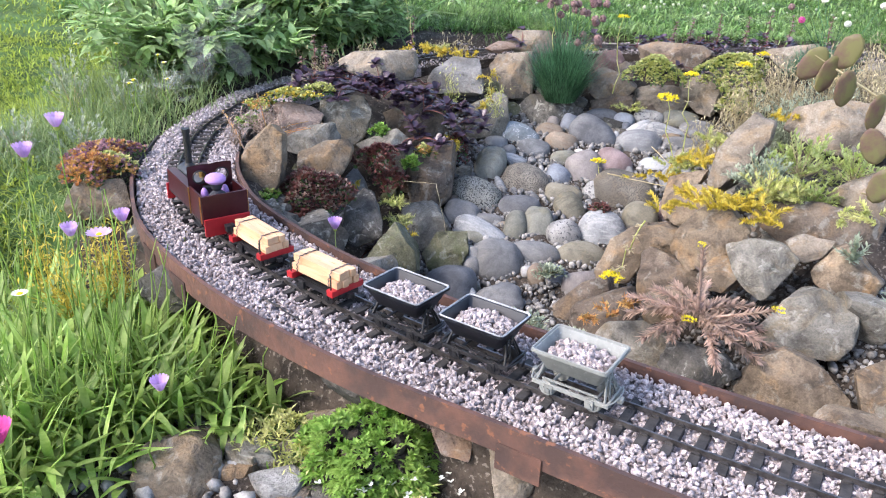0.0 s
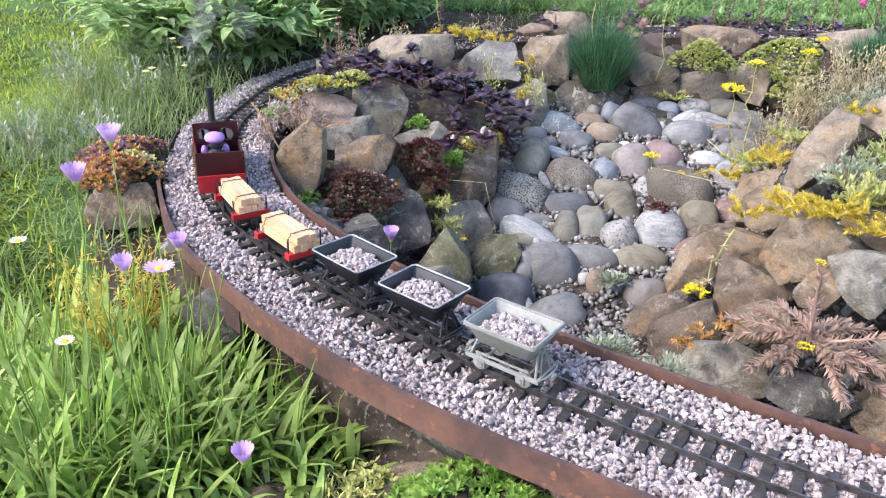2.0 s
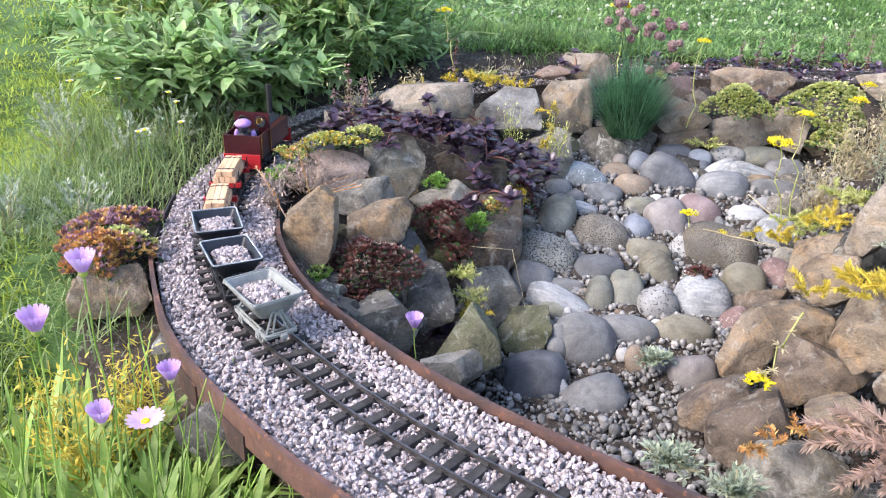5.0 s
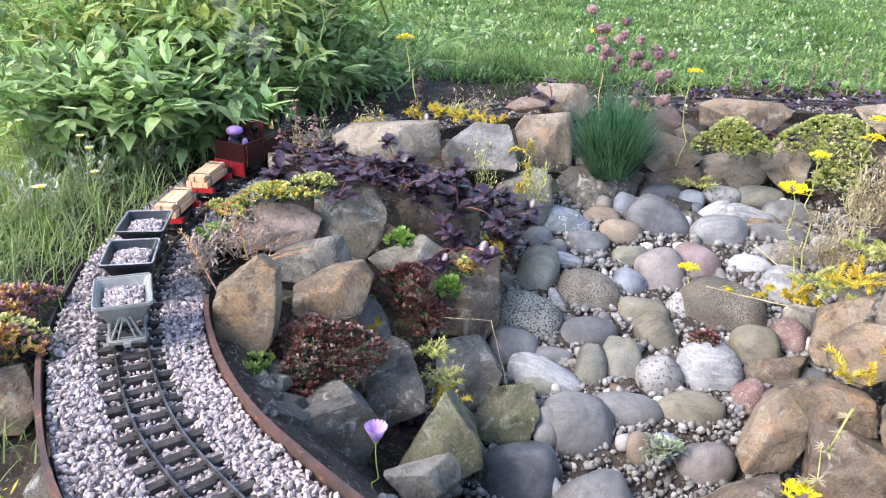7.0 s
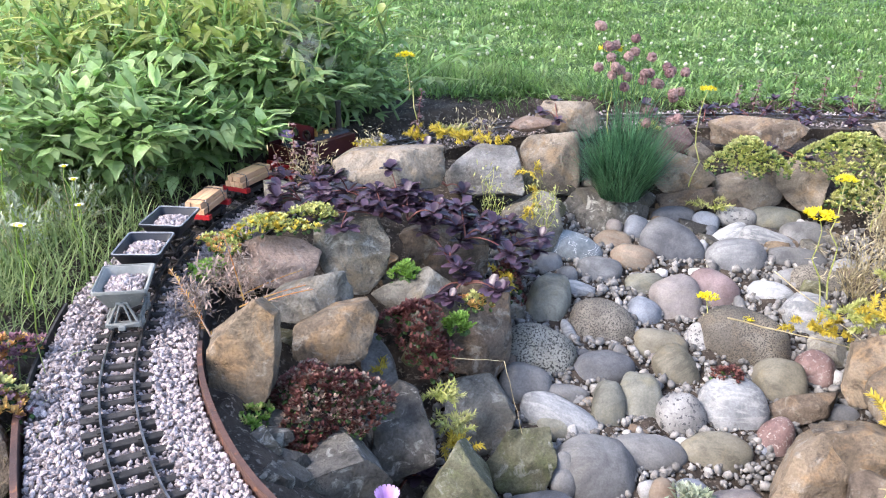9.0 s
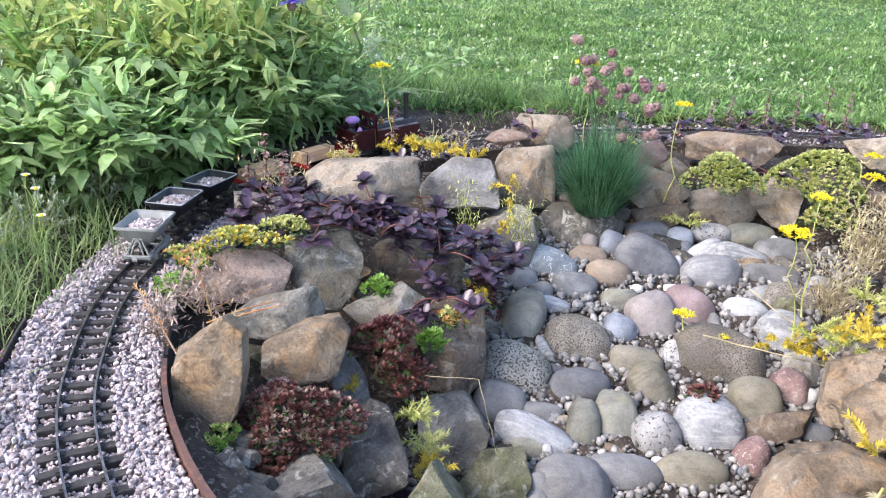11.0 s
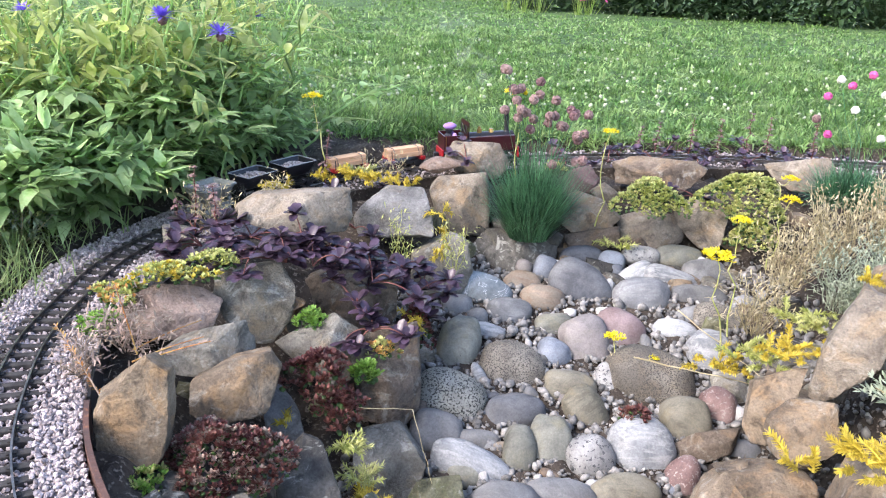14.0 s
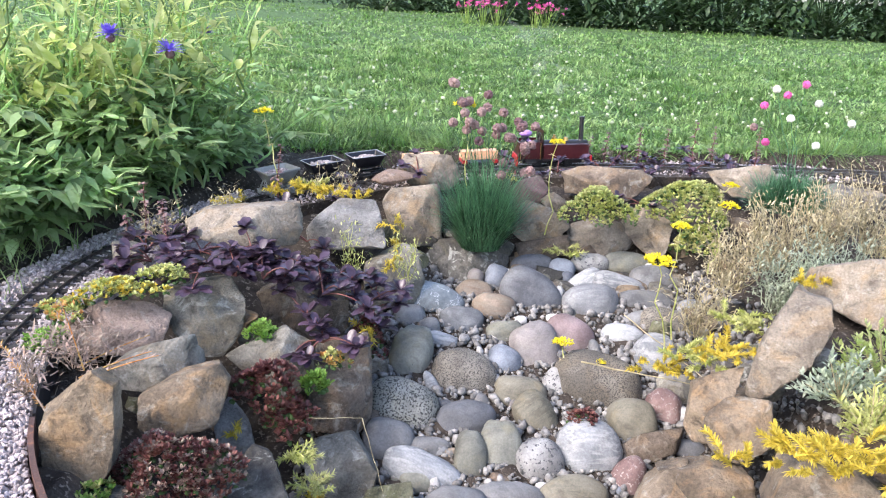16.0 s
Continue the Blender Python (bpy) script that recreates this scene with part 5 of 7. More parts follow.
mat_of_rosettes(0.1, 0.115, -0.075, 0.03, 0.035, 0.02, 187, 0.0067, CUSHION, "green moss and stonecrop below the boulder", tilt=0.3, second=SEDUMG)
mat_of_rosettes(0.14, 0.05, -0.13, 0.035, 0.035, 0.02, 204, 0.0067, SEDUMR, "dark red stonecrop below the boulder", tilt=0.4, second=CUSHION)

# needle-leaved stonecrops
for x, y, z, n, ln in [(0.338, 0.27, -0.15, 15, 0.026), (0.318, 0.29, -0.12, 15, 0.024)]:
    brush_plant(x, y, z, n, ln, 0.008, SEDUMG, "lime-yellow needle-leaved stonecrop on the bank", per=26, radius=0.008)
brush_plant(0.345, 0.25, -0.165, 13, 0.026, 0.009, SEDUMY, "bright yellow needle-leaved stonecrop on the bank", per=26, radius=0.008)
brush_plant(0.235, 0.32, -0.1, 3, 0.022, 0.009, SEDUMY, "small yellow needle-leaved stonecrop", per=20, radius=0.006)
for x, y, z, n, m in [(0.2, 0.99, 0.065, 7, SEDUMY), (0.25, 0.98, 0.07, 8, SEDUMY), (0.3, 0.96, 0.07, 8, SEDUMY), (0.35, 0.94, 0.07, 6, SEDUMY), (0.28, 1.02, 0.07, 6, SEDUMG), (0.12, 0.96, 0.05, 5, SEDUMY), (0.69, 1.1, 0.08, 5, SEDUMG), (0.82, 0.965, -0.05, 6, SEDUMG)]:
    brush_plant(x, y, z, int(n * 1.4), 0.034, 0.009, m, "yellow needle-leaved stonecrop on top of the rocks", per=44, radius=0.012)
for x, y, z, n in [(0.44, 0.86, 0.04, 4), (0.45, 0.86, 0.0, 4), (0.435, 0.8, -0.02, 4), (0.4, 0.575, -0.065, 4), (0.375, 0.6, -0.06, 3)]:
    brush_plant(x, y, z, n, 0.03, 0.01, SEDUMY, "golden needle-leaved stonecrop trailing over a rock", droop=0.6, up=0.1, per=26, radius=0.006)
for x, y, z, n, m in [(0.93, 0.1, 0.015, 9, SEDUMY), (0.96, 0.08, 0.015, 8, SEDUMY), (1.0, 0.06, 0.0, 6, SEDUMY), (0.89, 0.1, 0.01, 5, SEDUMY), (0.9, 0.42, -0.03, 9, SEDUMG), (0.94, 0.4, -0.01, 9, SEDUMY), (0.98, 0.44, 0.02, 9, SEDUMG),
                      (0.88, 0.5, -0.08, 7, SEDUMY), (1.12, 0.52, 0.06, 6, SEDUMY), (1.15, 0.06, 0.02, 6, SEDUMG), (1.05, 0.12, 0.03, 6, SEDUMG), (0.86, 0.16, -0.03, 3, SEDUMY)]:
    brush_plant(x, y, z, int(n * 1.6), 0.036, 0.0085, m, "golden needle-leaved stonecrop sprawling over the bank", per=80, radius=0.02)
for x, y, z in [(0.73, -0.1, -0.125), (0.75, -0.09, -0.12), (0.79, -0.08, -0.11)]:
    brush_plant(x, y, z, 4, 0.022, 0.009, SEDUMO, "orange needle-leaved stonecrop on a rock", per=22, radius=0.006)


def star_stonecrop():
    t = plant("stonecrop", "pinkish-grey stonecrop star with a tall flowering shoot", "stonecrop", 0.885, -0.13, -0.09, "needle-leaved stonecrops")
    n = 19
    w = np.stack([np.cos(np.linspace(0, 6.1, n)), np.sin(np.linspace(0, 6.1, n)) * 0.8, np.random.uniform(0.0, 0.55, n)], 1)
    shoots(t, np.random.normal(size=(n, 3)) * 0.006, w, 0.1, 0.0138, 130, STARRED, 0.25, "foliage", 0.0025)
    shoots(t, [(0, 0, 0), (0.01, 0, 0)], [(-0.08, 0, 1), (0.7, -0.3, 0.35)], 0.125, 0.014, 80, STARRED, 0.0, "flower_shoot", 0.003, None, "pink upright shoot")
    umbel(t, (-0.012, 0.0, 0.118), 0.008, YELLOWFL, 25)
    umbel(t, (0.1, -0.04, 0.045), 0.01, YELLOWFL, 30)
    umbel(t, (-0.02, -0.05, 0.02), 0.011, YELLOWFL, 30)


star_stonecrop()

# stonecrop flowers on stems
sedum_flower(0.768, 0.97, -0.01, 0.774, 0.95, 0.193, 0.016)
sedum_flower(0.745, 0.6, -0.14, 0.738, 0.6, -0.09, 0.017, 3)
sedum_flower(0.905, 0.56, -0.1, 0.87, 0.55, 0.08, 0.024)
sedum_flower(0.93, 0.6, -0.08, 0.918, 0.6, 0.125, 0.016)
sedum_flower(0.19, 1.06, 0.06, 0.163, 1.08, 0.215, 0.02, 14)
sedum_flower(0.6, 1.02, 0.03, 0.585, 1.0, 0.255, 0.024, 0)
sedum_flower(1.03, 0.72, 0.0, 1.05, 0.72, 0.13, 0.018)
sedum_flower(1.1, 0.9, 0.06, 1.12, 0.88, 0.13, 0.016)
sedum_flower(0.81, 0.07, -0.02, 0.765, 0.045, -0.122, 0.019, 24)
sedum_flower(0.8, 0.58, -0.14, 0.8, 0.58, -0.115, 0.012, 2)


# grassy tuft with round flower heads
def thrift(x, y, z, r, h, n, heads, material, label, head_r=0.0135, rise=0.5):
    t = plant("thrift_tuft", label, "thrift", x, y, z, "thrift tufts")
    d = ball_dirs(n, 0.1, 1.0)
    a, q = np.random.uniform(0, 2 * math.pi, n), np.sqrt(np.random.uniform(0, 1, n)) * r * 0.7
    b = np.stack([np.cos(a) * q, np.sin(a) * q * 0.8, -q * 0.25], 1)
    part("foliage", blades("foliage", b, d + b * [9, 9, 0] + np.array([0, -0.05, rise]), np.random.uniform(0.4, 1.15, n) * h, 0.0016, material, np.random.uniform(0.05, 0.45, n), 3, "needle"), t)
    lines = [bent((random.gauss(0, r * 0.2), random.gauss(0, r * 0.2), h * 0.3), p, 0, 6, 0.004) for p, _ in heads]
    part("stem", stalks("stem", lines, 0.0009, TUFT), t)
    for (p, m), l in zip(heads, lines):
        k = 110
        d = ball_dirs(k, -0.9, 1)
        part("flower_head", stones("flower_head", l[-1] + d * head_r * 0.7, head_r * np.random.uniform(0.4, 0.7, k), m, 0.3, 0.8), t, {"pink_petal": "pink round flower head", "white_petal": "white round flower head"}.get(m.name, "dried dusky round flower head"))


random.seed(4)
heads = []
for k in range(34):
    dx = random.uniform(-0.08, 0.1)
    heads.append(((dx, random.gauss(0, 0.03), min(0.33, max(0.15, 0.25 - 0.45 * dx + random.gauss(0, 0.045)))), SEEDHEAD))
thrift(0.628, 0.95, -0.025, 0.058, 0.2, 4200, heads, TUFT, "dark green thrift tuft with dried flower heads on the rocks", 0.0105, 1.5)
thrift(1.28, 0.95, 0.08, 0.08, 0.1, 2600, [((-0.085, 0, 0.205), PINKFL), ((-0.005, 0, 0.25), PINKFL), ((-0.03, 0.02, 0.225), PINKFL), ((-0.025, 0, 0.18), WHITEFL), ((0.04, 0, 0.125), WHITEFL), ((0.04, 0.02, 0.21), WHITEFL), ((-0.07, 0.0, 0.13), PINKFL), ((-0.1, 0, 0.16), SEEDHEAD),
                                                       ((0.12, 0.02, 0.17), WHITEFL), ((-0.05, 0.03, 0.235), WHITEFL)], TUFT, "green thrift tuft with pink and white flower heads", 0.009)


# straw-coloured dry stems and grey shrublets on the right bank
def dry_bush(x, y, z, r, h, n, material, label, name="dry_flower_clump"):
    t = plant(name, label, "dry plant", x, y, z, "dry plants")
    lines, lb, ld = [], [], []
    for _ in range(n):
        a = random.uniform(0, 6.28)
        q = r * math.sqrt(random.random())
        e = np.array([math.cos(a) * q, math.sin(a) * q, h * random.uniform(0.5, 1.05)])
        l = bent((e[0] * 0.3, e[1] * 0.3, 0), e, 0, 6, 0.01)
        lines.append(l)
        for k in range(16):
            i = random.randint(2, 5)
            lb.append(l[i] + np.random.normal(size=3) * 0.01)
            ld.append(ball_dirs(1, 0.0, 1)[0])
    part("stalk", stalks("stalk", lines, 0.0009, material, 4), t)
    m = len(lb)
    part("foliage", blades("foliage", lb, ld, np.random.uniform(0.007, 0.016, m), 0.003, material, 0.1, 2, "leaf"), t)


for x, y, z, r, h, n, m, l in [(1.06, 0.7, -0.02, 0.07, 0.12, 46, STRAW, "straw-coloured dry flower stems on the pond bank"), (1.17, 0.75, 0.0, 0.08, 0.14, 60, STRAW, "straw-coloured dry flower stems on the pond bank"),
                               (1.28, 0.78, 0.02, 0.08, 0.15, 60, STRAW, "straw-coloured dry flower stems on the pond bank"), (1.4, 0.8, 0.02, 0.09, 0.16, 60, STRAW, "straw-coloured dry flower stems on the pond bank"), (1.12, 0.62, -0.03, 0.07, 0.11, 50, SILVER, "grey-green dry stems among straw flowers"),
                               (1.22, 0.62, 0.0, 0.08, 0.1, 50, SILVER, "grey-green dry stems among straw flowers"), (0.98, 0.62, -0.08, 0.05, 0.12, 30, STRAW, "thin straw-coloured seed stems by the pond"), (1.35, 0.62, 0.02, 0.08, 0.12, 50, STRAW, "straw-coloured dry flower stems on the pond bank"),
                               (0.47, 0.79, -0.05, 0.03, 0.11, 8, SEDUMG, "thin pale seed stems against the rock"), (0.03, 0.33, 0.0, 0.06, 0.05, 22, SEDUMP, "orange-pink withered fronds over the rocks"), (-0.01, 0.25, 0.0, 0.03, 0.05, 12, SEDUMP, "orange-pink withered fronds over the edging"),
                               (0.02, 0.75, 0.02, 0.06, 0.09, 14, STRAW, "thin dry stalks behind the rocks"), (0.12, 0.72, 0.06, 0.06, 0.07, 10, STRAW, "thin dry stalks behind the rocks"), (0.3, 1.05, 0.05, 0.08, 0.06, 10, STRAW, "thin dry stalks beside the rail"), (0.37, 0.7, -0.04, 0.03, 0.12, 8, SEDUMG, "thin pale seed stems against the rock")]:
    dry_bush(x, y, z, r, h, n, m, l)


def shrublet(x, y, z, r, h, n, material, label):
    t = plant("shrublet", label, "shrublet", x, y, z, "low shrublets")
    d = ball_dirs(n, 0.05, 1)
    c = d * np.array([r, r * 0.8, h]) * np.random.uniform(0.55, 1.05, (n, 1))
    part("stalk", stalks("stalk", [bent((0, 0, 0), q, 0.0) for q in c[::4]], 0.0013, STRAW, 4), t)
    k = 14
    b = np.repeat(c, k, 0) - np.repeat(unit(c), k, 0) * np.random.uniform(0, 0.03, (n * k, 1))
    ln = np.random.uniform(0.008, 0.014, n * k)
    part("foliage", blades("foliage", b, unit(ball_dirs(n * k, -0.3, 1) + np.repeat(d, k, 0)), ln, ln * 0.38, material, 0.1, 2, "leaf", 0.1), t)


for x, y, z, r, h, n, m, l in [(1.02, 0.24, 0.0, 0.07, 0.08, 70, SILVER, "grey-green shrublet sprawling between rocks"), (1.1, 0.28, 0.01, 0.08, 0.1, 90, SHRUBLIGHT, "olive-green shrublet sprawling between rocks"), (1.02, 0.17, 0.0, 0.06, 0.06, 60, SEDUMG, "green shrublet above the yellow stonecrop"),
                               (1.18, 0.24, 0.02, 0.07, 0.08, 60, SHRUBLIGHT, "olive-green shrublet on the bank"), (1.1, 0.17, 0.0, 0.05, 0.05, 50, SHRUBLIGHT, "green shrublet on the bank"), (0.63, -0.12, -0.15, 0.045, 0.035, 50, SILVER, "silvery-green alpine cushion by the edging"), (0.7, -0.16, -0.15, 0.04, 0.03, 36, SILVER, "silvery-green alpine cushion by the edging"),
                               (0.65, 0.24, -0.22, 0.035, 0.025, 30, SILVER, "silvery-green alpine cushion among the cobbles"), (1.16, -0.13, -0.05, 0.03, 0.07, 20, SILVER, "silvery upright herb between rocks"), (1.12, -0.02, -0.02, 0.03, 0.05, 20, SILVER, "silvery upright herb between rocks")]:
    shrublet(x, y, z, r, h, n, m, l)


def cushion():
    t = plant("saxifrage", "bright green mossy saxifrage cushion below the trackbed", "saxifrage", 0.484, -0.505, -0.14)
    n = 700
    d = ball_dirs(n, 0.05, 1)
    c = d * [0.082, 0.058, 0.07]
    c = c * (1 + 0.22 * np.sin(7 * d[:, :1] + 2) * np.sin(6 * d[:, 1:2]) + np.random.uniform(-0.08, 0.08, (n, 1)))
    k = 13
    part("foliage", blades("foliage", np.repeat(c, k, 0), unit(ball_dirs(n * k, -0.1, 1) + np.repeat(d, k, 0) * 0.8), np.random.uniform(0.009, 0.018, n * k), 0.0036, CUSHION, 0.3, 2, "leaf", 0.1), t)
    q = np.random.normal(size=(46, 3)) * [0.05, 0.028, 0.004] + [0.04, -0.055, 0.03]
    part("blossom", blades("blossom", np.repeat(q, 5, 0), ball_dirs(230, 0.1, 0.8), 0.0042, 0.003, WHITEFL, 0, 2, "round"), t, "tiny white star flowers")
    part("root_mat", stones("root_mat", c[::4] * 0.82, 0.022, SOIL), t)


cushion()


# leafy clump with lilac daisies in front of the trackbed
def leaf_clump(x, y, z, n, h, label):
    t = plant("leafy_plant", label, "leafy plant", x, y, z, "leafy clumps")
    b = np.random.normal(size=(n, 3)) * [0.045, 0.04, 0.0] 
    d = ball_dirs(n, 0.25, 1.0) + np.array([0.14, -0.08, 0.7])
    ln = np.random.uniform(0.35, 1.05, n) * h
    part("foliage", blades("foliage", b, d, ln, np.random.uniform(0.005, 0.0135, n), GREENLEAF, np.random.uniform(0.15, 0.55, n), 5, "leaf", 0.13), t)
    k = n // 22 if side_of(np.array([x]), np.array([y]))[0][0] < -0.22 else 3
    q = np.random.normal(size=(k, 3)) * [0.04, 0.035, 0]
    part("stalk", stalks("stalk", [bent(a, a + np.array([random.gauss(0.01, 0.03), random.gauss(0, 0.02), h * random.uniform(0.6, 1.2)]), 0, 6, 0.004) for a in q], 0.0013, GREENLEAF), t)


random.seed(21)
for x, y, n, h in [(0.02, -0.42, 90, 0.21), (0.08, -0.44, 100, 0.22), (0.13, -0.45, 90, 0.2), (0.19, -0.45, 80, 0.17), (0.24, -0.43, 60, 0.14), (0.05, -0.5, 100, 0.2), (0.12, -0.52, 100, 0.18), (0.0, -0.56, 90, 0.2), (0.08, -0.58, 90, 0.18),
                   (0.05, -0.66, 80, 0.17), (-0.06, -0.5, 80, 0.2), (-0.05, -0.38, 70, 0.2), (0.09, -0.37, 60, 0.18), (-0.1, -0.6, 70, 0.2), (0.15, -0.39, 50, 0.16), (0.2, -0.37, 40, 0.14), (0.26, -0.4, 36, 0.13), (0.1, -0.31, 50, 0.16), (0.04, -0.25, 40, 0.14), (0.0, -0.32, 60, 0.19), (-0.05, -0.27, 50, 0.18)]:
    leaf_clump(x, y, gz(x, y), int(n * 1.6), h * 1.08, "bright green clump of narrow upright leaves")


def lilac_daisy(x, y, z, tx, ty, tz, opened, r=0.02, m=None, label="lilac daisy flower on a thin green stem"):
    t = plant("daisy_flower", label, "flower", x, y, z, "daisy flowers")
    l = bent((0, 0, 0), (tx - x, ty - y, tz - z), 0, 8, 0.004)
    part("stem", stalks("stem", [l], 0.0013, GREENLEAF), t)
    n = 16
    a = np.linspace(0, 2 * math.pi, n, endpoint=False)
    d = np.stack([np.cos(a), np.sin(a), np.full(n, 0.3 if opened else 2.0)], 1)
    part("petals", blades("petals", l[-1] + d * [0.003, 0.003, 0], d, r * (0.8 if opened else 1.05), r * 0.34, m or LILACFL, 0.0, 3, "round", 0.08), t)
    bm = bmesh.new()
    bmesh.ops.create_icosphere(bm, subdivisions=2, radius=0.0035, matrix=Matrix.Translation(Vector(l[-1])) @ Matrix.Diagonal((1, 1, 1.4 if not opened else 0.6, 1)))
    part("calyx", from_bm("calyx", bm, SHRUBLIGHT if not opened else YELLOWFL, True, 180), t)


for x, y, tx, ty, tz, op in [(0.12, -0.48, 0.142, -0.5, 0.25, False), (0.1, -0.52, 0.137, -0.55, 0.232, False), (0.14, -0.47, 0.136, -0.5, 0.125, False), (0.15, -0.48, 0.171, -0.5, 0.13, True), (0.14, -0.4, 0.15, -0.42, 0.112, False), (0.22, -0.56, 0.281, -0.6, 0.008, False)]:
    lilac_daisy(x, y, -0.17, tx, ty, tz, op, 0.0145)
lilac_daisy(0.29, -0.03, -0.15, 0.288, -0.02, -0.05, False, 0.02)
lilac_daisy(0.2, -0.7, -0.17, 0.222, -0.755, 0.05, False, 0.02, PINKFL, "magenta daisy flower on a thin stem")
lilac_daisy(0.07, -0.52, -0.17, 0.098, -0.55, 0.073, True, 0.0075, WHITEFL, "small white daisy with a yellow centre")
lilac_daisy(-0.02, -0.4, -0.17, -0.03, -0.42, 0.1, True, 0.008, WHITEFL, "small white daisy with a yellow centre")
dry_bush(-0.01, -0.33, -0.15, 0.05, 0.22, 22, SEDUMY, "yellow-leaved spire of small leaves by the edging", "leafy_spire")
dry_bush(0.02, -0.27, -0.12, 0.03, 0.14, 26, SEDUMY, "yellow-leaved spire of small leaves by the edging", "leafy_spire")


# grasses, silvery herbs and white flower heads on the outer bank
def grass_tuft(x, y, z, n, h, material, label, spread=0.05, w=0.0022):
    t = plant("grass_tuft", label, "grass", x, y, z, "bank grass")
    b = np.random.normal(size=(n, 3)) * [spread, spread, 0]
    b[:, 2] = 0
    part("foliage", blades("foliage", b, ball_dirs(n, 0.35, 1) + np.array([0, 0, 0.3]), np.random.uniform(0.5, 1.1, n) * h, w, material, np.random.uniform(0.1, 0.5, n), 4, "blade"), t)


random.seed(7)
for x, y, h in [(-0.27, 0.34, 0.12), (-0.31, 0.45, 0.14), (-0.27, 0.54, 0.13), (-0.36, 0.36, 0.15), (-0.4, 0.5, 0.16), (-0.3, 0.64, 0.13), (-0.45, 0.4, 0.15), (-0.5, 0.55, 0.17), (-0.38, 0.66, 0.15), (-0.26, 0.74, 0.1), (-0.55, 0.7, 0.18), (-0.35, 0.25, 0.12), (-0.45, 0.26, 0.14), (-0.24, 0.42, 0.08), (-0.24, 0.63, 0.08)]:
    grass_tuft(x, y, gz(x, y) - 0.005, 190, h, LONGGRASS, "fine green grass tuft on the bank beside the gravel")
for x, y, h in [(-0.33, 0.56, 0.12), (-0.42, 0.6, 0.14), (-0.36, 0.44, 0.12), (-0.5, 0.45, 0.15), (-0.28, 0.68, 0.1), (-0.6, 0.6, 0.18), (-0.3, 0.16, 0.1), (-0.4, 0.12, 0.1)]:
    shrublet(x, y, gz(x, y), 0.07, h, 40, SILVER, "silvery-leaved herb among the bank grass")
for x, y, h in [(-0.24, 0.86, 0.16), (-0.34, 0.8, 0.2), (-0.16, 0.98, 0.16), (-0.42, 0.76, 0.22), (-0.5, 0.78, 0.24), (-0.58, 0.82, 0.26), (-0.3, 0.72, 0.16)]:
    shrublet(x, y, gz(x, y), 0.07, h, 60, random.choice([SILVER, SHRUBLIGHT]), "pale feathery herb in front of the shrubs")
for x, y, tz in [(-0.3, 0.5, 0.12), (-0.27, 0.47, 0.11), (-0.25, 0.44, 0.08), (-0.4, 0.5, 0.14), (-0.26, 0.3, 0.1), (-0.45, 0.42, 0.15), (-0.22, 0.25, 0.12)]:
    lilac_daisy(x, y, gz(x, y), x + 0.01, y - 0.01, tz, True, 0.0055, WHITEFL, "small white flower head on a thin stalk")
for k in range(90):
    x, y = random.uniform(-0.8, -0.12), random.uniform(-0.6, 0.25)
    r, _ = side_of(np.array([x]), np.array([y]))
    if r[0] < -0.16:
        grass_tuft(x, y, gz(x, y), 110, random.uniform(0.06, 0.12), LONGGRASS, "sparse green grass tuft at the foot of the bank")


# tall leafy shrubs behind the bend
def leafy_shrub(x, y, z, h, n_stems, leaves, size, lean, material, label, narrow=0.45, blue=0):
    t = plant("leafy_shrub", label, "shrub", x, y, z, "shrubs behind the track")
    lines, lb, ld = [], [], []
    for _ in range(n_stems):
        e = np.array([random.gauss(lean[0], 0.09), random.gauss(lean[1], 0.09), h * random.uniform(0.65, 1.05)])
        l = bent((random.gauss(0, 0.05), random.gauss(0, 0.05), 0), e, -0.03, 8, 0.012)
        lines.append(l)
        for _ in range(leaves):
            i = random.uniform(0.6, 6.99)
            c = l[int(i)] + (l[int(i) + 1] - l[int(i)]) * (i % 1)
            d = ball_dirs(1, -0.3, 1.0)[0] + np.array([0.05, -0.3, 0])
            tip = c + d * random.uniform(0.01, 0.05)
            for a in ((0,) if narrow < 0.4 else (-0.8, 0, 0.8)):
                lb.append(tip)
                ld.append(Matrix.Rotation(a, 3, "Z") @ Vector(d))
    part("stalk", stalks("stalk", lines, 0.0035, SHRUBLEAF), t)
    m = len(lb)
    ln = np.random.uniform(0.35, 1.15, m) * size
    part("foliage", blades("foliage", lb, [v[:] for v in ld], ln, ln * narrow * np.random.uniform(0.75, 1.15, m), material, np.random.uniform(0.0, 0.55, m), 5, "lance", 0.14), t)
    for k in range(blue):
        p = lines[k][-1] + np.array([0, 0, 0.01])
        d = ball_dirs(40, 0.0, 0.9)
        part("flower_head", blades("flower_head", np.tile(p, (40, 1)), d, 0.024, 0.006, BLUEFL, 0.1, 2, "leaf"), t, "violet-blue thistle-like flower head")


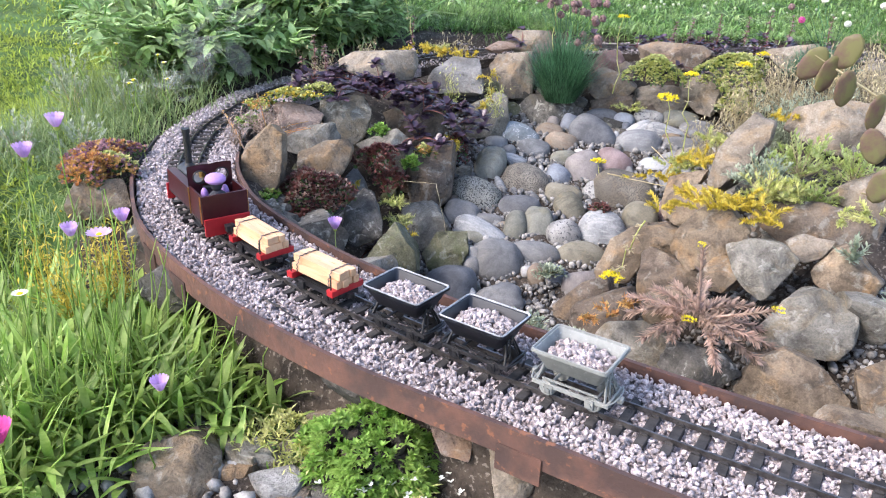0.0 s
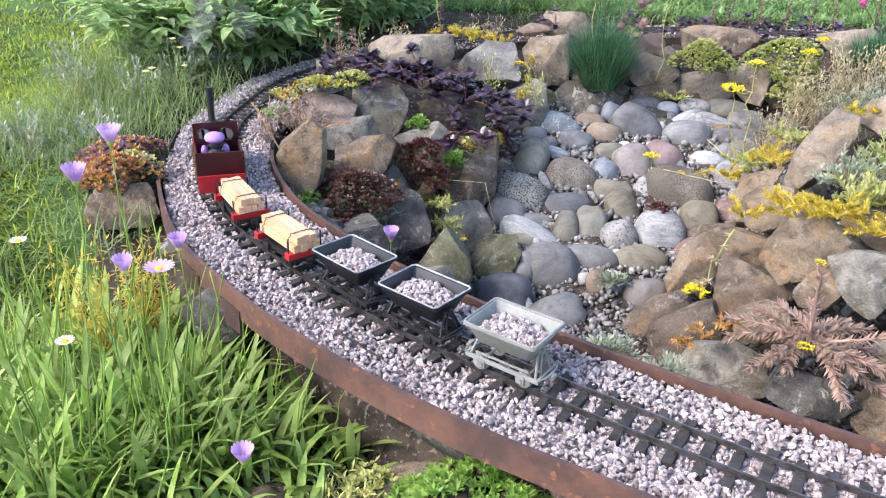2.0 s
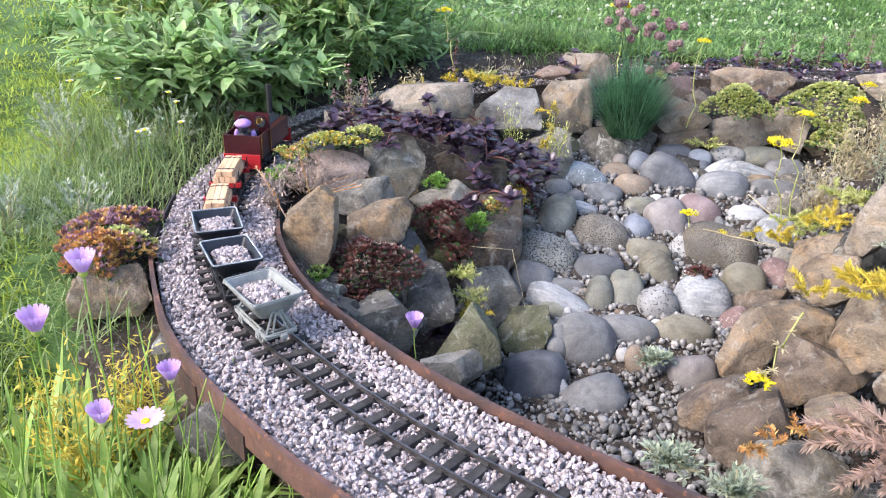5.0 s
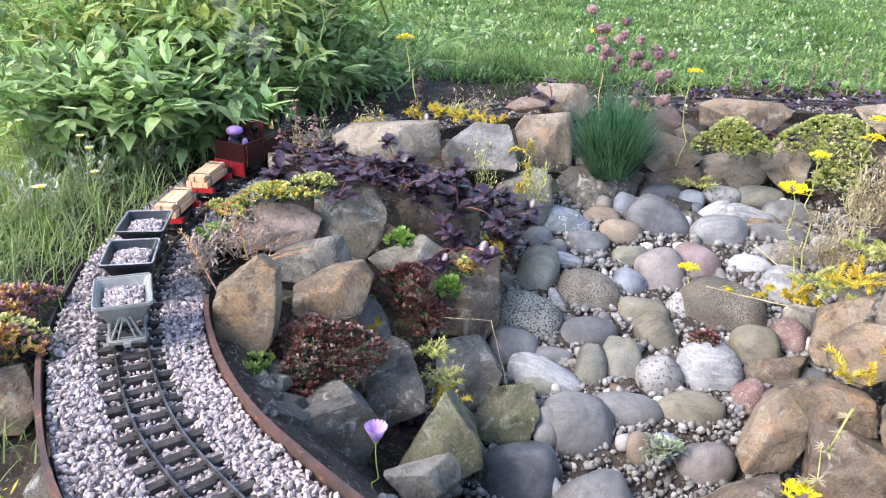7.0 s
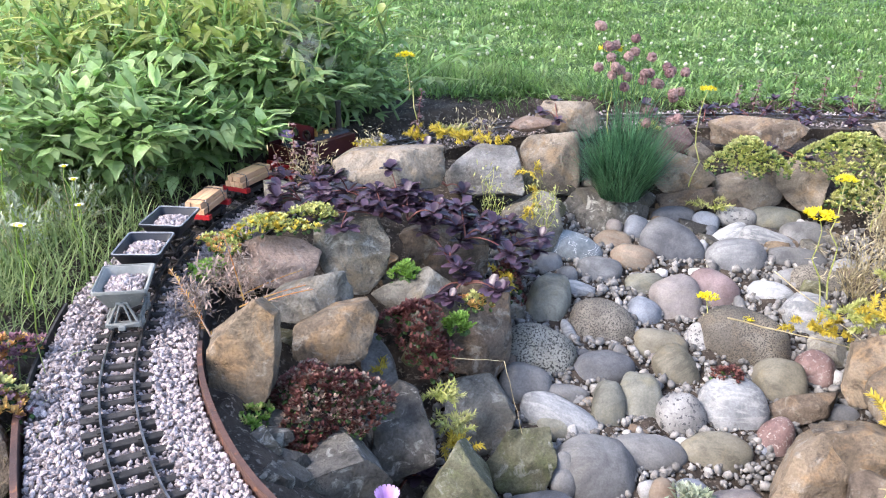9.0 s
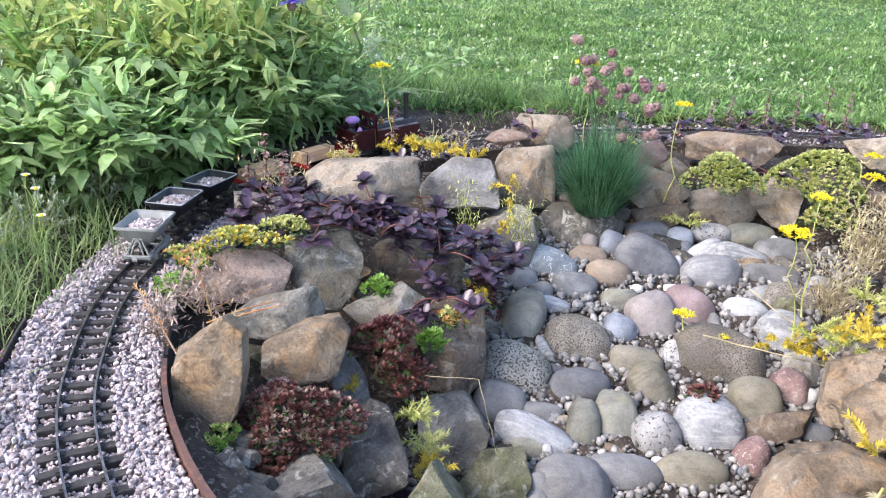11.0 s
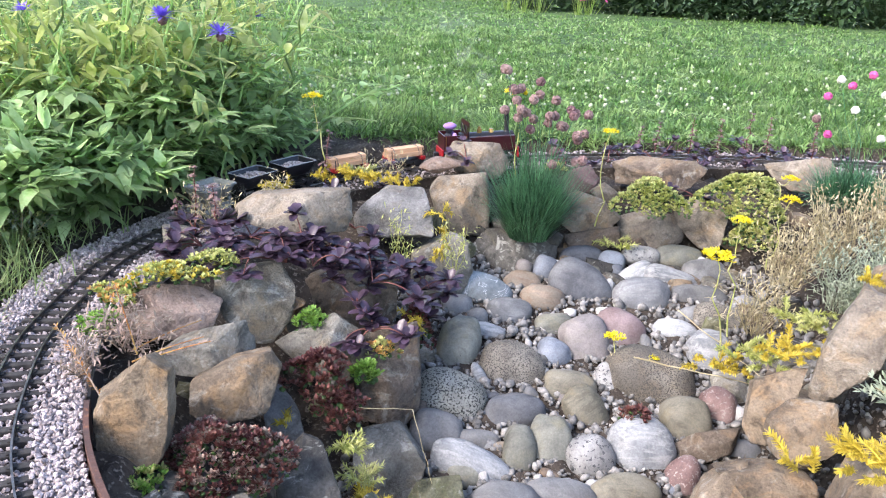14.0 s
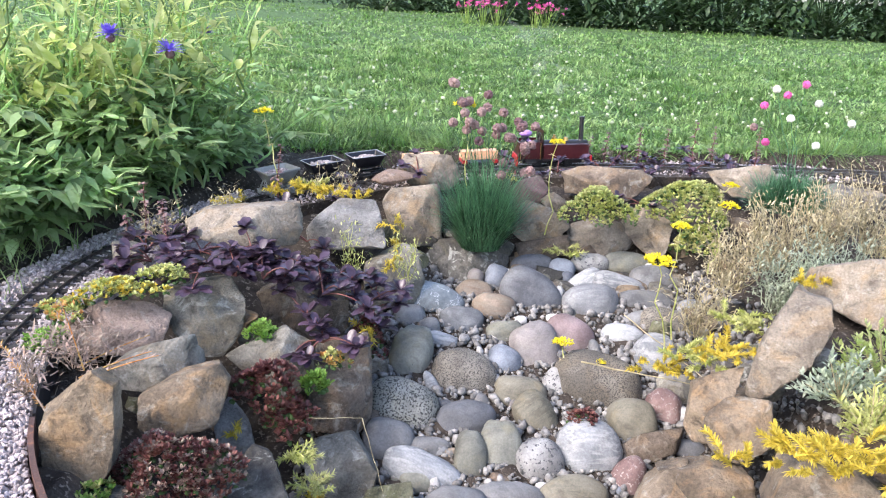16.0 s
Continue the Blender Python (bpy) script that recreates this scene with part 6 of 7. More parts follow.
random.seed(11)
for x, y, h in [(-0.2, 1.1, 0.26), (-0.33, 0.98, 0.24), (-0.47, 0.95, 0.3), (-0.1, 1.22, 0.3), (-0.28, 1.2, 0.36), (-0.62, 1.0, 0.32), (-0.08, 1.34, 0.3), (-0.45, 1.15, 0.36), (-0.2, 0.9, 0.14), (-0.3, 0.82, 0.16), (-0.44, 0.8, 0.2), (-0.25, 0.83, 0.13), (-0.33, 0.75, 0.15), (-0.4, 0.7, 0.18), (-0.21, 0.95, 0.15), (-0.48, 0.7, 0.22), (-0.28, 0.9, 0.18), (-0.36, 0.86, 0.2)]:
    leafy_shrub(x, y, gz(x, y), h, 9, 18, 0.055, (0.02, -0.05), SHRUBLEAF, "leafy green shrub with pointed leaflets behind the track", 0.46)
for x, y, h, b in [(-0.17, 1.12, 0.36, 0), (-0.33, 1.02, 0.36, 0), (-0.48, 0.98, 0.34, 0), (-0.12, 1.36, 0.38, 0), (-0.25, 1.12, 0.44, 0), (-0.4, 1.08, 0.46, 1), (-0.1, 1.24, 0.42, 2), (-0.06, 1.4, 0.44, 1), (-0.55, 1.1, 0.46, 0), (-0.68, 1.15, 0.5, 1), (-0.6, 0.98, 0.36, 0), (-0.3, 1.3, 0.52, 0), (-0.15, 1.6, 0.5, 0), (-0.4, 1.6, 0.6, 0), (-0.7, 1.7, 0.6, 0)]:
    leafy_shrub(x, y, gz(x, y), h, 10, 17, 0.085, (0.03, -0.06), SHRUBLIGHT, "tall pale green plant with long narrow leaves", 0.26, b)
for x, y, h in [(-0.02, 1.4, 0.18), (-0.04, 1.2, 0.16), (0.03, 1.32, 0.14), (-0.15, 1.02, 0.1), (-0.1, 1.1, 0.13), (-0.22, 0.97, 0.12), (-0.3, 0.88, 0.12), (-0.06, 1.16, 0.22), (-0.18, 1.06, 0.24), (-0.28, 0.96, 0.22)]:
    leafy_shrub(x, y, gz(x, y), h, 8, 14, 0.05, (0.0, -0.03), SHRUBLEAF, "low green undergrowth beside the shrub", 0.5)


def cornflower(x, y, z):
    t = plant("cornflower", "violet-blue cornflower on a tall leafy stem", "flower", x, y, gz(x, y), "cornflowers")
    h = z - gz(x, y)
    line = bent((0, 0, 0), (0, 0, h), 0, 9, 0.006)
    part("stem", stalks("stem", [line], 0.0025, SHRUBLEAF), t)
    k = np.random.randint(2, 8, 14)
    part("foliage", blades("foliage", line[k], ball_dirs(14, 0.0, 0.8), np.random.uniform(0.05, 0.09, 14), 0.016, SHRUBLIGHT, 0.4, 5, "lance", 0.14), t)
    part("flower_head", blades("flower_head", np.tile(line[-1], (54, 1)), ball_dirs(54, -0.1, 0.9), 0.032, 0.007, BLUEFL, 0.15, 3, "leaf"), t, "violet-blue ragged flower head")
    part("calyx", stones("calyx", [line[-1] - np.array([0, 0, 0.008])], 0.022, SEEDHEAD, 0.1, 0.9, True), t)


for x, y, z in [(-0.106, 0.969, 0.373), (-0.004, 0.997, 0.345)]:
    cornflower(x, y, z)


# lawn
def make_lawn():
    def strip(n, x0, x1, y0, y1, h, w, power):
        u = np.random.uniform(0, 1, n) ** power
        y = y0 + (y1 - y0) * u
        mid, half = 0.55 + (y - 1.5) * 0.12, (x1 - x0) / 2 * (0.45 + 0.55 * u)
        x = mid + np.random.uniform(-1, 1, n) * half
        b = np.stack([x, y, ground_z(x, y) - 0.004], 1)
        hh = h * np.random.uniform(0.5, 1.2, n) * (0.85 + 0.5 * np.sin(x * 5.1 + np.sin(y * 3.7) * 2) * np.sin(y * 4.3 + x)) * (1 + 0.7 * (y < 1.75))
        return b, hh, np.full(n, w) * (1 + u * 1.5)
    parts = [strip(140000, -2.2, 3.4, 1.46, 4.5, 0.085, 0.0026, 1.0), strip(36000, -6, 8, 4.5, 13, 0.1, 0.009, 1.3)]
    b, h, w = (np.concatenate([p[k] for p in parts]) for k in range(3))
    d = ball_dirs(len(b), 0.4, 1)
    sway = 0.8 * np.stack([np.sin(b[:, 0] * 13 + 3 * np.sin(b[:, 1] * 7)), np.sin(b[:, 1] * 11 + 3 * np.sin(b[:, 0] * 8)), np.zeros(len(b))], 1)
    tagged(new("lawn_grass", blades("lawn_grass", b, d + sway, h, w, GRASS, 0.5, 3, "blade")), "uneven uncut green lawn grass", "grass", kind="stuff")
    # left lawn: its sunlight comes from the blades' yellow-green colour
    n = 30000
    x, y = np.random.uniform(-3.4, -0.15, n), np.random.uniform(-0.9, 3.6, n)
    r, _ = side_of(x, y)
    x, y = x[r < -0.24], y[r < -0.24]
    n = len(x)
    b = np.stack([x, y, ground_z(x, y) - 0.004], 1)
    tagged(new("lawn_grass", blades("lawn_grass", b, ball_dirs(n, 0.45, 1), np.random.uniform(0.03, 0.07, n), 0.006, LAWNSUN, 0.35, 2, "blade")), "lawn grass beyond the bank, sunlight painted in as yellow-green", "grass", kind="stuff")
    n = 60000
    x, y = np.random.uniform(-1.6, -0.1, n), np.random.uniform(-0.9, 1.25, n)
    r, _ = side_of(x, y)
    x, y = x[r < -0.24], y[r < -0.24]
    n = len(x)
    b = np.stack([x, y, ground_z(x, y) - 0.004], 1)
    h = np.random.uniform(0.03, 0.065, n) * (1 + 0.4 * np.sin(x * 9 + 2 * np.sin(y * 7)))
    tagged(new("lawn_grass", blades("lawn_grass", b, ball_dirs(n, 0.45, 1), h, 0.0034, LAWNSUN, 0.35, 2, "blade")), "dense grass at the foot of the bank, sunlight painted in as yellow-green", "grass", kind="stuff")
    m, k = 5200, 11
    y = 1.5 + 6 * np.random.uniform(0, 1, m) ** 1.5
    x = 0.6 + (y - 1.5) * 0.12 + np.random.uniform(-1, 1, m) * (1.1 + 0.5 * y)
    lean = np.repeat(np.random.normal(size=(m, 3)) * [0.5, 0.5, 0], k, 0)
    x, y = (np.repeat(q, k) + np.random.normal(size=m * k) * 0.022 for q in (x, y))
    b = np.stack([x, y, ground_z(x, y) - 0.004], 1)
    h = np.random.uniform(0.05, 0.11, m * k)
    tagged(new("lawn_grass", blades("lawn_grass", b, ball_dirs(m * k, 0.35, 1) + lean, h, 0.006 + 0.001 * y, COARSE, 0.5, 3, "blade")), "coarse pale tussocks scattered through the lawn", "grass", kind="stuff")
    n = 850
    y = 1.6 + 8 * np.random.uniform(0, 1, n) ** 1.6
    x = 0.6 + (y - 1.5) * 0.12 + np.random.normal(size=n) * (0.6 + 0.32 * y)
    c = np.stack([x, y, ground_z(x, y) + np.random.uniform(0.07, 0.1, n)], 1)
    tagged(new("clover_flowers", stones("clover_flowers", c, np.random.uniform(0.007, 0.015, n), CLOVER, 0.2, 0.85)), "scattered white clover heads in the lawn", "clover", kind="stuff")


make_lawn()


# far hedge across the lawn
def hedge(x, y, w, h, n):
    t = plant("hedge_bush", "dark green hedge bush at the far side of the lawn", "hedge", x, y, gz(x, y), "far hedge")
    d = ball_dirs(n, -0.1, 1)
    c = d * np.array([w, w * 0.5, h]) * np.random.uniform(0.6, 1.05, (n, 1)) * (1 + 0.2 * np.sin(d[:, :1] * 9))
    part("crown", blades("crown", c, unit(d + np.random.normal(size=(n, 3)) * 0.7), 0.11, 0.06, HEDGELEAF, 0.3, 2, "leaf", 0.1), t)
    part("stalk", stalks("stalk", [bent((0, 0, 0), q * 0.8) for q in c[::40]], 0.012, HEDGELEAF), t)


random.seed(3)
for k in range(9):
    hedge(2.2 + k * 1.1, 9.2 - k * 0.12 + random.uniform(-0.2, 0.2), 0.9, 0.75 + random.uniform(0, 0.5), 2200)
for k in range(6):
    hedge(0.3 + k * 0.6, 11.6 + random.uniform(-0.2, 0.2), 0.8, 0.6, 700)
    hedge(-8 + k * 1.6, 13 + random.uniform(-0.4, 0.4), 1.1, 1.0, 500)
for x, y in [(1.45, 8.3), (1.62, 8.4), (2.0, 8.2), (2.15, 8.3), (1.3, 8.5)]:
    t = plant("pink_flower_clump", "pink flowers in the far lawn", "flowers", x, y, gz(x, y), "far pink flowers")
    c = np.random.normal(size=(14, 3)) * [0.07, 0.07, 0.03] + [0, 0, 0.22]
    part("blossom", blades("blossom", np.repeat(c, 10, 0), ball_dirs(140, -0.5, 1), 0.028, 0.018, PINKFL, 0, 2, "round"), t)
    part("stalk", stalks("stalk", [bent((q[0] * 0.3, q[1] * 0.3, 0), q) for q in c], 0.004, GREENLEAF), t)


# honesty pods leaning in from the front bank
def honesty():
    t = plant("honesty_stem", "dry honesty stem with flat translucent seed pods", "honesty", 1.17, -0.62, -0.1)
    main = bent((0, 0, 0), (-0.3, -0.03, 0.5), -0.06, 10, 0.002)
    part("stem", stalks("stem", [main, bent(main[7], (-0.335, -0.02, 0.49)), bent(main[6], (-0.29, -0.04, 0.4))], 0.0012, STRAW), t)
    for dx, dy, dz in [(-0.125, -0.023, 0.478), (-0.113, -0.028, 0.47), (-0.093, -0.037, 0.457), (-0.115, -0.024, 0.494), (-0.091, -0.043, 0.435), (-0.135, -0.019, 0.484), (-0.083, -0.052, 0.41)]:
        bm = bmesh.new()
        bmesh.ops.create_icosphere(bm, subdivisions=2, radius=1, matrix=Matrix.Translation((dx - 0.2, dy, dz)) @ Euler((0.1, random.uniform(-0.5, 0.5), random.uniform(-0.6, 0.6))).to_matrix().to_4x4() @ Matrix.Diagonal((0.0085, 0.0008, 0.0135, 1)))
        part("pod", from_bm("pod", bm, POD, True, 180), t)


honesty()
for a, b, r in [((0.76, 0.55, -0.1), (0.93, 0.47, -0.1), 0.0022), ((0.86, 0.66, -0.06), (0.95, 0.5, -0.1), 0.0018), ((0.31, 0.33, -0.08), (0.4, 0.33, -0.08), 0.001), ((0.4, 0.33, -0.08), (0.43, 0.29, -0.17), 0.001)]:
    t = plant("dry_twig", "thin pale dry twig lying over the stones", "twig", *a, "dry twigs")
    part("twig", stalks("twig", [bent((0, 0, 0), np.subtract(b, a), 0, 8, 0.0012)], r * 0.7, STRAW), t)
t = plant("dark_twig", "thin black stick on the ballast by the edging", "twig", 0.303, -0.372, 0.0)
part("twig", stalks("twig", [bent((0, 0, 0), (0.06, -0.04, -0.003), 0, 6, 0.001)], 0.0016, SLEEPER), t)

# orange shoot arching over the gravel
t = plant("stonecrop", "thin orange-pink stonecrop shoot arching over the gravel", "stonecrop", 0.035, 0.205, 0.0, "needle-leaved stonecrops")
shoots(t, [(0, 0, 0)], [(-0.62, 0.45, 0.75)], 0.115, 0.007, 70, SEDUMO, 0.1, "foliage", 0.0012, SEDUMP)
t = plant("stonecrop", "thin orange-pink stonecrop shoots lying on the rocks", "stonecrop", 0.05, 0.27, 0.01, "needle-leaved stonecrops")
shoots(t, [(0, 0, 0), (0.01, 0, 0), (0, 0.02, 0), (-0.01, 0.03, 0)], [(1, 0.5, 0.35), (0.8, 0.2, 0.3), (-0.3, 0.3, 0.8), (0.9, 0.9, 0.3)], 0.1, 0.007, 50, SEDUMP, 0.1, "foliage", 0.0012, SEDUMO)
for x, y, h in [(0.36, -0.485, 0.035), (0.41, -0.51, 0.03), (0.55, -0.585, 0.03), (0.6, -0.61, 0.03), (0.33, -0.47, 0.03)]:
    dry_bush(x, y, gz(x, y), 0.035, h, 16, SEDUMG, "small lime-green straggling plant below the trackbed", "straggling_plant")

random.seed(31)
for k in range(26):
    p = on_track(s_at(0.2 + 0.03 * k, -0.24 - 0.016 * k), -random.uniform(0.115, 0.16))
    grass_tuft(p[0], p[1], gz(p[0], p[1]), 26, random.uniform(0.03, 0.06), random.choice([LONGGRASS, SHRUBLIGHT, CUSHION]), "small weed tuft in the shade under the edging", 0.02, 0.003)

# ---- train ----
def empty_vehicle(name, label, category):
    return thing(name, label, category, group="train")


WHEELSETS = []


def wheelset(parent, x, material, r=0.0085):
    """Two wheels on an axle, turning about the axle."""
    bm = bmesh.new()
    for sy in (-1, 1):
        rod(bm, (0, sy * 0.0165, 0), (0, sy * 0.0195, 0), r, 20)
        rod(bm, (0, sy * 0.0155, 0), (0, sy * 0.0165, 0), r + 0.0012, 20)
        for k in range(6):
            a = k * math.pi / 3
            box(bm, math.cos(a) * r * 0.55, sy * 0.0198, math.sin(a) * r * 0.55, 0.002, 0.0012, 0.002)
    rod(bm, (0, -0.021, 0), (0, 0.021, 0), 0.0016, 8)
    ob = part("wheelset", from_bm("wheelset", bm, material), parent, "", pose(x, 0, r))
    WHEELSETS.append((ob, x, r))


def resize(t, k, kz):
    for ob in t.children:
        if ob.name.split(".")[0] != "wheelset":
            ob.data.transform(Matrix.Diagonal((k, k, kz, 1)))


def tip_wagon(tub_mat, frame_mat, label):
    t = empty_vehicle("tip_wagon", label, "wagon")
    # tub: flared, open, with a rolled rim
    bm = bmesh.new()
    sec = [(0.024, 0.010, 0.027), (0.034, 0.021, 0.034), (0.045, 0.034, 0.061), (0.0475, 0.0365, 0.0615), (0.0475, 0.0365, 0.0585), (0.045, 0.0345, 0.0585)]
    inner = [(0.043, 0.032, 0.0605), (0.033, 0.02, 0.036), (0.022, 0.009, 0.030)]

    def ring(a, b, z, c=0.005):
        pts = []
        for sx, sy in ((1, 1), (-1, 1), (-1, -1), (1, -1)):
            for k in range(4):
                w = math.atan2(sy, sx) - math.pi / 4 + k * math.pi / 6
                pts.append(bm.verts.new((sx * (a - c) + c * math.cos(w), sy * (b - c) + c * math.sin(w), z)))
        return pts
    order = [sec[0], sec[1], sec[5], sec[4], sec[3], inner[0], inner[1], inner[2]]
    rings = [ring(*q) for q in order]
    n = len(rings[0])
    for p, q in zip(rings, rings[1:]):
        for k in range(n):
            bm.faces.new((p[k], p[(k + 1) % n], q[(k + 1) % n], q[k]))
    bm.faces.new(list(reversed(rings[0])))
    bm.faces.new(rings[-1])
    part("tub", from_bm("tub", bm, tub_mat, True, 35), t)
    bm = bmesh.new()
    loop = []
    for sx, sy in ((1, 1), (-1, 1), (-1, -1), (1, -1)):
        for k in range(4):
            w = math.atan2(sy, sx) - math.pi / 4 + k * math.pi / 6
            loop.append((sx * 0.0405 + 0.0055 * math.cos(w), sy * 0.0295 + 0.0055 * math.sin(w), 0.0615))
    for p, q in zip(loop, loop[1:] + loop[:1]):
        rod(bm, p, q, 0.0013, 6)
    # black tubs get the painted highlight colour, the grey tub its own grey
    part("rim", from_bm("rim", bm, RIM if tub_mat is NAVY else GREY), t, "rolled rim, with the sky's reflection painted pale grey on black tubs")
    a = np.random.uniform(-1, 1, (330, 2)) * [0.0345, 0.0235]
    z = 0.0475 + 0.007 * (1 - (a[:, 0] / 0.04) ** 2) - 0.003 * np.abs(a[:, 1]) / 0.03 + np.random.uniform(-0.003, 0.002, 330)
    part("gravel_load", stones("gravel_load", np.column_stack([a, z]), np.random.uniform(0.006, 0.011, 330), BALLAST, 0.3, 0.65), t, "heaped pale gravel load")
    bm = bmesh.new()
    box(bm, 0, 0, 0.0435, 0.066, 0.044, 0.005)
    part("load_base", from_bm("load_base", bm, BALLAST), t)
    bm = bmesh.new()
    for sy in (-1, 1):
        box(bm, 0, sy * 0.0215, 0.0135, 0.094, 0.003, 0.005, 0.0006)
        box(bm, 0, sy * 0.0215, 0.021, 0.07, 0.002, 0.002)
    for sx in (-1, 1):
        box(bm, sx * 0.047, 0, 0.0135, 0.003, 0.045, 0.006, 0.0006)
        for k in range(9):
            w0, w1 = (math.pi * (k / 9 - 0.5), math.pi * ((k + 1) / 9 - 0.5))
            rod(bm, (sx * (0.047 + 0.006 * math.cos(w0)), 0.022 * math.sin(w0), 0.0165), (sx * (0.047 + 0.006 * math.cos(w1)), 0.022 * math.sin(w1), 0.0165), 0.0012, 6)
        box(bm, sx * 0.055, 0, 0.0135, 0.006, 0.009, 0.006, 0.001)
    part("chassis", from_bm("chassis", bm, frame_mat), t)
    for sx in (-1, 1):
        bm = bmesh.new()
        for sy in (-1, 1):
            rod(bm, (sx * 0.043, sy * 0.019, 0.015), (sx * 0.037, sy * 0.006, 0.041), 0.0017, 6)
            rod(bm, (sx * 0.045, sy * 0.011, 0.015), (sx * 0.039, sy * 0.002, 0.041), 0.0014, 6)
        rod(bm, (sx * 0.037, -0.008, 0.041), (sx * 0.037, 0.008, 0.041), 0.0022, 8)
        rod(bm, (sx * 0.034, 0, 0.04), (sx * 0.041, 0, 0.04), 0.003, 10)
        part("cradle", from_bm("cradle", bm, frame_mat), t)
    for sx in (-1, 1):
        for sy in (-1, 1):
            bm = bmesh.new()
            box(bm, sx * 0.026, sy * 0.0225, 0.0095, 0.011, 0.004, 0.011, 0.0012)
            rod(bm, (sx * 0.026, sy * 0.0225, 0.0085), (sx * 0.026, sy * 0.026, 0.0085), 0.003, 10)
            part("axle_box", from_bm("axle_box", bm, frame_mat), t)
        wheelset(t, sx * 0.026, frame_mat)
    bm = bmesh.new()
    for k in range(5):
        rod(bm, (0.056 + k * 0.003, 0.001 * (-1) ** k, 0.012), (0.059 + k * 0.003, -0.001 * (-1) ** k, 0.0115), 0.0009, 6)
    part("coupling_chain", from_bm("coupling_chain", bm, BLACK), t)
    resize(t, 0.9, 0.94)
    return t


def timber_wagon(label):
    t = empty_vehicle("timber_wagon", label, "wagon")
    bm = bmesh.new()
    box(bm, 0, 0, 0.0145, 0.108, 0.034, 0.006, 0.0008)
    for sy in (-1, 1):
        box(bm, 0, sy * 0.0185, 0.013, 0.104, 0.003, 0.008)
    box(bm, 0, 0, 0.0135, 0.124, 0.009, 0.006, 0.001)
    part("chassis", from_bm("chassis", bm, BLACK), t)
    for sx in (-1, 1):
        bm = bmesh.new()
        box(bm, sx * 0.046, 0, 0.0215, 0.013, 0.062, 0.009, 0.0008)
        part("bolster", from_bm("bolster", bm, RED), t, "red cross bolster")
        for sy in (-1, 1):
            bm = bmesh.new()
            rod(bm, (sx * 0.046, sy * 0.0275, 0.025), (sx * 0.046, sy * 0.0275, 0.047), 0.0012, 6)
            part("stake", from_bm("stake", bm, BLACK), t)
            bm = bmesh.new()
            box(bm, sx * 0.028, sy * 0.0225, 0.0095, 0.012, 0.004, 0.011, 0.0012)
            part("axle_box", from_bm("axle_box", bm, BLACK), t)
        wheelset(t, sx * 0.028, BLACK)
    rows = [(-0.0165, 0.0315), (-0.0055, 0.0315), (0.0055, 0.0315), (0.0165, 0.0315), (-0.011, 0.0425), (0.0, 0.0425), (0.011, 0.0425)]
    for y, z in rows:
        bm = bmesh.new()
        box(bm, random.uniform(-0.002, 0.002), y, z, 0.104 + random.uniform(-0.003, 0.003), 0.0105, 0.0105, 0.0006)
        part("timber", from_bm("timber", bm, WOOD), t)
    for sx in (-1, 1):
        bm = bmesh.new()
        pts = [(-0.024, 0.026), (-0.0235, 0.037), (-0.017, 0.0485), (0.0, 0.0492), (0.017, 0.0485), (0.0235, 0.037), (0.024, 0.026)]
        for (y0, z0), (y1, z1) in zip(pts, pts[1:]):
            m = 4
            for k in range(m):
                a, b = k / m, (k + 1) / m
                rod(bm, (sx * 0.036 + 0.0012 * (-1) ** k, y0 + (y1 - y0) * a, z0 + (z1 - z0) * a), (sx * 0.036 - 0.0012 * (-1) ** k, y0 + (y1 - y0) * b, z0 + (z1 - z0) * b), 0.0008, 5)
        part("chain", from_bm("chain", bm, RAIL), t, "dark binding chain")
    resize(t, 0.86, 0.95)
    return t


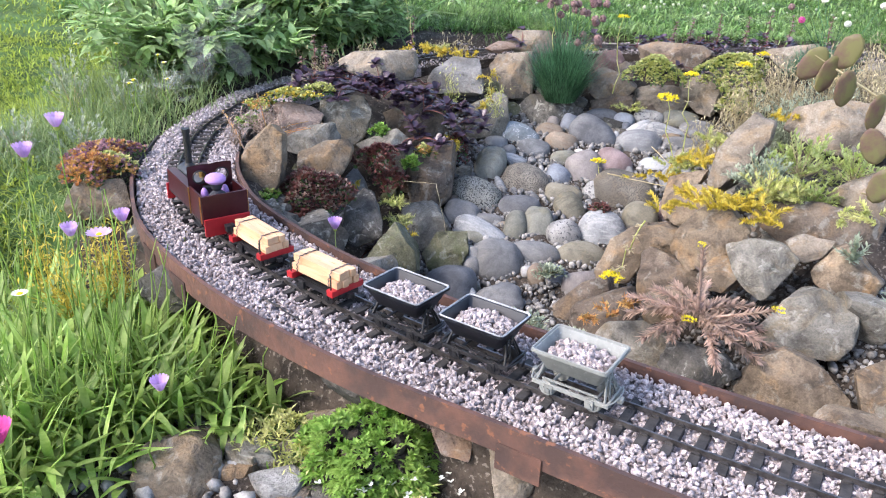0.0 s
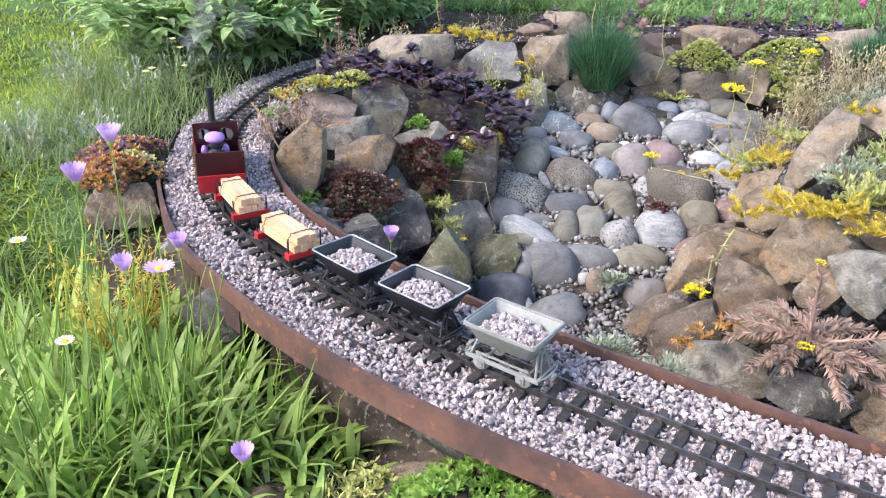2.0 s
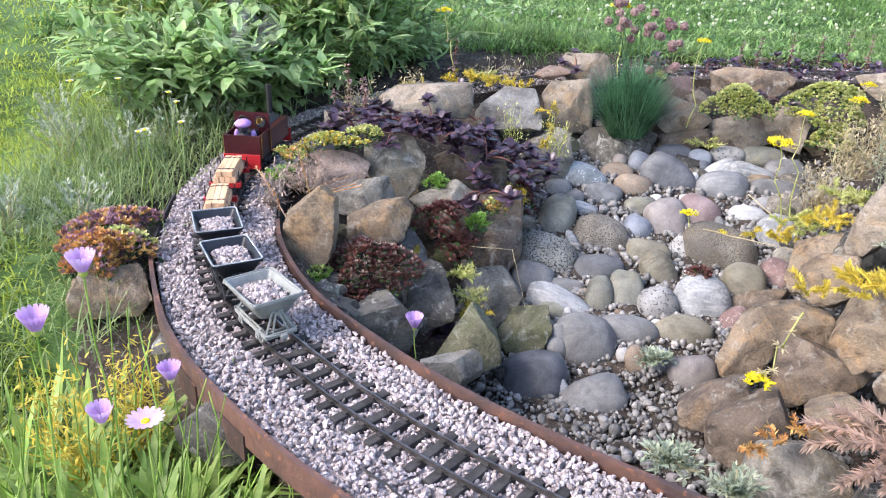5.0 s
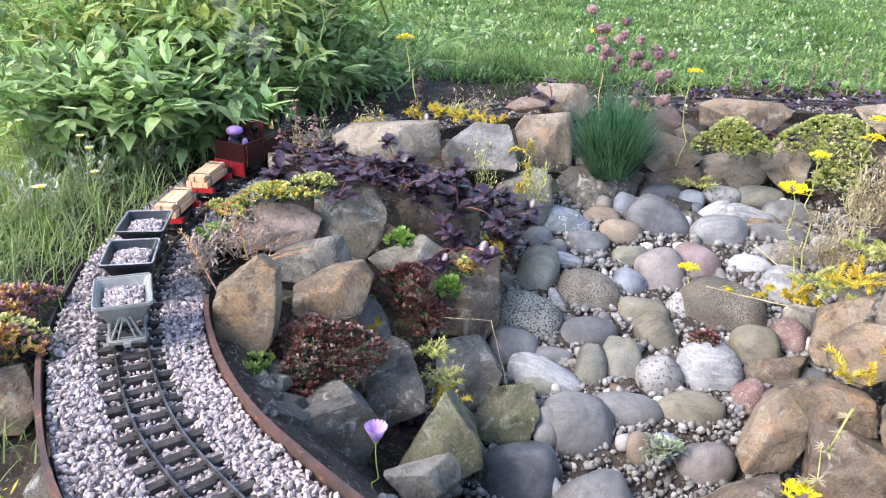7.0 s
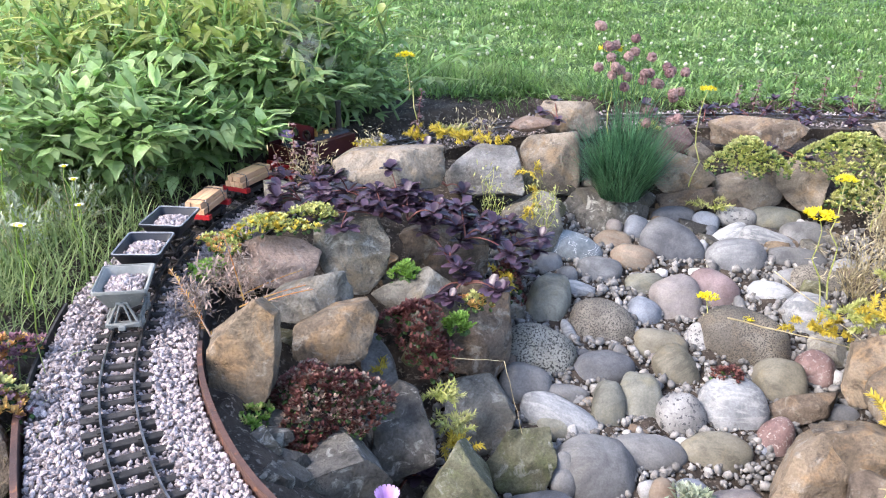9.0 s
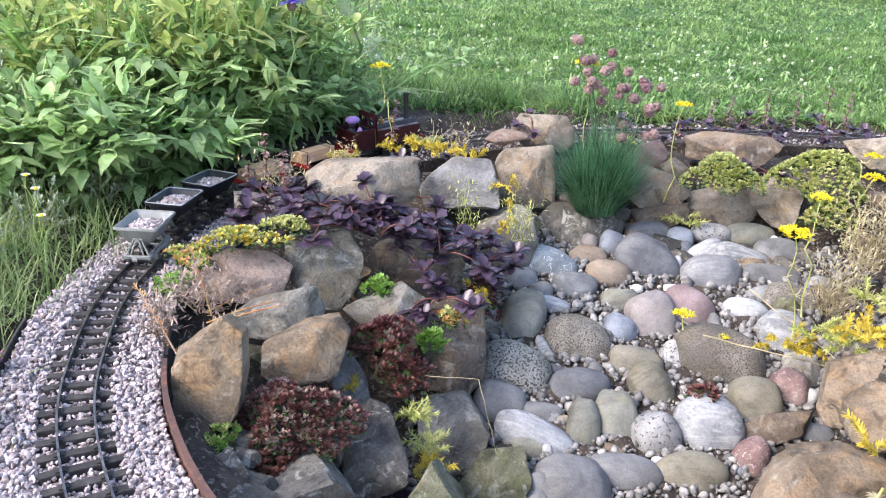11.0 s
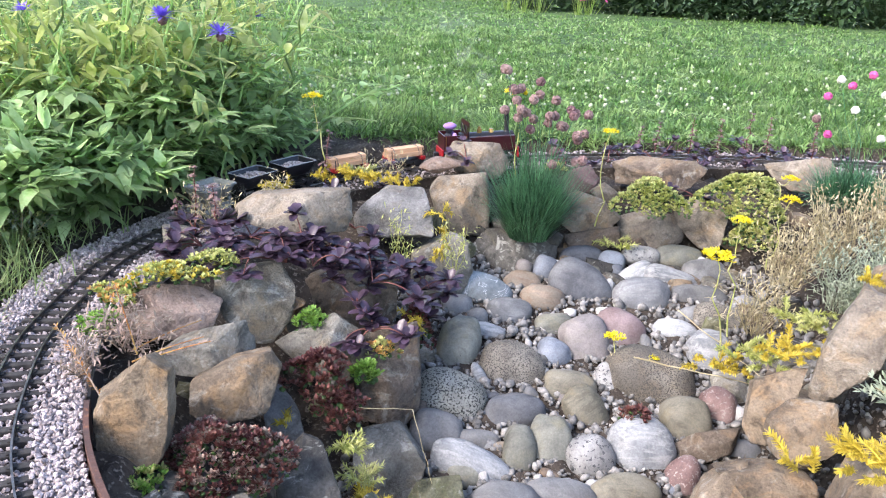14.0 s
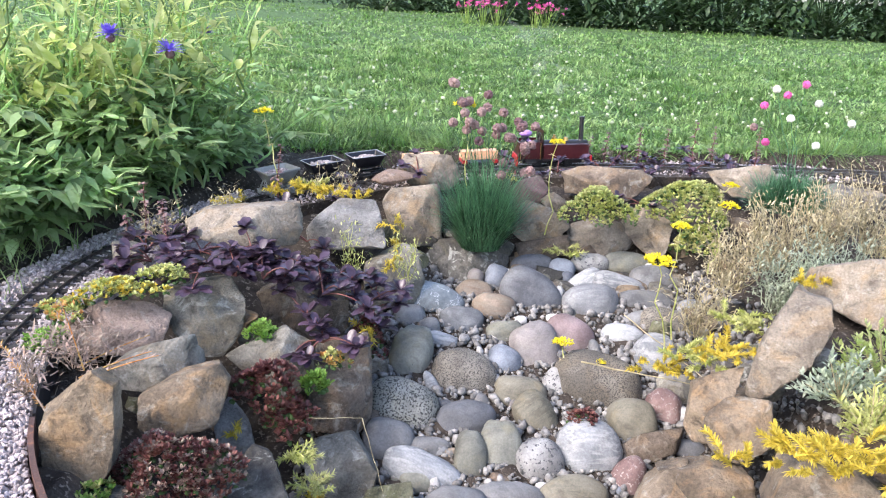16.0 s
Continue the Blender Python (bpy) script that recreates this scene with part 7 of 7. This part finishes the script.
def locomotive():
    t = empty_vehicle("steam_locomotive", "small maroon open-cab model steam locomotive with red buffer beam", "locomotive")
    bm = bmesh.new()
    box(bm, 0, 0, 0.022, 0.19, 0.064, 0.004, 0.0006)
    part("footplate", from_bm("footplate", bm, BLACK), t)
    bm = bmesh.new()
    box(bm, 0.0, 0, 0.015, 0.15, 0.024, 0.012)
    part("frame", from_bm("frame", bm, BLACK), t)
    for sx in (-1, 1):
        bm = bmesh.new()
        box(bm, sx * 0.0945, 0, 0.0185, 0.004, 0.07, 0.027, 0.0006)
        part("buffer_beam", from_bm("buffer_beam", bm, RED), t, "red buffer beam")
        bm = bmesh.new()
        box(bm, sx * 0.104, 0, 0.0165, 0.012, 0.014, 0.011, 0.0015)
        part("coupling", from_bm("coupling", bm, BLACK), t)
    bm = bmesh.new()
    box(bm, -0.09, 0, 0.048, 0.003, 0.07, 0.038, 0.0005)
    for sy in (-1, 1):
        box(bm, -0.0625, sy * 0.0335, 0.046, 0.056, 0.003, 0.042, 0.0005)
    part("cab_side", from_bm("cab_side", bm, MAROON), t)
    # cab front sheet with two round spectacle holes
    bm = bmesh.new()
    outer = [(-0.034, 0.024), (0.034, 0.024), (0.034, 0.09), (0.027, 0.098), (-0.027, 0.098), (-0.034, 0.09)]
    n = 16
    for x in (-0.032, -0.029):
        hole = {}
        for cy in (-0.017, 0.017):
            hole[cy] = [bm.verts.new((x, cy + 0.0098 * math.cos(k * 2 * math.pi / n), 0.078 + 0.0098 * math.sin(k * 2 * math.pi / n))) for k in range(n)]
        for cy in hole:
            lo, hi = (-0.034, 0.0) if cy < 0 else (0.0, 0.034)
            rim = []
            for k in range(n):
                c, s = math.cos(k * 2 * math.pi / n), math.sin(k * 2 * math.pi / n)
                q = min((hi - lo) / 2 / max(abs(c), 1e-6), (0.018 if s > 0 else 0.02) / max(abs(s), 1e-6))
                rim.append(bm.verts.new((x, (lo + hi) / 2 + q * c, 0.078 + q * s)))
            for k in range(n):
                bm.faces.new((hole[cy][k], hole[cy][(k + 1) % n], rim[(k + 1) % n], rim[k]))
        box(bm, x, 0, 0.041, 0.0004, 0.068, 0.035)
    bmesh.ops.remove_doubles(bm, verts=bm.verts, dist=1e-5)
    part("cab_front", from_bm("cab_front", bm, MAROON), t, "maroon cab sheet with two round windows")
    for cy in (-0.017, 0.017):
        bm = bmesh.new()
        for k in range(20):
            a, b = k * math.pi / 10, (k + 1) * math.pi / 10
            rod(bm, (-0.0345, cy + 0.0102 * math.cos(a), 0.078 + 0.0102 * math.sin(a)), (-0.0345, cy + 0.0102 * math.cos(b), 0.078 + 0.0102 * math.sin(b)), 0.0012, 6)
        part("spectacle_rim", from_bm("spectacle_rim", bm, BLACK), t)
    for sy in (-1, 1):
        bm = bmesh.new()
        box(bm, 0.03, sy * 0.026, 0.042, 0.115, 0.014, 0.036, 0.0012)
        part("side_tank", from_bm("side_tank", bm, MAROON), t)
        for x in (-0.036, -0.087):
            bm = bmesh.new()
            rod(bm, (x, sy * 0.0365, 0.024), (x, sy * 0.0365, 0.066), 0.0011, 6)
            part("handrail", from_bm("handrail", bm, BRASS), t, "brass handrail")
        bm = bmesh.new()
        box(bm, -0.06, sy * 0.034, 0.0145, 0.03, 0.006, 0.002)
        box(bm, -0.06, sy * 0.032, 0.0195, 0.026, 0.002, 0.01)
        part("step", from_bm("step", bm, BLACK), t)
    bm = bmesh.new()
    rod(bm, (-0.03, 0, 0.047), (0.09, 0, 0.047), 0.0185, 24)
    part("boiler", from_bm("boiler", bm, BLACK, True), t)
    bm = bmesh.new()
    rod(bm, (0.074, 0, 0.06), (0.074, 0, 0.12), 0.0056, 16)
    rod(bm, (0.074, 0, 0.118), (0.074, 0, 0.125), 0.0066, 16)
    rod(bm, (0.074, 0, 0.06), (0.074, 0, 0.068), 0.0095, 16, 0.0062)
    part("chimney", from_bm("chimney", bm, BLACK, True), t, "tall black chimney")
    bm = bmesh.new()
    rod(bm, (0.005, 0, 0.062), (0.005, 0, 0.074), 0.006, 14)
    rod(bm, (0.005, 0, 0.074), (0.005, 0, 0.08), 0.003, 12)
    rod(bm, (0.035, 0, 0.062), (0.035, 0, 0.073), 0.007, 14, 0.005)
    part("dome", from_bm("dome", bm, BRASS, True), t, "brass valve on the boiler")
    bm = bmesh.new()
    box(bm, -0.062, 0, 0.03, 0.05, 0.06, 0.012)
    box(bm, -0.04, 0, 0.05, 0.012, 0.03, 0.03, 0.003)
    part("cab_fittings", from_bm("cab_fittings", bm, BLACK), t)
    for x in (-0.04, 0.0, 0.04):
        wheelset(t, x, BLACK, 0.0095)
    return t


def figurine():
    """A seated toy driver as one plain rounded shape."""
    bm = bmesh.new()
    for (x, y, z), (a, b, c), m in [((-0.072, 0.004, 0.05), (0.013, 0.016, 0.018), 0), ((-0.07, 0.004, 0.076), (0.0095, 0.0095, 0.0105), 0), ((-0.068, 0.004, 0.0835), (0.0165, 0.0155, 0.0085), 1),
                                    ((-0.06, 0.02, 0.056), (0.007, 0.006, 0.014), 1), ((-0.06, -0.012, 0.056), (0.007, 0.006, 0.014), 1), ((-0.05, 0.01, 0.047), (0.012, 0.012, 0.006), 1)]:
        r = bmesh.ops.create_icosphere(bm, subdivisions=3, radius=1, matrix=Matrix.Translation((x, y, z)) @ Matrix.Diagonal((a, b, c, 1)))
        for f in {f for v in r["verts"] for f in v.link_faces}:
            f.material_index = m
    me = from_bm("toy_driver", bm, SMOKED, True, 180)
    me.materials.append(LILAC)
    return tagged(new("toy_driver", me), "small dark toy driver with lilac cap and sleeves in the cab", "figurine", "train")


TRAIN = [(tip_wagon(GREY, GREY, "grey plastic tip wagon heaped with pale gravel"), 0.0), (tip_wagon(NAVY, BLACK, "black plastic tip wagon heaped with pale gravel"), 0.1171),
         (tip_wagon(NAVY, BLACK, "black plastic tip wagon heaped with pale gravel"), 0.229), (timber_wagon("small wagon with red bolsters loaded with pale timber"), 0.3717),
         (timber_wagon("small wagon with red bolsters loaded with pale timber"), 0.5202), (locomotive(), 0.7096)]
DRIVER = figurine()


def steam_plume():
    """Faint steam of very many thin translucent flakes over the chimney."""
    m = bpy.data.materials.new("steam")
    m.use_nodes = True
    n = m.node_tree.nodes
    mix, clear, white = n.new("ShaderNodeMixShader"), n.new("ShaderNodeBsdfTransparent"), n.new("ShaderNodeBsdfTranslucent")
    white.inputs[0].default_value = (0.95, 0.95, 0.95, 1)
    mix.inputs[0].default_value = 0.055
    m.node_tree.links.new(clear.outputs[0], mix.inputs[1])
    both, front = n.new("ShaderNodeMixShader"), n.new("ShaderNodeBsdfDiffuse")
    front.inputs[0].default_value = (0.95, 0.95, 0.95, 1)
    m.node_tree.links.new(white.outputs[0], both.inputs[1])
    m.node_tree.links.new(front.outputs[0], both.inputs[2])
    m.node_tree.links.new(both.outputs[0], mix.inputs[2])
    m.node_tree.links.new(mix.outputs[0], n["Material Output"].inputs[0])
    k = 20
    u = np.random.uniform(0, 1, k) ** 0.8
    c = np.stack([0.074 - 0.16 * u ** 1.5 + np.random.normal(size=k) * (0.004 + 0.022 * u), 0.02 * np.sin(5 * u) + np.random.normal(size=k) * (0.004 + 0.022 * u), 0.128 + 0.2 * u], 1)
    me = blades("steam_plume", c, np.random.normal(size=(k, 3)), 0.02 + 0.05 * u, 0.016 + 0.04 * u, m, 0.0, 2, "round")
    ob = new("steam_plume", me)
    ob.visible_shadow = False
    return tagged(ob, "faint white wisp of steam over the chimney", "steam", "train", kind="stuff")


STEAM = steam_plume()
RUN = [(0, 0.737), (0.5, 0.799), (1, 0.852), (1.5, 0.911), (2, 0.968), (2.5, 1.025), (3, 1.092), (3.5, 1.177), (4, 1.267), (4.2, 1.302), (6.3, 1.626), (6.5, 1.648), (7, 1.696), (7.5, 1.736), (8, 1.773), (8.5, 1.811), (9, 1.862), (9.2, 1.886), (11.3, 2.169), (11.5, 2.199), (12, 2.278), (12.5, 2.343), (13, 2.406), (13.5, 2.474), (14, 2.553), (14.5, 2.632), (15, 2.710), (15.5, 2.789), (16, 2.868)
]


def distance(t):
    return S0 + float(np.interp(t, FINE_T, FINE_S))


FINE_T = np.arange(0, 16.001, 0.05)
FINE_S = np.interp(FINE_T, [q[0] for q in RUN], [q[1] for q in RUN])
for _ in range(60):
    FINE_S[1:-1] = FINE_S[1:-1] * 0.5 + (FINE_S[:-2] + FINE_S[2:]) * 0.25


def vehicle_pose(s, half=0.03):
    a, b = on_track(s - half), on_track(s + half)
    c, d = (a + b) / 2, b - a
    return pose(c[0], c[1], c[2], 0, -math.degrees(math.asin(d[2] / np.linalg.norm(d))), math.degrees(math.atan2(d[1], d[0])))


def motions():
    for ob, off in TRAIN:
        rows = [(t, vehicle_pose(distance(t) + off)) for t in np.arange(0, 16.01, 0.2)]
        walk(ob, rows)
        if ob.name.startswith("steam"):
            walk(DRIVER, rows)
            walk(STEAM, rows)
    for ob, x, r in WHEELSETS:
        walk(ob, [(t, pose(x, 0, r) @ Matrix.Rotation((distance(t) - S0) / r, 4, "Y")) for t in np.arange(0, 16.001, 1 / 15)])


motions()
